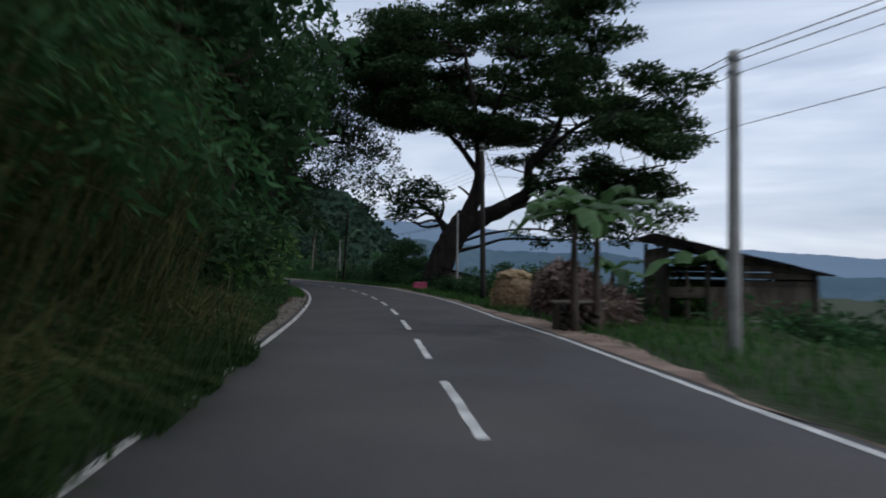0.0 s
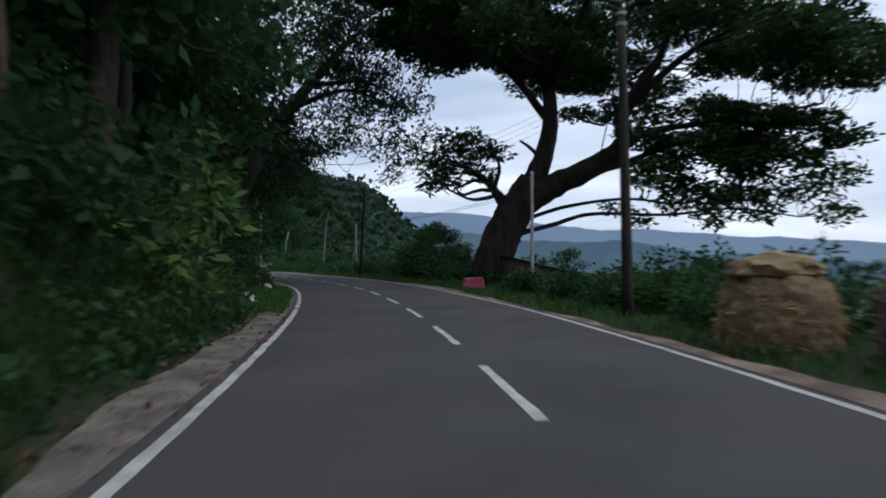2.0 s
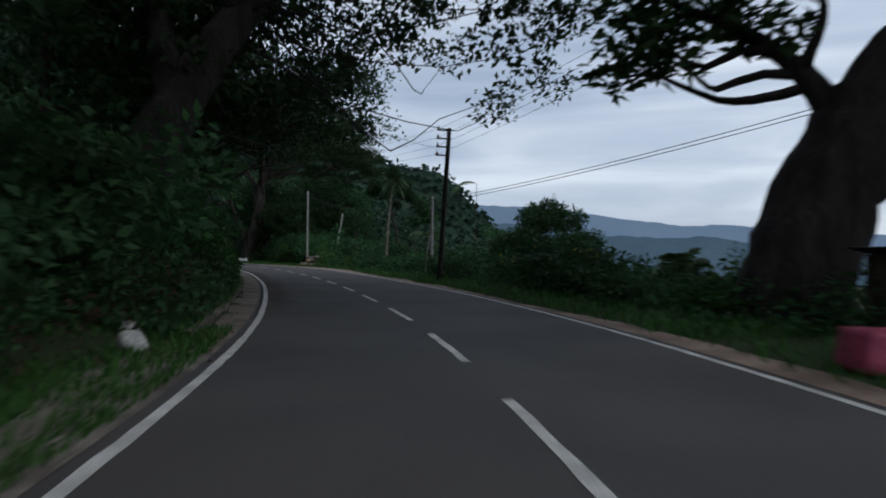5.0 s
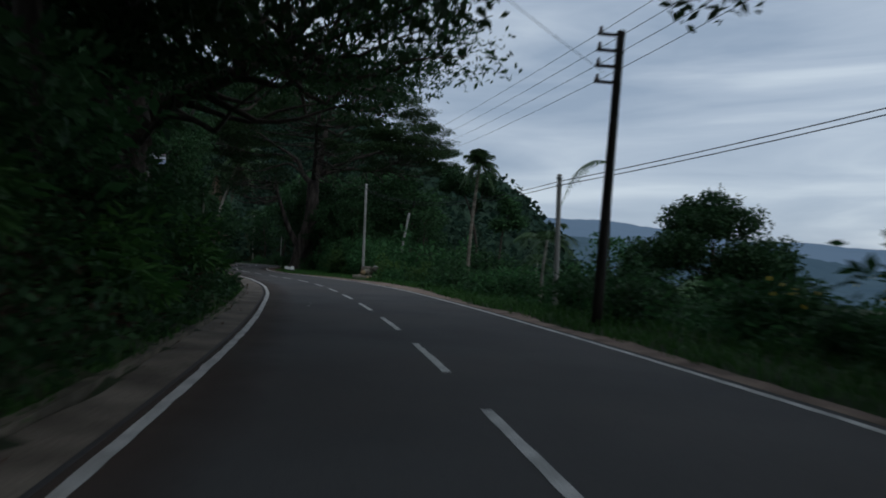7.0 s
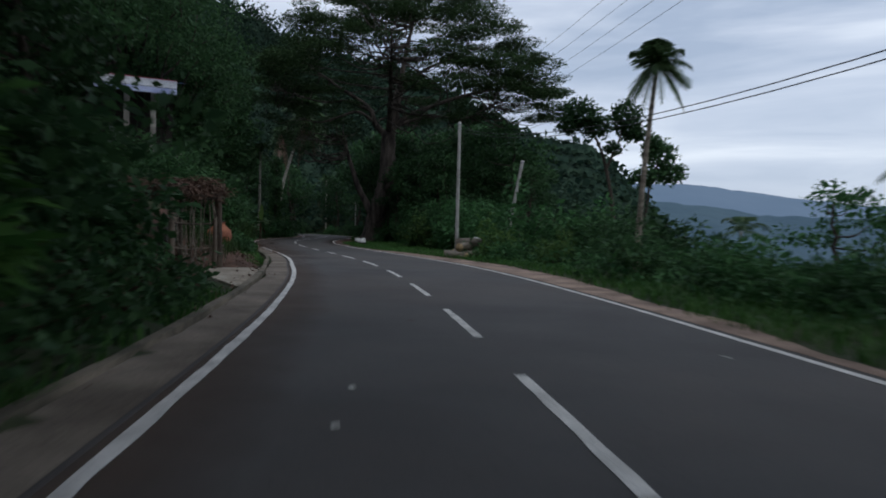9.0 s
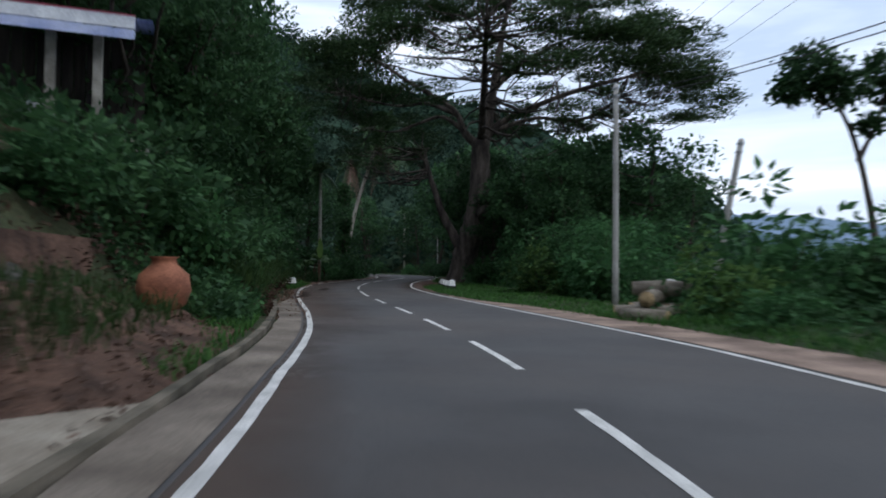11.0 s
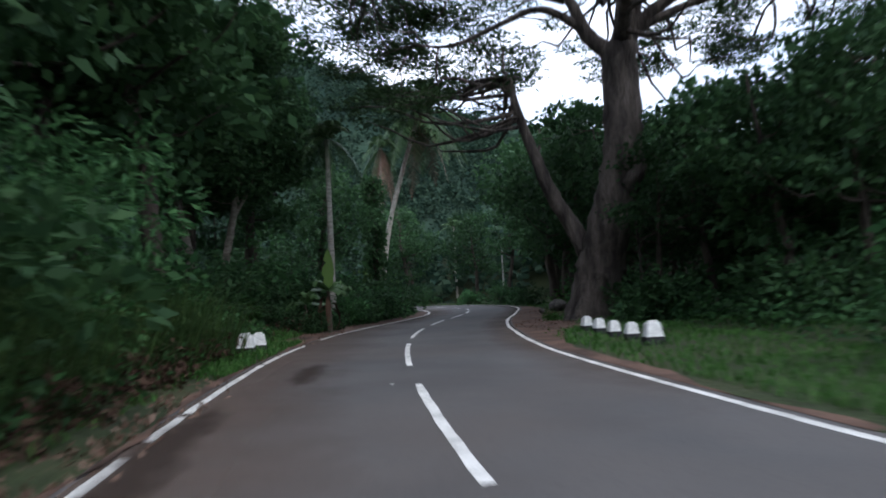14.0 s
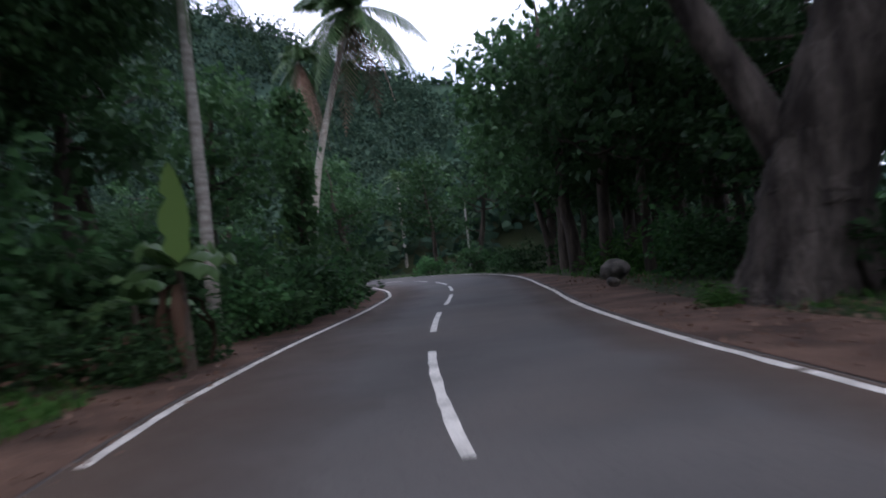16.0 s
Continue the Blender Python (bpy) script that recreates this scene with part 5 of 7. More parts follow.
q.append(blade_quads(p, 0.5, 0.015, to_road(p, s, o) * 0.35, rng))
for s0, s1 in ((11.6, 13.1), (16.0, 17.3), (13.6, 14.4), (8.6, 9.6)):
    p, s, o = scatter(800, s0, s1, -2.95, -3.9, rng)
    q.append(blade_quads(p, 0.42, 0.014, to_road(p, s, o) * 0.4, rng))
stuff("tall_grass", quad_cloud("tall_grass", np.concatenate(q), L_TALL), "tall green grass hanging over the cut bank", "grass")
p, s, o = scatter(5200, -10, 20, -3.4, -9, rng)
p2, s2, o2 = scatter(4200, -4, 19, -4.4, -7.0, rng)
p2[:, 2] += rng.uniform(0.3, 2.6, len(p2))
dry = [blade_quads(p, 1.45, 0.014, to_road(p, s, o) * 0.6, rng), blade_quads(p2, 1.7, 0.013, to_road(p2, s2, o2) * 0.75, rng)]
stuff("dry_grass", quad_cloud("dry_grass", np.concatenate(dry), L_YELLOW), "dry yellowish grass blades on the bank", "grass")
q = []
for n, s0, s1, o0, o1, ln, pw in ((2600, sta(143.6), sta(149.0), -4.6, -7.5, 0.3, 1.0), (8000, 41, 60, -3.5, -7, 0.22, 1.3), (7000, 58, 95, -4.1, -7, 0.3, 1.0), (3500, 104, 119, -4.2, -7, 0.3, 1.0), (1200, 116, 128, -4.0, -6, 0.25, 1.2), (3000, 128, 134, -3.3, -6, 0.25, 1.2), (1500, 140, 150, -4.4, -7, 0.25, 1.0), (11000, -8, 60, 3.95, 9, 0.28, 1.2), (9000, 58, 112, 4.25, 7.5, 0.34, 1.1), (15000, 106, 135, 4.1, 11, 0.17, 1.15), (3000, 134, 152, 6.0, 11, 0.17, 1.0), (3000, 150, 190, 3.6, 8, 0.25, 1.0)):
    p, s, o = scatter(n, s0, s1, o0, o1, rng, pw)
    k = o > right_edge(s) + np.maximum(0.3, shoulder(s) - 0.1 + rng.normal(0, 0.15, len(s))) if o0 > 0 else o < left_edge(s) - 0.3
    q.append(blade_quads(p[k], ln, 0.016, rng.normal(0, 0.4, (k.sum(), 3)), rng))
stuff("verge_grass", quad_cloud("verge_grass", np.concatenate(q), L_GRASS), "short green grass on the road verges", "grass")


def cover(name, mat, parts, size, label, seed, slim=0.5, lift=0.6):
    rng = np.random.default_rng(seed)
    q = []
    for n, s0, s1, o0, o1 in parts:
        p, s, o = scatter(n, s0, s1, o0, o1, rng)
        lump = 0.5 + 0.5 * np.sin(p[:, 0] * 1.9 + 0.7) * np.sin(p[:, 1] * 1.6)
        p[:, 2] += rng.uniform(0, lift, n) * (0.35 + lump)
        q.append(leaf_quads(p, size, rng, 0.35, 0.1, slim))
    return stuff(name, quad_cloud(name, np.concatenate(q), mat), label, "undergrowth")


cover("undergrowth", L_DARK, ((36000, -12, 41.5, -4.3, -11), (14000, 42, 60, -6.5, -14), (34000, 58, 94, -4.25, -13), (2500, 86, 95.6, -4.6, -6.4), (9000, 90, 99, -6.1, -12), (6000, 109, 119, -4.3, -8), (15000, 99, 116, -8.2, -16), (12000, 115, 126, -4.6, -13), (2400, 113, 126, -4.2, -5.6), (7500, 122, 135.5, -4.9, -14), (4000, 135.5, 145.4, -7.4, -14), (9000, 145.4, 165, -4.6, -14)), 0.20, "dense dark undergrowth on the bank", 81, 0.55, 0.9)
cover("creeper", L_MID, ((24000, -12, 41.5, -4.3, -11), (8000, 48, 60, -5.5, -11), (9000, 60, 95.5, -5.2, -11), (9000, 116, 129, -4.4, -10), (2400, 112, 128, -4.2, -5.6), (5000, 127, 135.5, -4.8, -12), (2600, 135.5, 145.4, -7.4, -12), (8000, 145.4, 165, -4.6, -12)), 0.15, "green creeper covering the bank", 82, 0.6, 0.8)
cover("valley_scrub", L_DARK, ((14000, 34, 60, 7.5, 26), (26000, 58, 112, 6.8, 24), (18000, 108, 165, 9.5, 22)), 0.22, "dark scrub below the road", 83, 0.5, 1.0)
cover("valley_weeds", L_MID, ((9000, -8, 34, 8, 22), (12000, 34, 60, 7, 22), (18000, 58, 112, 5.8, 20), (13000, 108, 160, 9, 20)), 0.23, "green weeds on the valley slope", 84, 0.45, 0.9)
cover("dead_brush", L_BRUSH, ((9000, 58, 95, -4.6, -8.5), (1500, 99, 113, -6.6, -8), (6000, 116, 131, -4.2, -7), (6500, 113, 128, -4.0, -5.6), (500, 134, 142, -4.5, -8), (1500, 41, 58, -5, -9)), 0.17, "dry brown fern and brush on the bank", 86, 0.35, 0.8)
cover("leaf_litter", L_DEAD, ((2200, 40, 47, -3.5, -4.8), (900, 56, 60, -3.4, -5.5), (2200, 118, 134, -3.2, -5.0), (2600, 133, 148, -3.0, -6.5), (3000, 134, 152, 3.6, 7.0), (3200, 14, 42, -3.3, -4.5), (900, 98, 112, -4.2, -7.5), (1300, 58, 100, -3.7, -4.6), (1600, 112, 127, -2.9, -4.0)), 0.10, "dry fallen leaves along the road edge", 85, 0.6, 0.02)

# crowns of the woods on the mountain spur and the wooded slope beyond the bend
rng = np.random.default_rng(91)
hv = np.array([v.co for v in hill.data.vertices])
hv = hv[(hv[:, 2] > -10) & (np.hypot(hv[:, 0] - EYE0[0], hv[:, 1] - EYE0[1]) < 640)]
p = hv[rng.integers(0, len(hv), 26000)] + rng.normal(0, 2.2, (26000, 3)) * (1, 1, 0.7)
L_HILL = leafy("hill_crowns", (0.014, 0.034, 0.023), (0.044, 0.074, 0.046), 0.3, 0.9)
far_woods = part("woods", quad_cloud("woods", leaf_quads(p, 6.0, rng, 0.3, 0, 0.9), L_HILL), None, hill, "forest crowns on the mountain spur")
tagged(far_woods, kind="stuff")


def wood_mass(name, cx, cy, rx, ry, h, n, seed, label, size=1.5):
    """A rounded wooded rise: ground form and many crowns."""
    rng = np.random.default_rng(seed)
    q, v = [], []
    a = np.linspace(0, 2 * np.pi, 48, endpoint=False)
    for i, u in enumerate(np.linspace(0, 1, 14)):
        z = h * (1 - u ** 1.6) - 3 + 1.5 * np.sin(a * 5 + i)
        v.append(np.stack([cx + rx * u * np.cos(a), cy + ry * u * np.sin(a), z], 1))
    f = [(i * 48 + j, i * 48 + (j + 1) % 48, (i + 1) * 48 + (j + 1) % 48, (i + 1) * 48 + j) for i in range(13) for j in range(48)]
    ob = new(name, from_arrays(name, np.concatenate(v), f, M_SOIL))
    tagged(ob, label, "hill", kind="structure")
    m = int(n / 55)
    t, u = rng.uniform(0, 2 * np.pi, m), np.sqrt(rng.uniform(0, 1, m))
    c = np.stack([cx + rx * u * np.cos(t), cy + ry * u * np.sin(t), h * (1 - u ** 1.6) - 1], 1)
    for k in range(m):
        r = rng.uniform(2.0, 4.2)
        q.append(leaf_quads(blob_points(55, c[k] + (0, 0, r * 0.5), (r, r, r * 0.9), rng, 0.7), size, rng, 0.3, 0.1, 0.7))
    g = part("woods", quad_cloud("woods", np.concatenate(q), L_HILL), None, ob, "wooded crowns covering the rise")
    tagged(g, kind="stuff")
    return ob


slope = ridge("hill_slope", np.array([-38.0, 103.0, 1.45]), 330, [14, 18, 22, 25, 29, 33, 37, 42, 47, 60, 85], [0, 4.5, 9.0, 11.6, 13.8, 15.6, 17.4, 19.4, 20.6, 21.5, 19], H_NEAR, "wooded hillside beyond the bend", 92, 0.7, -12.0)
rng = np.random.default_rng(94)
hv = np.array([v.co for v in slope.data.vertices])[260 * 4:260 * 22]
c = hv[rng.integers(0, len(hv), 4400)] + rng.normal(0, 2.0, (4400, 3)) * (1, 1, 0.4)
q = []
for k in range(len(c)):
    r = rng.uniform(1.8, 5.2)
    q.append(leaf_quads(blob_points(int(14 * r), c[k] + (0, 0, r * 0.6), (r, r, r * rng.uniform(0.8, 1.3)), rng, 0.8), 1.5, rng, 0.3, 0.2, 0.8))
tagged(part("woods", quad_cloud("woods", np.concatenate(q), L_HILL), None, slope, "wooded crowns covering the slope"), kind="stuff")
wood_mass("hill_knoll", -75, 215, 45, 40, 17, 22000, 93, "low wooded rise beyond the bend")


# ---- poles and cables ----
def pole_thing(name, p, height, r0, r1, mat, label, lean=(0.0, 0.0), arms=0, arm_dir=0.0, square=False, cap=True):
    root = thing(name, Matrix.Translation(p), label, "utility pole")
    top = np.array([lean[0], lean[1], height])
    pts = np.array([top * u - (0, 0, 0.5 * (1 - u)) for u in np.linspace(0, 1, 7)])
    v, f = tube_arrays([(pts, np.linspace(r0, r1, 7))], 4 if square else 12)
    part("shaft", from_arrays("shaft", v, f, mat, not square), None, root)
    for i in range(arms):
        z = height - 0.12 - 0.42 * i
        bm = bmesh.new()
        m = Matrix.Translation(top * (z / height)) @ pose(0, 0, 0, 0, 0, arm_dir)
        box(bm, -0.62, 0.12, -0.035, 0.035, -0.035, 0.035, m)
        arm = part("crossarm", bm, M_TARPOLE, root, "short dark wooden bracket")
        bm = bmesh.new()
        bmesh.ops.create_cone(bm, cap_ends=True, segments=10, radius1=0.055, radius2=0.035, depth=0.16, matrix=m @ Matrix.Translation((-0.55, 0, 0.115)))
        bmesh.ops.create_cone(bm, cap_ends=True, segments=10, radius1=0.07, radius2=0.045, depth=0.05, matrix=m @ Matrix.Translation((-0.55, 0, 0.09)))
        part("insulator", bm, M_PORCELAIN, arm, "brown porcelain insulator")
    if cap and not arms:
        for z in (height - 0.15, height - 0.42):
            bm = bmesh.new()
            bmesh.ops.create_cone(bm, cap_ends=True, segments=12, radius1=r1 + 0.03, radius2=r1 + 0.03, depth=0.06, matrix=Matrix.Translation(top * (z / height)))
            part("band", bm, M_STEEL, root, "steel clamp band")
    return root


def gpt(x, y, sink=0.0):
    return np.array([x, y, float(ground_h(np.array([x]), np.array([y]))[0]) - sink])


PA, PB, PW_, PE, PH, PF, PG = gpt(11.35, 10.6), gpt(6.96, 31.94), gpt(5.3, 45.7), gpt(-7.9, 71.9), gpt(-9.7, 79.0), gpt(-28.9, 107.2), gpt(-25.75, 106.4)
pole_thing("utility_pole", PA, 5.75, 0.13, 0.10, M_POLE, "grey concrete utility pole beside the plank shed")
pole_thing("utility_pole", PB, 8.0, 0.15, 0.11, M_TARPOLE, "dark wooden utility pole on the verge", lean=(-0.15, 0))
pole_thing("lamp_pole", PW_, 5.6, 0.085, 0.07, M_POLE, "slim pale grey pole near the rain tree")
pole_thing("utility_pole", PE, 7.8, 0.145, 0.105, M_TARPOLE, "tall tarred pole with four insulator brackets", lean=(0.42, 0.1), arms=4, arm_dir=25)
pole_thing("utility_pole", PH, 4.95 - PH[2], 0.11, 0.085, M_POLE, "short grey concrete pole in the bushes")
pole_thing("utility_pole", PF, 7.95 - PF[2], 0.12, 0.09, M_POLE, "upright grey concrete pole behind the verge")
pole_thing("utility_pole", PG, 5.5 - PG[2], 0.11, 0.09, M_POLE, "leaning grey concrete pole", lean=(1.05, 0.0))
PK = gpt(-72.5, 171.8)
pole_thing("utility_pole", PK, 6.2, 0.11, 0.08, M_POLE, "thin distant grey pole among trees")


def cable(a, b, sag, r=0.012, label="sagging black overhead cable"):
    a, b = np.asarray(a, float), np.asarray(b, float)
    u = np.linspace(0, 1, 17)
    p = a + (b - a) * u[:, None]
    p[:, 2] -= sag * 4 * u * (1 - u)
    mid = (a + b) / 2
    v, f = tube_arrays([(p - mid, np.full(17, r))], 5)
    return solid("power_cable", from_arrays("power_cable", v, f, M_CABLE), Matrix.Translation(mid), label, "cable", "overhead cables")


UP = np.array([0, 0, 1.0])
BACK = np.array([29.0, -30.0, 6.6])
for i, (dz, sg) in enumerate(((5.7, 0.5), (5.55, 0.55), (5.3, 0.6), (4.3, 0.5))):
    cable(PA + UP * dz, BACK + UP * (dz - 5.4 + 0.35 * i), sg, 0.011 if i < 2 else 0.008)
    cable(PA + UP * dz, PB + UP * (dz + 2.1), 0.5, 0.011 if i < 2 else 0.008)
cable(PA + UP * 5.6 + (0, 0, 1.6), BACK + UP * 3.5, 0.4, 0.006)
for i in range(4):
    e = PE + (-0.05, -0.1, 7.8 - 0.04 - 0.42 * i)
    cable(e, PB + (9.5 - 0.5 * i, 6, 12.2 - 0.5 * i), 0.7, 0.008)
    cable(e, (-60 + 2 * i, 190, 26 - 0.6 * i), 1.2, 0.008)
for dz in (4.75, 4.6):
    cable(PH + UP * dz, (10.0, 58.0, 6.8 + dz - 4.6), 0.35, 0.016)
    cable(PH + UP * dz, PF + UP * (dz + 2.9), 1.0, 0.014)
    cable((10.0, 58.0, 6.8 + dz - 4.6), PB + UP * (dz + 3.0), 0.4, 0.014)
cable(PE + UP * 6.7, spot(60, -12, 8.2), 0.5, 0.009)


# ---- guard stones ----
def guard_stone(m, label, group, k=1.0):
    root = thing("guard_stone", m, label, "guard stone", group)
    bm = bmesh.new()
    bmesh.ops.create_cone(bm, cap_ends=True, segments=4, radius1=0.36 * k, radius2=0.25 * k, depth=0.46, matrix=Matrix.Translation((0, 0, 0.35)) @ Matrix.Diagonal((1.0, 0.82, 1, 1)) @ Matrix.Rotation(math.pi / 4, 4, "Z"))
    bmesh.ops.bevel(bm, geom=[e for e in bm.edges if e.verts[0].co.z > 0.5 and e.verts[1].co.z > 0.5], offset=0.06, segments=2, affect="EDGES")
    bmesh.ops.bevel(bm, geom=[e for e in bm.edges if abs(e.verts[0].co.z - e.verts[1].co.z) > 0.3], offset=0.03, segments=1, affect="EDGES")
    part("block", bm, M_LIME, root)
    bm = bmesh.new()
    bmesh.ops.create_cone(bm, cap_ends=True, segments=4, radius1=0.39 * k, radius2=0.37 * k, depth=0.32, matrix=Matrix.Translation((0, 0, -0.03)) @ Matrix.Diagonal((1.0, 0.82, 1, 1)) @ Matrix.Rotation(math.pi / 4, 4, "Z"))
    part("foot", bm, M_BLACK, root, "black painted foot")
    return root


first = guard_stone(placed(43.5, -4.83, 0.78, heading(44), -0.07), "squat whitewashed concrete guard stone in grass", "guard stones on the hill side")
copy_thing(first, placed(45.05, -4.8, 0.85, heading(46) + 20, -0.07))
first = guard_stone(placed(sta(141.64), -4.5, 0.9, heading(sta(141.6)), -0.07), "whitewashed guard stone with black foot", "guard stones before the bend")
copy_thing(first, placed(sta(142.66), -4.4, 0.9, heading(sta(142.6)) + 10, -0.07))
first = guard_stone(placed(sta(137.69), 5.58, 0.8, heading(sta(137.7)), -0.07), "whitewashed guard stone in a row on grass", "row of guard stones")
for i, (a, o) in enumerate(((139.46, 5.65), (140.88, 5.6), (142.41, 5.57), (143.92, 5.52))):
    copy_thing(first, placed(sta(a), o, 0.8, heading(sta(a)) + 7 * i, -0.07))

# ---- plank shed on the valley side ----
def shed():
    m = pose(14.75, 20.5, 0.0, 0, 0, -4)
    root = thing("plank_shed", m, "dark open plank shed with a sloping tin roof", "shed")
    w, d, h0, h1 = 4.4, 3.6, 2.6, 1.55
    for x in (-w / 2, -w / 2 + 1.2, 0.0, w / 2 - 0.1):
        for y in (-d / 2, d / 2):
            bm = bmesh.new()
            box(bm, x - 0.06, x + 0.06, y - 0.06, y + 0.06, -1.5, h0 + (h1 - h0) * (x + w / 2) / w - 0.06, bevel=0.01)
            part("post", bm, M_TARPOLE, root)
    for y in (-d / 2 - 0.05, d / 2 + 0.05):
        for i in range(9):
            z = 0.1 + 0.245 * i
            y = y + 0.012 * (i % 2)
            x1 = min(w / 2, -w / 2 + w * (h0 - 0.15 - z) / (h0 - h1)) if z > h1 - 0.15 else w / 2
            x0 = 0.0 if (y < 0 and 3 < i) else -w / 2 + (1.2 if i < 3 and y < 0 else 0)
            if x1 - x0 < 0.4:
                continue
            bm = bmesh.new()
            box(bm, x0, x1, y - 0.014, y + 0.014, z, z + (0.19 if i > 3 else 0.26), pose(0, 0, 0.015 * (i % 3), 0, 0.4 * (i % 3 - 1), 0))
            part("plank", bm, M_WOOD, root)
    for i in range(9):
        z = 0.1 + 0.245 * i
        for x, top in ((-w / 2 - 0.05 - 0.012 * (i % 2), h0), (w / 2 + 0.03 + 0.012 * (i % 2), h1)):
            if z < top - 0.3:
                bm = bmesh.new()
                box(bm, x - 0.014, x + 0.014, -d / 2, d / 2, z, z + 0.255)
                part("plank", bm, M_WOOD, root)
    bm = bmesh.new()
    box(bm, -w / 2 + 0.1, -0.1, -d / 2 - 0.03, -d / 2 + 0.03, 0.75, 0.85)
    part("rail", bm, M_WOOD, root)
    for i in range(5):
        x0 = -w / 2 - 0.45 + i * 1.06
        x1 = x0 + 1.09
        bm = bmesh.new()
        n = 14
        for j in range(n + 1):
            for x in (x0, x1):
                y = -d / 2 - 0.45 + (d + 0.9) * j / n
                t = (x + w / 2) / w
                bm.verts.new((x, y, h0 + 0.02 + (h1 - h0) * t + 0.012 * (j % 2) + 0.012 * (i % 2)))
        bm.verts.ensure_lookup_table()
        for j in range(n):
            bm.faces.new((bm.verts[2 * j], bm.verts[2 * j + 1], bm.verts[2 * j + 3], bm.verts[2 * j + 2]))
        bmesh.ops.solidify(bm, geom=bm.faces[:], thickness=0.006)
        part("roof_sheet", bm, M_RUST, root, "dark rusted roofing sheet")
    return root


shed()


# ---- haystacks and stacked dry leaves ----
def heap(name, x, y, rx, ry, h, mat, label, seed, straw_mat, n, slim=0.12, size=0.3, droop=0.6):
    rng = np.random.default_rng(seed)
    z0 = gpt(x, y)[2]
    root = thing(name, Matrix.Translation((x, y, z0)), label, "haystack")
    bm = bmesh.new()
    bmesh.ops.create_icosphere(bm, subdivisions=4, radius=1.0)
    for v in bm.verts:
        c = v.co.copy()
        k = 1 + 0.10 * noise.noise(c * 2.2 + Vector((seed, 0, 0))) + 0.05 * noise.noise(c * 6)
        hgt = max(c.z, -0.12)
        side = (1 - max(0, c.z) ** 3.2) ** 0.5 if c.z > 0 else 1.0
        r = math.hypot(c.x, c.y) or 1e-6
        v.co = Vector((c.x / r * rx * side * k * min(1, r * 1.6), c.y / r * ry * side * k * min(1, r * 1.6), hgt * h * k))
    part("body", bm, mat, root)
    d = rng.standard_normal((n, 3))
    d /= np.linalg.norm(d, axis=1)[:, None]
    d[:, 2] = np.abs(d[:, 2])
    side = np.sqrt(np.clip(1 - d[:, 2:] ** 3.2, 0, 1))
    rr = np.hypot(d[:, :1], d[:, 1:2]) + 1e-6
    p = np.concatenate([d[:, :1] / rr * rx * side * np.minimum(1, rr * 1.6), d[:, 1:2] / rr * ry * side * np.minimum(1, rr * 1.6), d[:, 2:] * h], 1)
    g = part("loose_straw", quad_cloud("loose_straw", leaf_quads(p, size, rng, 0.2, droop, slim), straw_mat), None, root)
    tagged(g, kind="stuff")
    return root


M_MIDSTRAW = grainy("brown_straw", (0.17, 0.115, 0.07), (0.36, 0.25, 0.155), 2.5, 45, 0.95, 0.8, 0.03, stretch=(1, 1, 3))
L_STRAW = leafy("loose_straw", (0.20, 0.14, 0.07), (0.48, 0.36, 0.20), 0.1, 0.9)
L_BROWN = leafy("brown_leaves", (0.06, 0.042, 0.036), (0.27, 0.19, 0.165), 0.05, 0.8)
stack = heap("haystack", 8.1, 25.6, 0.88, 1.0, 1.5, M_MIDSTRAW, "round tan straw stack with a fresh orange top", 301, L_STRAW, 3000, 0.12, 0.2)
bm = bmesh.new()
bmesh.ops.create_icosphere(bm, subdivisions=3, radius=1.0)
for v in bm.verts:
    k = 1 + 0.25 * noise.noise(v.co * 2.1)
    v.co = Vector((v.co.x * 0.72 * k, v.co.y * 0.7 * k, 1.33 + max(-0.12, v.co.z * 0.27) * k))
part("fresh_top", bm, M_STRAW, stack, "fresh orange-tan straw top")
heap("haystack", 9.65, 23.2, 1.05, 1.1, 1.95, M_OLDSTRAW, "tall weathered brown straw stack", 302, L_BROWN, 2600)
heap("leaf_stack", 9.7, 20.5, 1.0, 1.3, 1.7, M_OLDSTRAW, "stack of dried dark leaves and bark strips", 303, L_BROWN, 3600, 0.4, 0.26, 0.3)
heap("leaf_stack", 10.3, 18.0, 0.9, 1.0, 1.0, M_OLDSTRAW, "low heap of dry brown brushwood", 304, L_BROWN, 2000, 0.15, 0.4, 0.2)
root = thing("log_bench", pose(9.2, 15.6, gpt(9.2, 15.6)[2], 0, 0, 10), "rough plank bench stacked with firewood", "bench")
bm = bmesh.new()
box(bm, -0.75, 0.75, -0.2, 0.2, 0.72, 0.78, bevel=0.01)
part("board", bm, M_PALEBARK, root, "pale weathered board")
for x in (-0.6, 0.6):
    bm = bmesh.new()
    box(bm, x - 0.06, x + 0.06, -0.15, 0.15, -0.2, 0.72, bevel=0.01)
    part("leg", bm, M_WOOD, root)
rng = np.random.default_rng(305)
for i in range(12):
    r = rng.uniform(0.05, 0.09)
    x, z = -0.5 + 0.09 * (i % 11) + rng.uniform(-0.02, 0.02), 0.08 + 0.17 * (i % 4)
    v, f = tube_arrays([(np.array([(x, -0.45, z), (x + 0.03, 0, z + 0.01), (x, 0.45, z)]), np.array([r, r * 1.05, r]))], 7, 0.05, rng)
    part("firewood", from_arrays("firewood", v, f, M_BARK), None, root)


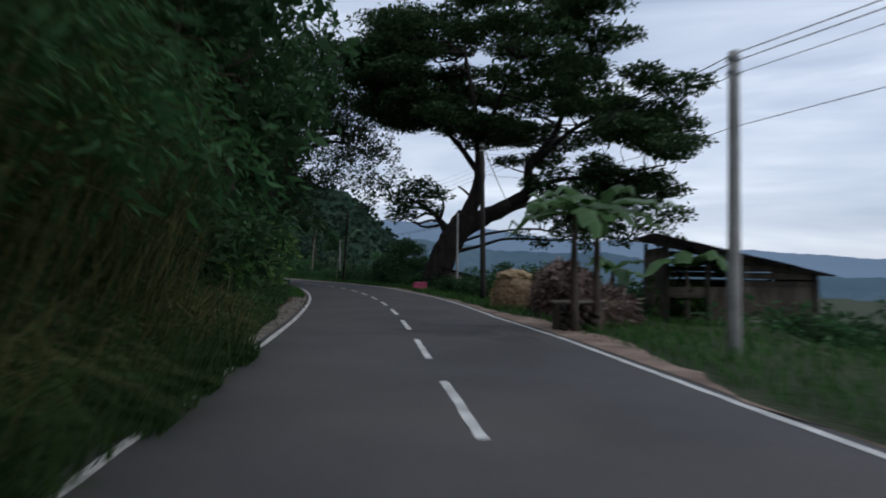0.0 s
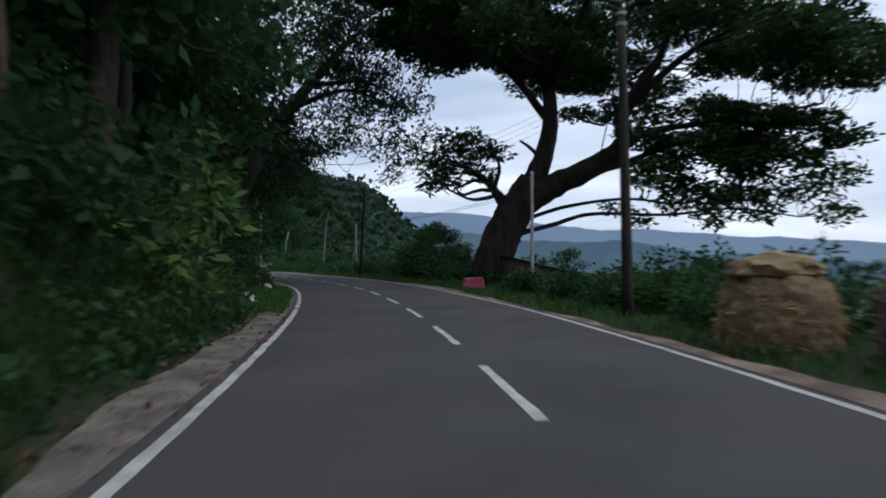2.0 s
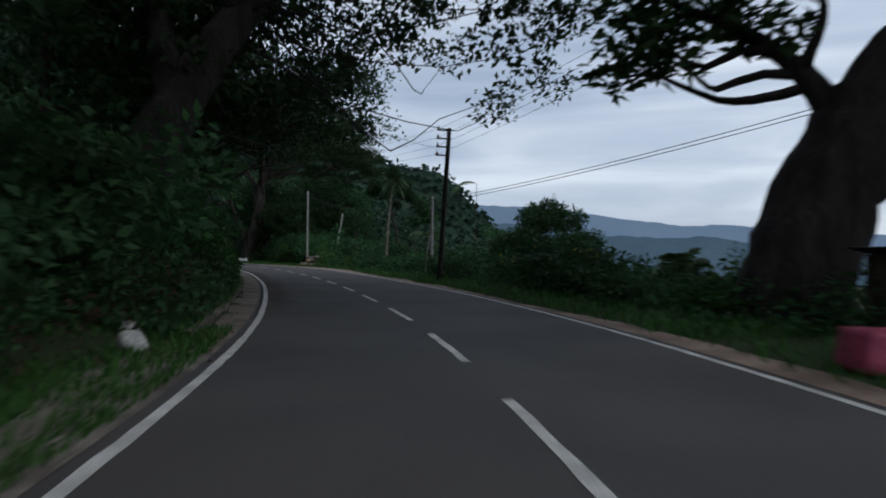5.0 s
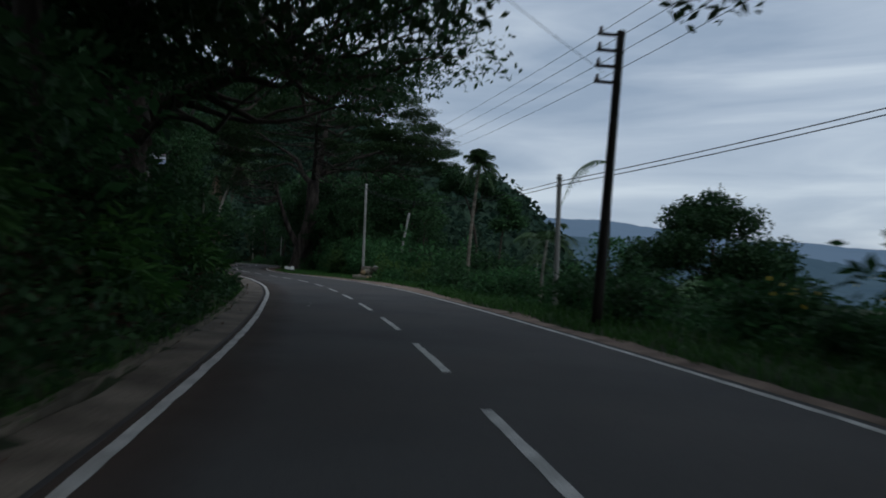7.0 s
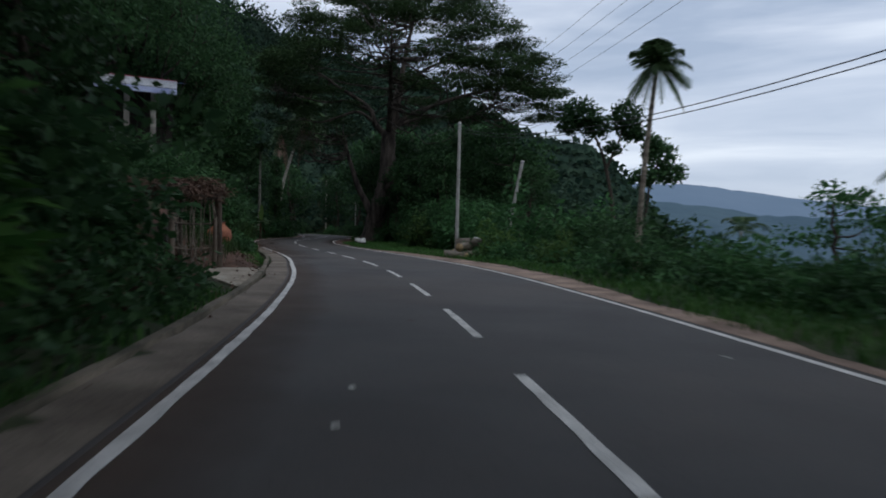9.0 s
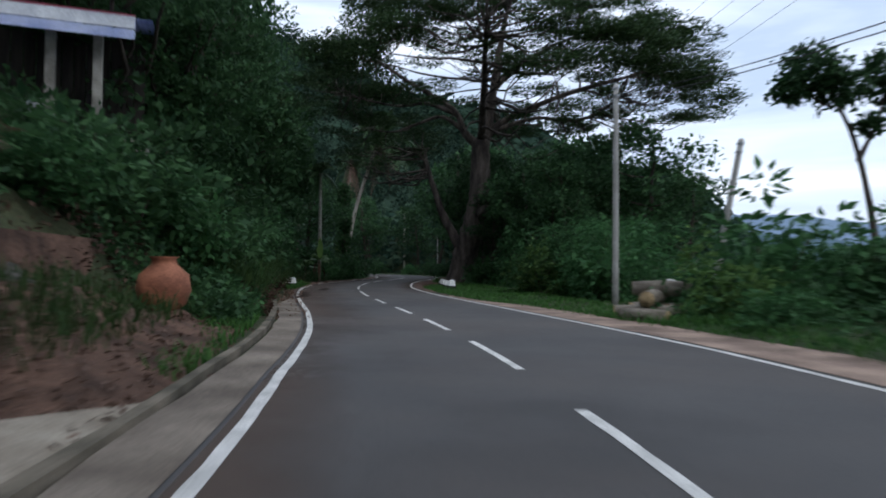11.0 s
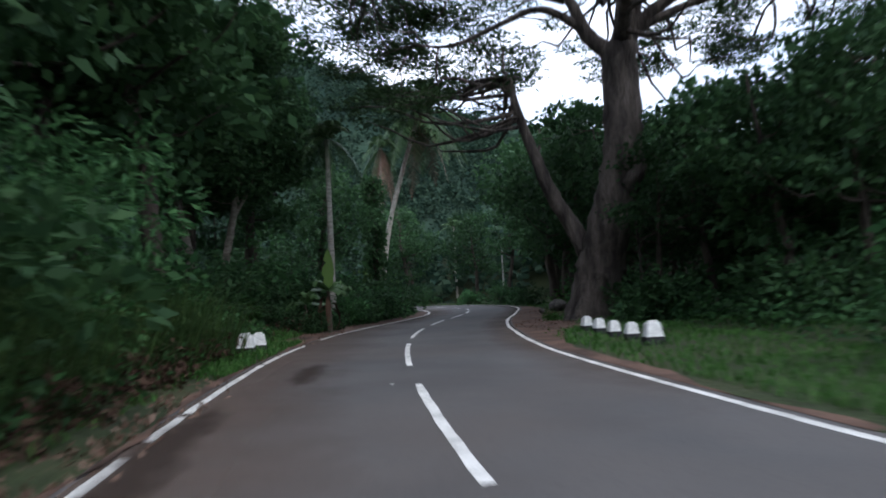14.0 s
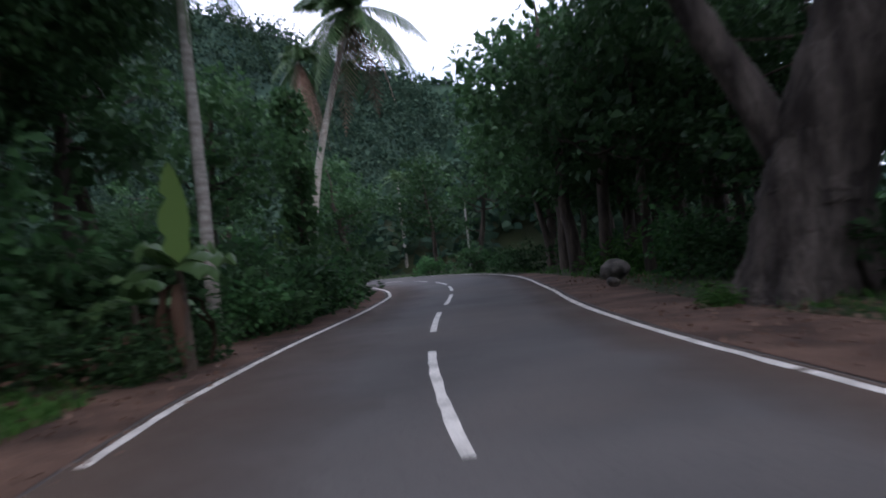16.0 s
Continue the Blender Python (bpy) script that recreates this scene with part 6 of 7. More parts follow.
# ---- banana plants ----
def banana(m, label, seed, height=2.4, leaves=8, reach=2.0):
    rng = np.random.default_rng(seed)
    root = thing("banana_plant", m, label, "banana plant", "banana plants")
    p = bend([(0, 0, -0.2), (0.03, 0.02, height * 0.5), (0.06, 0, height)], 4)
    v, f = tube_arrays([(p, np.linspace(0.12, 0.06, len(p)))], 9, 0.04, rng)
    part("stem", from_arrays("stem", v, f, M_WOOD), None, root)
    for i in range(leaves):
        a = i * 2.4 + rng.uniform(-0.3, 0.3)
        up = rng.uniform(0.35, 1.25) if i or seed != 5 else 1.5
        L = reach * (1.45 if i == 0 and seed == 5 else rng.uniform(0.8, 1.15))
        n = 12
        d = np.array([math.cos(a), math.sin(a), 0])
        sd = np.array([-math.sin(a), math.cos(a), 0])
        V, F = [], []
        for j in range(n + 1):
            u = j / n
            c = np.array([0.06, 0, height]) + d * L * (u * math.cos(up) + 0.12 * u * u) + np.array([0, 0, L * (u * math.sin(up) - (0.1 if i == 0 and seed == 5 else 1.0) * (0.55 + 0.25 * rng.uniform()) * u * u)])
            w = (0.25 if i == 0 and seed == 5 else 0.30) * math.sin(math.pi * min(1, 0.06 + u * 0.96)) ** 0.6 * (0.15 if u < 0.12 else 1)
            w1, w2 = w * (rng.uniform(0.35, 1) if rng.uniform() < 0.25 else 1), w * (rng.uniform(0.35, 1) if rng.uniform() < 0.25 else 1)
            V += [c + sd * w1 + (0, 0, -0.35 * w1), c + (0, 0, 0.02), c - sd * w2 + (0, 0, -0.35 * w2)]
            if j:
                b = 3 * j
                F += [(b - 3, b, b + 1, b - 2), (b - 2, b + 1, b + 2, b - 1)]
        part("leaf", from_arrays("leaf", np.array(V), F, L_YOUNG if i == 0 and seed == 5 else L_BANANA), None, root)
    for i in range(6 if seed in (5, 6) else 0):
        a, z0, n = i * 2.1, height * rng.uniform(0.55, 0.95), 6
        d, sd = np.array([math.cos(a), math.sin(a), 0]), np.array([-math.sin(a), math.cos(a), 0])
        V, F = [], []
        for j in range(n + 1):
            u = j / n
            c = np.array([0.04, 0, z0]) + d * (0.12 + rng.uniform(0.22, 0.42) * math.sin(u * 2.2)) + np.array([0, 0, 0.12 * u - z0 * 0.95 * u * u])
            w = 0.12 * math.sin(math.pi * (0.1 + 0.85 * u)) * rng.uniform(0.6, 1.2)
            V += [c + sd * w, c + d * 0.03, c - sd * w]
            if j:
                b = 3 * j
                F += [(b - 3, b, b + 1, b - 2), (b - 2, b + 1, b + 2, b - 1)]
        part("dry_leaf", from_arrays("dry_leaf", np.array(V), F, L_BRUSH), None, root, "dry brown hanging leaf")
    return root


for (s, o), sd_, h, k, r, lab in (((22.4, 4.9), 1, 3.2, 10, 2.2, "banana plant with broad torn leaves"), ((22.0, 4.2), 2, 3.0, 9, 2.0, "banana plant beside the firewood"),
                                  ((29.5, 8.2), 3, 1.6, 7, 2.0, "young banana plant behind the haystacks"), ((25.2, 8.8), 4, 1.7, 7, 2.1, "banana plant behind the leaf stack"),
                                  ((sta(151.1), -4.1), 5, 1.75, 9, 1.35, "young banana plant with dry hanging leaves at the bend"), ((sta(152.4), -5.6), 6, 1.1, 6, 1.4, "small banana plant at the bend"),
                                  ((88.5, 13.0), 7, 2.2, 8, 2.0, "banana plant on the valley slope"), ((93.0, 14.5), 8, 2.0, 8, 2.0, "banana plant among scrub"),
                                  ((74.5, 15.5), 9, 2.4, 7, 2.4, "banana plant past the rain tree")):
    banana(placed(s, o, 1, sd_ * 61), lab, sd_, h, k, r)


# ---- palms ----
def palm(m, label, height, lean, fronds, length, seed, r0=0.16, hang=0.8, leaflets=22, dead=0, bark=None, broad=0.30, low=-0.25, rise=None):
    rng = np.random.default_rng(seed)
    root = thing("palm_tree", m, label, "palm tree")
    p = bend([(0, 0, -0.3), (lean[0] * 0.25, lean[1] * 0.25, height * 0.4), (lean[0] * 0.65, lean[1] * 0.65, height * 0.75), (lean[0], lean[1], height)], 5)
    v, f = tube_arrays([(p, np.linspace(r0, r0 * 0.6, len(p)) * (1 + 0.06 * (np.arange(len(p)) % 2)))], 9, 0.03, rng)
    part("trunk", from_arrays("trunk", v, f, bark or M_PALMBARK), None, root)
    top = p[-1]
    for i in range(fronds + dead):
        a = i * 2.399 + rng.uniform(-0.2, 0.2)
        up = (rng.uniform(low, 1.35) if i < fronds else -1.0) if rise is None else rise
        L = length * rng.uniform(0.85, 1.1)
        d, sd = np.array([math.cos(a), math.sin(a), 0]), np.array([-math.sin(a), math.cos(a), 0])
        u = np.linspace(0, 1, leaflets)
        c = top + np.outer(L * (u * math.cos(up) * (1 - 0.2 * u)), d) + np.outer(L * (u * math.sin(up) - hang * u * u), UP)
        q = []
        for j in range(1, leaflets):
            t = c[j] - c[j - 1]
            t /= np.linalg.norm(t) + 1e-9
            ll = length * broad * math.sin(math.pi * min(0.98, 0.12 + 0.86 * u[j])) * rng.uniform(0.85, 1.1)
            for k in (-1, 1):
                tip = c[j] + sd * k * ll * 0.8 + t * ll * 0.45 - UP * ll * rng.uniform(0.25, 0.6)
                w = t * 0.035 * length / 3
                q.append([c[j] - w, c[j] + w, (c[j] + tip) / 2 + w * 1.3 + UP * 0.03, tip])
            q.append([c[j - 1] - sd * 0.02, c[j - 1] + sd * 0.02, c[j] + sd * 0.015, c[j] - sd * 0.015])
        part("frond", quad_cloud("frond", np.array(q), L_PALM if i < fronds else L_DEAD), None, root)
    return root


def at_xy(x, y, turn=0):
    g = gpt(x, y)
    return pose(g[0], g[1], g[2], 0, 0, turn)


palm(at_xy(-17.1, 95.6), "slender areca palm standing over the scrub", 8.2, (0.5, 0.5), 24, 1.75, 401, 0.12, 0.45, 34, 0, M_PALEBARK, 0.42, -1.0)
palm(at_xy(-59.95, 128.85), "coconut palm with a straight pale trunk on the bank", 9.3 - gpt(-59.95, 128.85)[2], (0.0, 0.0), 16, 2.7, 402, 0.17, 0.75, 28, 0, None, 0.24, -0.6)
palm(at_xy(-75.2, 152.4), "tall coconut palm with drooping fronds", 18.4 - gpt(-75.2, 152.4)[2], (3.7, 2.7), 40, 6.0, 403, 0.26, 0.5, 36, 4, None, 0.24, -0.75)
palm(at_xy(-74.8, 152.1), "coconut palm with brown dead fronds behind the bend", 14.8 - gpt(-74.8, 152.1)[2], (0.5, 0.3), 18, 3.6, 404, 0.18, 0.85, 28, 9, None, 0.24, -1.0)
palm(at_xy(-83.9, 180.6), "slim young palm beyond the road bend", 10.4, (-0.2, 0.2), 14, 3.0, 411, 0.17, 0.6, 20, 0)
palm(at_xy(-78.2, 183.9), "thin young palm under the far trees", 6.6, (-0.3, 0.2), 10, 2.4, 412, 0.13, 0.6, 18, 0)
palm(at_xy(-8.1, 87.5, -155), "slim palm with one drooping frond behind the pole", 6.6 - gpt(-8.1, 87.5)[2], (0.0, 0.0), 1, 3.4, 409, 0.03, 0.98, 28, 0, M_BARK, 0.24, 0.6, 0.4)
palm(placed(73.5, 14.4), "dark feathery palm in the roadside scrub", 2.8, (0.2, 0.3), 16, 3.2, 410, 0.1, 0.6, 26)
palm(at_xy(-10.6, 81.5), "young palm with arching fronds in the bushes", 2.6, (0.2, 0.2), 9, 2.2, 405, 0.08, 0.7, 20)
palm(at_xy(-1.5, 80.0), "low palm fronds on the valley slope", 2.4, (0.2, 0.1), 9, 2.6, 406, 0.09, 0.7, 20)
palm(at_xy(3.2, 69.5), "low palm with spreading fronds", 2.6, (0.3, 0.2), 9, 2.6, 407, 0.09, 0.6, 20)
palm(at_xy(-13.5, 100.5), "small palm among valley scrub", 3.0, (0.2, 0.1), 9, 2.0, 408, 0.08, 0.7, 18)


# ---- single trees of the valley side and the pale trunks at the bend ----
def stem_tree(name, defs, clumps, per, size, seed, label, leaf=L_DARK, bark=M_BARK, flat=0.3, every=1):
    return big_tree(name, defs, clumps, per, size, seed, label, leaf, bark, flat, 0.5, 0.1, 0.05, 0.14, every)


b = gpt(-20.9, 114.2)
stem_tree("crooked_tree", [([b, b + (0.3, 0, 3.2), (-21.2, 113.8, 5.9), (-22.0, 113.4, 8.1)], 0.2, 0.06), ([(-21.2, 113.9, 5.6), (-20.5, 114.2, 7.3), (-20.2, 114.3, 8.8)], 0.11, 0.04)],
          [((-22.8, 113.1, 9.1), (1.3, 1.3, 1.05)), ((-21.8, 113.4, 8.4), (1.05, 1.05, 0.8)), ((-20.1, 114.3, 9.1), (1.2, 1.2, 1.0)), ((-19.6, 114.6, 8.1), (0.9, 0.9, 0.6)), ((-20.8, 114, 7.0), (0.6, 0.6, 0.45)), ((-23.5, 112.9, 8.4), (0.8, 0.8, 0.6))],
          1700, 0.31, 411, "crooked open tree with two leafy heads")
b = gpt(-18.6, 115.0)
stem_tree("crooked_tree", [([b, b + (-0.2, 0, 2.5), (-18.5, 115.1, 4.7), (-18.0, 115.4, 6.2)], 0.16, 0.05)],
          [((-18.0, 115.4, 6.7), (1.15, 1.15, 0.9)), ((-18.8, 114.9, 5.2), (1.05, 1.05, 0.6)), ((-17.3, 115.6, 5.5), (1.05, 1.05, 0.7)), ((-18.3, 115.2, 7.4), (0.8, 0.8, 0.6))], 1700, 0.31, 412, "small crooked tree on the valley side")
b = gpt(-2.9, 92.2)
stem_tree("round_tree", [([b, b + (0, 0, 1.5), (-2.9, 92.2, 2.6)], 0.25, 0.1)],
          [((-3 + 3.0 * math.cos(t) * q, 92.2 + 3.0 * math.sin(t) * q, z), (1.5, 1.5, 1.1)) for t, q, z in ((0, 1, 2.4), (1, 1, 2.0), (2.1, 1, 2.6), (3.1, 1, 2.2), (4.2, 1, 2.6), (5.2, 1, 2.1), (0.5, 0.5, 4.2), (2.5, 0.5, 4.4), (4.4, 0.5, 4.0), (0, 0, 4.8), (3, 1.2, 1.0), (0, 1.2, 0.8), (1.5, 0.9, 0.6), (4.8, 1.0, 0.8))],
          2400, 0.24, 413, "dense dark round tree below the road")
for i, (x, y, dx, dy, h) in enumerate(((-63.9, 125.3, 0.8, 0.9, 8.5), (-64.7, 124.6, -0.9, -0.7, 9.0))):
    b = gpt(x, y, 0.3)
    cl = [((-63.6 + rng.uniform(-3.6, 2.4), 126.0 + rng.uniform(-4.2, 3.4), rng.uniform(6.9, 16.0)), (1.6, 1.6, 1.1)) for _ in range(52)]
    stem_tree("pale_trunk_tree", [([b, b + (dx * 0.2, dy * 0.2, h * 0.3), b + (dx * 0.6, dy * 0.6, h * 0.6), b + (dx, dy, h)], 0.27, 0.12), ([b + (dx * 0.6, dy * 0.6, h * 0.6), b + (dx * 1.6, dy * 1.6, h * 0.85), b + (dx * 1.9, dy * 2, h)], 0.14, 0.06)], cl, 620, 0.28, 420 + i, "tree with a pale slanting trunk on the bank", L_DARK, M_PALEBARK, 0.3, 4)
# the trunk wrapped in creeper
b = gpt(-69.0, 144.0)
root = thing("creeper_trunk", Matrix.Translation(b), "dead trunk wrapped in dark creeper leaves", "tree")
v, f = tube_arrays([(bend([(0, 0, -0.3), (0.1, 0, 4.6), (-0.1, 0.2, 10.2)], 4), np.linspace(0.3, 0.16, 9))], 8, 0.05, rng)
part("trunk", from_arrays("trunk", v, f, M_BARK), None, root)
rng = np.random.default_rng(431)
n = 3400
a, z = rng.uniform(0, 2 * np.pi, n), rng.uniform(0.3, 10.2, n)
p = np.stack([np.cos(a) * rng.uniform(0.3, 0.95, n) * (1 + 0.25 * np.sin(z * 2.3)), np.sin(a) * rng.uniform(0.3, 0.95, n), z], 1)
g = part("creeper", quad_cloud("creeper", leaf_quads(p, 0.32, rng, 0.1, 0.6, 0.7), L_DARK), None, root)

# ---- hut by the rain tree, with a pink cover on the verge ----
root = thing("roadside_hut", pose(5.5, 51.4, 0.3, 0, 0, 10) @ Matrix.Diagonal((0.74, 0.9, 0.8, 1)), "small dark roadside hut of old planks", "hut")
for i in range(11):
    for y in (-1.2, 1.2):
        bm = bmesh.new()
        x = -1.9 + 0.35 * i
        box(bm, x, x + 0.31, y - 0.015, y + 0.015, -1.6, 1.55 - 0.9 * (x + 1.9) / 3.9, bevel=0.004)
        part("plank", bm, M_WOOD, root)
for x, h in ((-1.9, 1.55), (1.95, 0.7)):
    for j in range(7):
        bm = bmesh.new()
        box(bm, x - 0.015, x + 0.015, -1.18 + 0.34 * j, -0.88 + 0.34 * j, -1.6, h)
        part("plank", bm, M_WOOD, root)
bm = bmesh.new()
box(bm, -1.0, -0.2, -1.26, -1.22, 0.25, 0.9)
part("faded_board", bm, M_PALEBARK, root, "pale faded board")
for i in range(4):
    bm = bmesh.new()
    box(bm, -2.25 + 1.15 * i, -1.05 + 1.15 * i, -1.55, 1.55, 0, 0.02, pose(0, 0, 1.2 + 0.006 * (i % 2), 0, 13, 0))
    part("roof_sheet", bm, M_RUST, root)
root = thing("covered_goods", pose(2.5, 47.9, gpt(2.5, 47.9)[2], 0, 0, 12), "pink tarpaulin draped over a low stall", "tarpaulin")
bm = bmesh.new()
bmesh.ops.create_cube(bm, size=1.0, matrix=Matrix.Translation((0, 0, 0.33)) @ Matrix.Diagonal((1.15, 0.75, 0.55, 1)))
bmesh.ops.subdivide_edges(bm, edges=bm.edges[:], cuts=7, use_grid_fill=True)
for v in bm.verts:
    k = noise.noise(v.co * 2.6)
    t = max(0.0, v.co.z / 0.66)
    v.co.x *= 1.0 - 0.22 * t + 0.08 * k
    v.co.y *= 1.0 - 0.18 * t + 0.08 * k
    v.co.z += 0.06 * k * t - 0.05 * abs(v.co.x) * t
for f_ in bm.faces:
    f_.smooth = True
part("cover", bm, M_PINK, root)

# ---- hut on the terrace over the road, stick shelter, slab and pot ----
hz = 5.2
root = thing("terrace_hut", pose(-43.1, 96.05, hz, 0, 0, 50), "small block hut with a blue tin verandah roof", "hut")
for x, y in ((-0.45, -1.4), (0.8, -1.4)):
    bm = bmesh.new()
    box(bm, x - 0.13, x + 0.13, y - 0.13, y + 0.13, -0.6, 3.35, bevel=0.015)
    part("pillar", bm, M_WALLP, root, "stained plaster pillar")
# dark boards put in for the shade inside the hut
for j in range(12):
    bm = bmesh.new()
    box(bm, -2.3 + 0.36 * j, -1.97 + 0.36 * j, 0.95, 0.98, -0.6, 3.6, bevel=0.004)
    part("plank", bm, M_TARPOLE, root, "dark rear board standing in for the shaded interior")
bm = bmesh.new()
box(bm, -2.6, 2.2, -1.7, 1.2, -3.2, -0.05)
part("plinth", bm, M_WALLP, root)
for i in range(5):
    bm = bmesh.new()
    n = 12
    x0 = -2.1 + 0.88 * i
    for j in range(n + 1):
        x = x0 + 0.9 * j / n
        for y, z in ((-2.15, 3.42), (1.3, 4.05)):
            bm.verts.new((x, y, z + 0.018 * (j % 2)))
    bm.verts.ensure_lookup_table()
    for j in range(n):
        bm.faces.new((bm.verts[2 * j], bm.verts[2 * j + 2], bm.verts[2 * j + 3], bm.verts[2 * j + 1]))
    bmesh.ops.solidify(bm, geom=bm.faces[:], thickness=0.006)
    part("roof_sheet", bm, M_TIN, root, "blue corrugated roof sheet")
bm = bmesh.new()
box(bm, -2.12, 1.85, -2.19, -2.16, 3.1, 3.5)
fascia = part("fascia", bm, M_TINPALE, root, "pale blue and white fascia strip")
bm = bmesh.new()
box(bm, -1.95, 1.85, -2.23, -2.2, 2.78, 3.06)
part("lower_board", bm, M_TIN, fascia, "faded blue board")
bm = bmesh.new()
box(bm, -2.12, 1.85, -2.21, -2.195, 3.47, 3.51)
part("stripe", bm, M_PINK, fascia, "thin red edge")
root = thing("water_tank", pose(-43.3, 95.1, hz - 0.05, 0, 0, 20), "grey metal drum standing on the terrace", "drum")
v, f = tube_arrays([(np.array([(0, 0, 0), (0, 0, 0.05), (0, 0, 0.55), (0, 0, 1.05), (0, 0, 1.1)]), np.array([0.38, 0.4, 0.4, 0.4, 0.38]))], 20)
part("body", from_arrays("body", v, f, M_STEEL), None, root)
part("lid", from_arrays("lid", *tube_arrays([(np.array([(0, 0, 1.1), (0, 0, 1.14)]), np.array([0.41, 0.40]))], 20), M_STEEL), None, root)
# terrace face of rubble stones
rng = np.random.default_rng(441)
root = thing("rubble_wall", Matrix.Translation(spot(106.5, -7.2, 0)), "tumbled rubble terrace wall of grey stones", "wall")
o0 = spot(106.5, -7.2, 0)
stones = []
for k in range(3):
    bm = bmesh.new()
    bmesh.ops.create_icosphere(bm, subdivisions=2, radius=1.0)
    for v in bm.verts:
        v.co *= 1 + 0.28 * noise.noise(v.co * 1.4 + Vector((k * 5, 0, 0)))
    me = bpy.data.meshes.new("stone")
    bm.to_mesh(me)
    bm.free()
    me.materials.append(M_STONE)
    stones.append(me)
for i in range(46):
    s, z = rng.uniform(101.5, 106.5), rng.uniform(0.05, 1.5)
    p = spot(s, -6.9 - 0.35 * z + rng.uniform(-0.15, 0.15), z) - o0
    ob = part("stone", stones[i % 3], None, root)
    k = rng.uniform(0.12, 0.26)
    ob.matrix_basis = pose(p[0], p[1], p[2], *rng.uniform(0, 360, 3)) @ Matrix.Diagonal((k, k * 0.8, k * 0.7, 1))
v, f = ribbon(99.5, 113, -7.1, -7.5, -0.1, 0.6, 3, 0.1, 9, 1.9)
part("earth_face", from_arrays("earth_face", v - o0, f, M_EARTH), None, root, "red earth behind the stones")
v, f = ribbon(sta(102.8), sta(113.0), -4.35, -7.0, 0.0, 0.3, 10, 0.15, 10, 1.15)
ss = np.tile(np.linspace(0, 1, len(v) // 11), 11)
v[:, 2] = v[:, 2] * smooth01(ss * 4) * smooth01((1 - ss) * 3) ** 0.7 - 0.03
v[:, 2] += 0.06 * wobble(v[:, 0], v[:, 1], 2.4) * np.clip(v[:, 2], 0, 0.6)
part("earth_slope", from_arrays("earth_slope", v - o0, f, M_EARTH), None, root, "bare brown earth sloping to the drain")
q = [leaf_quads(v[rng.integers(0, len(v), 2200)] + rng.normal(0, 1, (2200, 3)) * (0.2, 0.2, 0.02), 0.11, rng, 0.8, 0, 0.5)]
tagged(part("dry_litter", quad_cloud("dry_litter", np.concatenate(q) - o0, L_DEAD), None, root, "dry leaves lying on the earth"), kind="stuff")
w = v[(v[:, 2] > 0.35)]
q = [blade_quads(w[rng.integers(0, len(w), 900)] + rng.normal(0, 1, (900, 3)) * (0.25, 0.25, 0.03), 0.4, 0.016, rng.normal(0, 0.4, (900, 3)), rng)]
tagged(part("weeds", quad_cloud("weeds", np.concatenate(q) - o0, L_TALL), None, root, "tufts of dark green weeds"), kind="stuff")
o0 = np.array([-28.5, 84.7, 0.0])
root = thing("stick_shelter", Matrix.Translation(o0), "rough shelter of upright sticks under a dry brush roof", "shelter")
ALONG, IN = np.array([-0.12, 0.99, 0.0]), np.array([-0.99, -0.12, 0.0])
for u, w, h, r in ((-1.15, 0.0, 2.5, 0.085), (1.1, 0.0, 2.55, 0.12), (1.3, 0.25, 2.4, 0.10), (0.55, -0.2, 1.75, 0.07), (-1.1, 1.4, 2.5, 0.07), (1.1, 1.4, 2.5, 0.07)):
    p = ALONG * u + IN * w
    v, f = tube_arrays([(bend([p - UP * 0.3, p + UP * h * 0.5 + rng.normal(0, 0.035, 3), p + UP * h + rng.normal(0, 0.05, 3)], 3), np.linspace(r, r * 0.8, 7))], 8, 0.06, rng)
    part("post", from_arrays("post", v, f, M_WOOD), None, root)
for i in range(13):
    p = ALONG * (-1.0 + 0.165 * i + rng.uniform(-0.05, 0.05)) + IN * rng.uniform(-0.05, 0.1)
    z0 = rng.uniform(0.2, 0.9)
    v, f = tube_arrays([(bend([p + UP * z0, p + UP * 1.5 + rng.normal(0, 0.03, 3), p + UP * rng.uniform(2.0, 2.35) + rng.normal(0, 0.05, 3)], 3), np.full(7, rng.uniform(0.012, 0.022)))], 5)
    part("stick", from_arrays("stick", v, f, M_PALEBARK), None, root)
for z in (0.75, 1.45, 2.3):
    a, b = ALONG * -1.3 + UP * (z + rng.uniform(-0.1, 0.1)), ALONG * 1.35 + UP * (z + rng.uniform(-0.1, 0.1))
    v, f = tube_arrays([(bend([a, (a + b) / 2 + rng.normal(0, 0.05, 3), b], 4), np.full(9, 0.028))], 5)
    part("rail", from_arrays("rail", v, f, M_WOOD), None, root)
for i in range(9):
    a = ALONG * rng.uniform(-0.9, 1.0) + UP * rng.uniform(0.5, 1.3)
    b = a + ALONG * rng.uniform(-0.6, 0.6) - IN * 0.15 - UP * rng.uniform(0.3, 0.7)
    v, f = tube_arrays([(bend([a, (a + b) / 2 + rng.normal(0, 0.09, 3), b], 4), np.full(9, 0.018))], 5)
    part("dead_branch", from_arrays("dead_branch", v, f, M_PALEBARK), None, root, "pale dead branch")
p = o0 * 0 + ALONG * rng.uniform(-1.3, 1.4, (2600, 1)) + IN * rng.uniform(-0.3, 1.6, (2600, 1))
p[:, 2] = 2.35 + rng.uniform(0, 0.34, 2600) * (1 + 0.5 * np.sin(p[:, 1] * 3)) - rng.uniform(0, 0.3, 2600) * (rng.uniform(0, 1, 2600) < 0.25)
tagged(part("brush_roof", quad_cloud("brush_roof", leaf_quads(p, 0.24, rng, 0.5, 0.35, 0.2), L_DEAD), None, root, "dry brown brush and palm litter roof"), kind="stuff")
bm = bmesh.new()
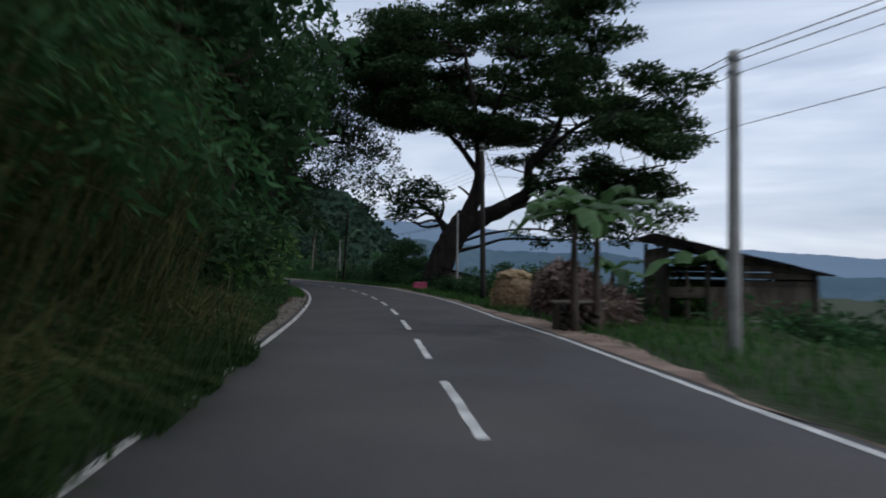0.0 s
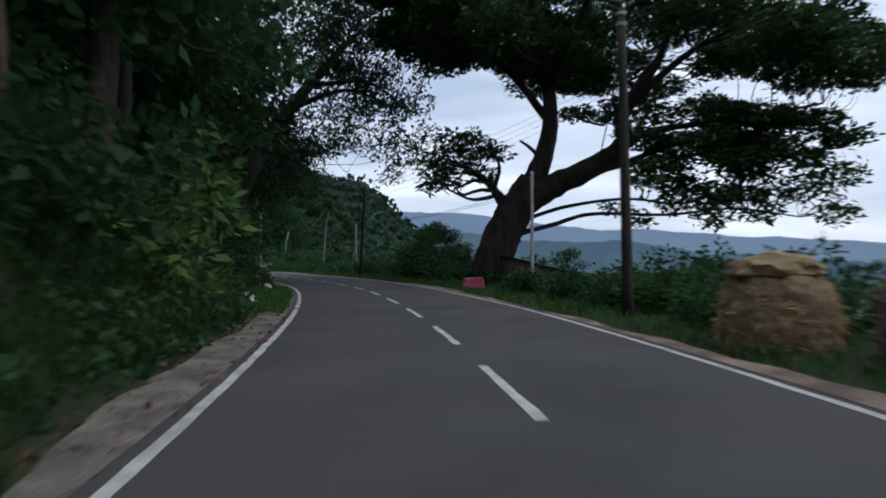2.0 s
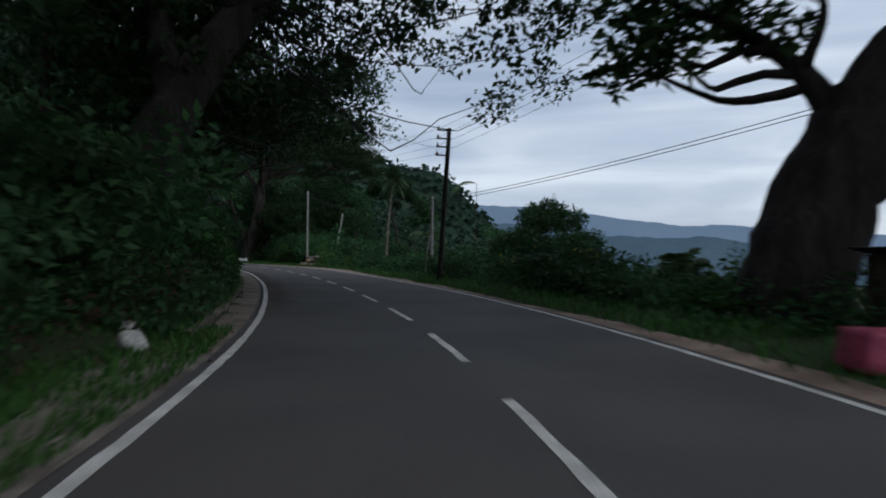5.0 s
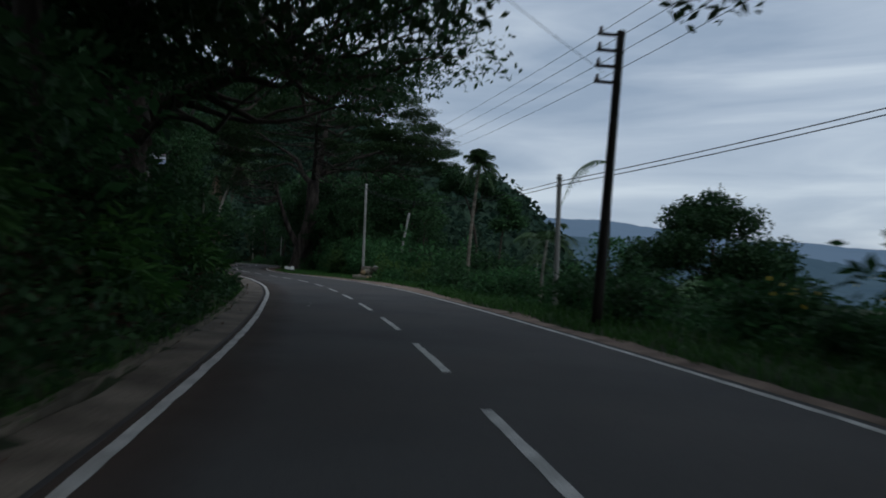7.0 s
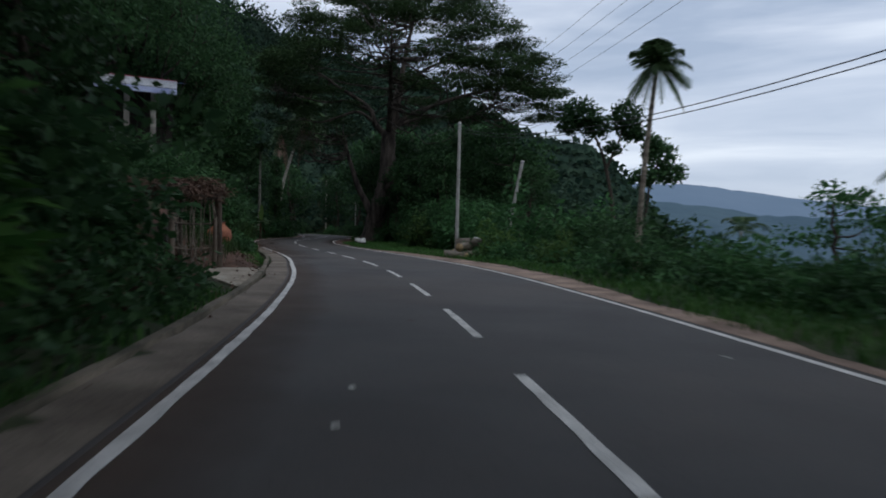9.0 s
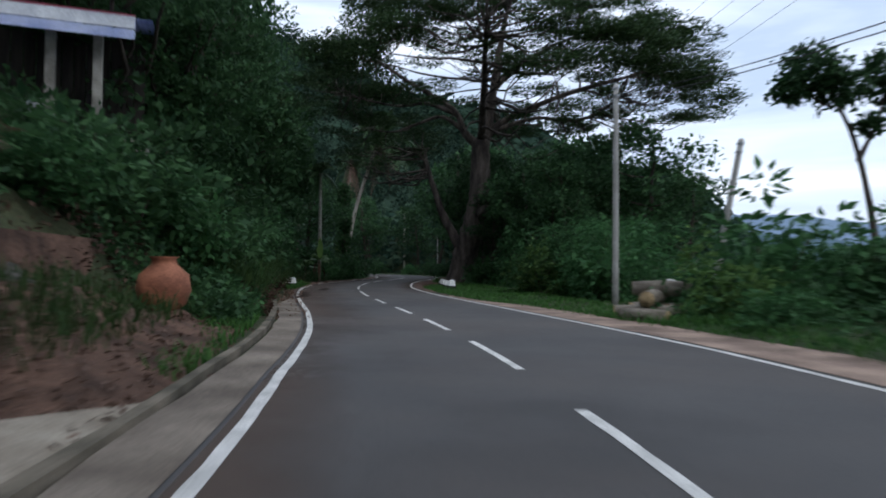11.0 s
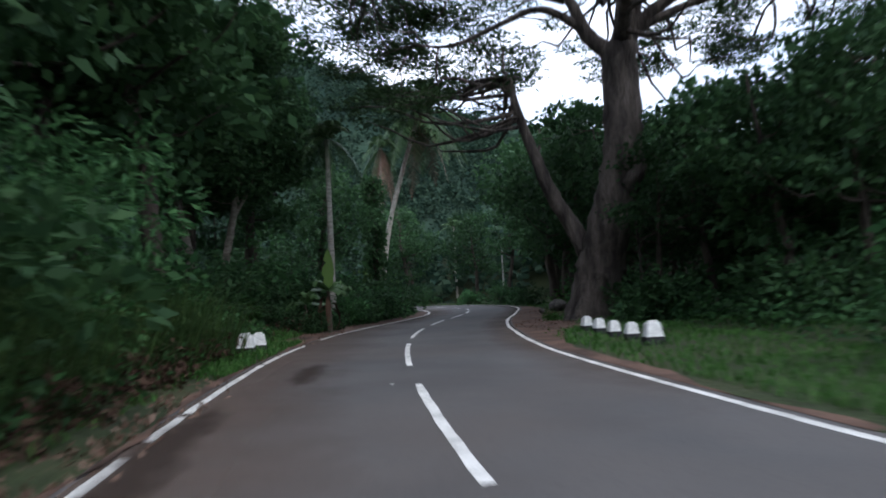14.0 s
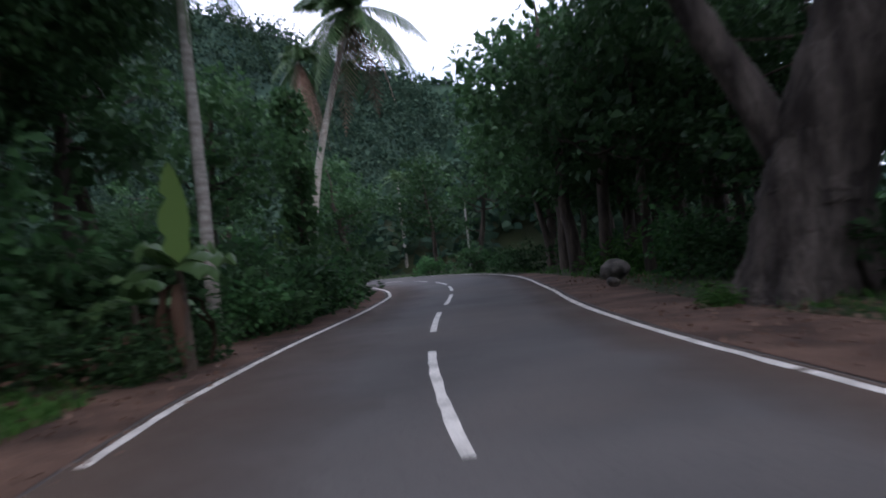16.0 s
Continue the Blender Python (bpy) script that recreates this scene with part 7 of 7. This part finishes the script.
box(bm, -0.75, 0.75, -1.3, 1.3, 2.26, 2.3, Matrix.Translation((-0.65, -0.08, 0)) @ Matrix.Rotation(0.12, 4, "Z"))
part("roof_board", bm, M_WOOD, root)
bm = bmesh.new()
pts = [spot(sta(96.4), -4.12), spot(sta(104.2), -4.25), spot(sta(102.5), -5.75), spot(sta(99.8), -5.6)]
vs = [bm.verts.new((p[0] - pts[0][0], p[1] - pts[0][1], 0.10 + 0.10 * (i in (2, 3)))) for i, p in enumerate(pts)]
bm.faces.new(vs[::-1] if (Vector(vs[1].co) - vs[0].co).cross(vs[2].co - vs[0].co).z < 0 else vs)
r = bmesh.ops.extrude_face_region(bm, geom=bm.faces[:])
for v in [e for e in r["geom"] if isinstance(e, bmesh.types.BMVert)]:
    v.co.z -= 0.22
bmesh.ops.recalc_face_normals(bm, faces=bm.faces[:])
bmesh.ops.subdivide_edges(bm, edges=bm.edges[:], cuts=6, use_grid_fill=True)
rng = np.random.default_rng(77)
for v in bm.verts:
    v.co += Vector(rng.normal(0, 0.008, 3)) * (1.6 if v.is_boundary or len(v.link_faces) < 4 else 1.0)
    v.co.z = min(v.co.z, 0.19)
me = bpy.data.meshes.new("culvert_slab")
bm.to_mesh(me)
bm.free()
me.materials.append(M_SLAB)
solid("culvert_slab", me, Matrix.Translation((pts[0][0], pts[0][1], pts[0][2] - 0.10)), "dirty pale concrete slab bridging the roadside drain", "slab")
root = thing("clay_jar", placed(108.3, -5.9, 1.15, 0, -0.4), "round orange clay water jar on the bank", "jar")
prof = np.array([(0.2, 0.0), (0.38, 0.15), (0.47, 0.4), (0.42, 0.68), (0.22, 0.86), (0.2, 0.95), (0.26, 1.0)])
v, f = tube_arrays([(np.stack([0 * prof[:, 0], 0 * prof[:, 0], prof[:, 1]], 1), prof[:, 0])], 20)
part("body", from_arrays("body", v, f, M_CLAY), None, root)
root = thing("jar_support", placed(108.3, -5.9, 1, 0, 0.1), "low earth and stone mound under the jar", "mound")
bm = bmesh.new()
bmesh.ops.create_icosphere(bm, subdivisions=3, radius=0.75)
for v in bm.verts:
    v.co.z = max(-0.3, v.co.z * 0.85) * (1 + 0.1 * noise.noise(v.co * 3))
part("earth", bm, M_EARTH, root)

# ---- logs and pale boulders by the leaning pole ----
rng = np.random.default_rng(451)
for i, (s, o, r) in enumerate(((111.9, 7.4, 0.34), (110.0, 5.7, 0.2), (110.9, 6.3, 0.24), (112.6, 8.0, 0.28), (103.5, -6.4, 0.2), (57.2, -4.6, 0.22), (58.6, -5.0, 0.18), (sta(155.2), -6.0, 0.2), (sta(154.6), -5.5, 0.14), (sta(163.6), 5.9, 0.5), (sta(160.0), 5.0, 0.2))):
    bm = bmesh.new()
    bmesh.ops.create_icosphere(bm, subdivisions=3, radius=r)
    for v in bm.verts:
        v.co *= 1 + 0.4 * noise.noise(v.co * (0.8 / r) + Vector((i * 3, 0, 0))) + 0.08 * noise.noise(v.co * (3 / r))
        v.co.z *= 0.8
    for f_ in bm.faces:
        f_.smooth = True
    me = bpy.data.meshes.new("boulder")
    bm.to_mesh(me)
    bm.free()
    me.materials.append(M_STONE if i in (3, 9, 10) else M_PALESTONE)
    solid("boulder", me, placed(s, o, 1, i * 40, -r * 0.55 - (0.62 if i == 0 else 0.04)), "pale weathered boulder beside the road" if i not in (3, 9, 10) else "grey mossy boulder near the tree", "rock", "roadside boulders")
for i, (s, o, L, z) in enumerate(((110.8, 6.2, 1.9, 0.18), (111.6, 6.8, 1.9, 0.20), (111.2, 6.5, 1.8, 0.52), (112.3, 7.8, 1.5, 0.46), (109.9, 5.6, 1.3, 0.16), (111.7, 7.0, 1.6, 0.76), (112.6, 8.3, 1.9, 0.2), (111.9, 7.6, 2.0, 0.24), (113.2, 9.0, 1.8, 0.2), (112.9, 8.7, 1.6, 0.5))):
    r = rng.uniform(0.17, 0.23)
    v, f = tube_arrays([(np.array([(-L / 2, 0, 0), (0, 0.03, 0.02), (L / 2, 0, 0)]), np.array([r, r * 1.05, r * 0.9]))], 10, 0.04, rng)
    root = thing("log", placed(s, o, 1, 20 + 35 * i, -z), "cut pale brown log with light sawn ends", "log", "stacked logs")
    part("bark", from_arrays("bark", v, f, M_PALEBARK), None, root)
    for x, k in ((-L / 2 - 0.004, r * 0.97), (L / 2 + 0.004, r * 0.87)):
        v, f = tube_arrays([(np.array([(x - 0.004, 0, 0), (x + 0.004, 0, 0)]), np.array([k, k]))], 10)
        part("cut_face", from_arrays("cut_face", v, f, M_STRAW), None, root, "pale sawn end")

# ---- brush on and round the terrace, and flowers by the road ----
rows = []
rng = np.random.default_rng(461)
for s, o, k, sc in ((sta(117), -9.2, 0, 0.9), (sta(119), -9.4, 0, 1.0), (sta(121), -9.2, 1, 0.9), (sta(115), -9.6, 0, 0.8), (sta(118), -8.4, 0, 0.7), (sta(120.4), -8.2, 0, 0.7), (sta(113), -8.6, 0, 0.7), (93.0, -7.0, 0, 0.9), (95.5, -7.2, 0, 0.9), (108.5, -8.4, 1, 0.9),
                    (110.5, -8.0, 0, 1.1), (112.5, -7.4, 0, 1.2), (114.5, -7.0, 1, 1.1), (111, -6.2, 3, 0.7), (113.4, -5.8, 1, 0.8), (116, -6.0, 0, 1.1), (117.2, -6.2, 0, 1.0), (119.4, -6.0, 0, 1.1), (123.4, -6.2, 1, 1.2), (125.6, -6.6, 5, 0.7), (127.8, -6.6, 5, 0.85), (120.6, -8.6, 0, 1.7), (124.6, -8.8, 0, 1.7), (130, -7, 1, 1.3), (118, -5.2, 1, 0.8), (122.6, -5.0, 1, 0.8), (126.4, -5.2, 1, 0.9), (144.0, 8.4, 0, 0.8), (146.0, 8.2, 0, 0.9), (142.2, 8.8, 0, 0.8), (140.0, 8.4, 1, 0.7), (88, 10, 0, 1.2), (92, 11, 1, 1.2), (96, 12, 0, 1.2), (100, 11.5, 1, 1.2), (104, 13, 0, 1.2), (85, 12, 0, 1.3), (38, 9.5, 0, 0.9), (41, 9, 0, 0.9), (44, 10, 0, 1.1), (47, 11, 0, 1.2), (42, 12, 0, 1.2), (36, 11.5, 0, 1.0), (105, 12, 0, 1.2), (107.5, 12.5, 0, 1.3), (110, 13.5, 0, 1.4), (108.5, 15.5, 0, 1.5), (123, 8.8, 4, 1.1), (125.2, 9.3, 4, 1.2), (126.6, 10.4, 2, 1.1), (sta(155.5), -4.6, 1, 0.9), (sta(157), -4.3, 0, 1.0), (sta(158.6), -4.4, 1, 1.1), (sta(160.5), -4.4, 0, 1.15), (sta(162.5), -4.5, 1, 1.2), (sta(165), -4.6, 0, 1.2), (sta(157.5), -6.2, 0, 1.4), (sta(161), -6.4, 1, 1.5), (sta(155.5), -7.8, 0, 1.2), (sta(153), -8.6, 0, 1.1), (sta(150.5), -8.4, 1, 1.1), (sta(148), -8.8, 0, 1.1), (sta(159), -8.6, 1, 1.4), (sta(168), -5.0, 1, 1.2), (sta(171), -5.4, 0, 1.3), (sta(145.8), -7.4, 0, 1.2), (sta(144.2), -7.6, 1, 1.1)):
    m = placed(s, o, sc, s * 71 % 360, 0.15)
    c = copy_thing(bushes[k], Matrix.LocRotScale(m.translation, m.to_quaternion(), None))
    c.scale = (sc, sc, sc)
for x, y, k, sc in ((-41.0, 94.3, 0, 1.35), (-42.4, 93.2, 0, 1.4), (-40.0, 95.6, 0, 1.2), (-43.8, 92.2, 0, 1.4), (-39.4, 93.0, 0, 1.1), (-41.2, 91.6, 1, 1.1), (-38.6, 96.4, 1, 1.2)):
    c = copy_thing(bushes[k], at_xy(x, y, x * 37))
    c.scale = (sc, sc, sc)
for a, o, k, sc in ((150.2, -4.6, 0, 0.42), (150.6, -5.4, 0, 0.6), (151.9, -4.3, 0, 0.5), (152.8, -4.9, 1, 0.6), (149.4, -6.2, 0, 0.7), (150.4, 9.2, 0, 0.8), (149.2, 8.3, 0, 0.55), (154.5, 8.8, 0, 0.8), (152.0, 5.3, 3, 0.4)):
    c = copy_thing(bushes[k], placed(sta(a), o, 1, a * 37, 0.1))
    c.scale = (sc, sc, sc)
q = []
for s, o, z, n in ((71.5, 7.2, 1.3, 14), (73.0, 7.6, 1.5, 16), (75.5, 7.4, 1.2, 9), (69.5, 8.2, 1.6, 9)):
    p = spot(s, o, z) + rng.normal(0, 0.35, (n, 3)) * (1, 1, 0.5)
    q.append(leaf_quads(p, 0.11, rng, 0.5, 0, 0.9))
stuff("yellow_flowers", quad_cloud("yellow_flowers", np.concatenate(q), L_FLOWER), "scattered small yellow flowers on the scrub", "flowers")
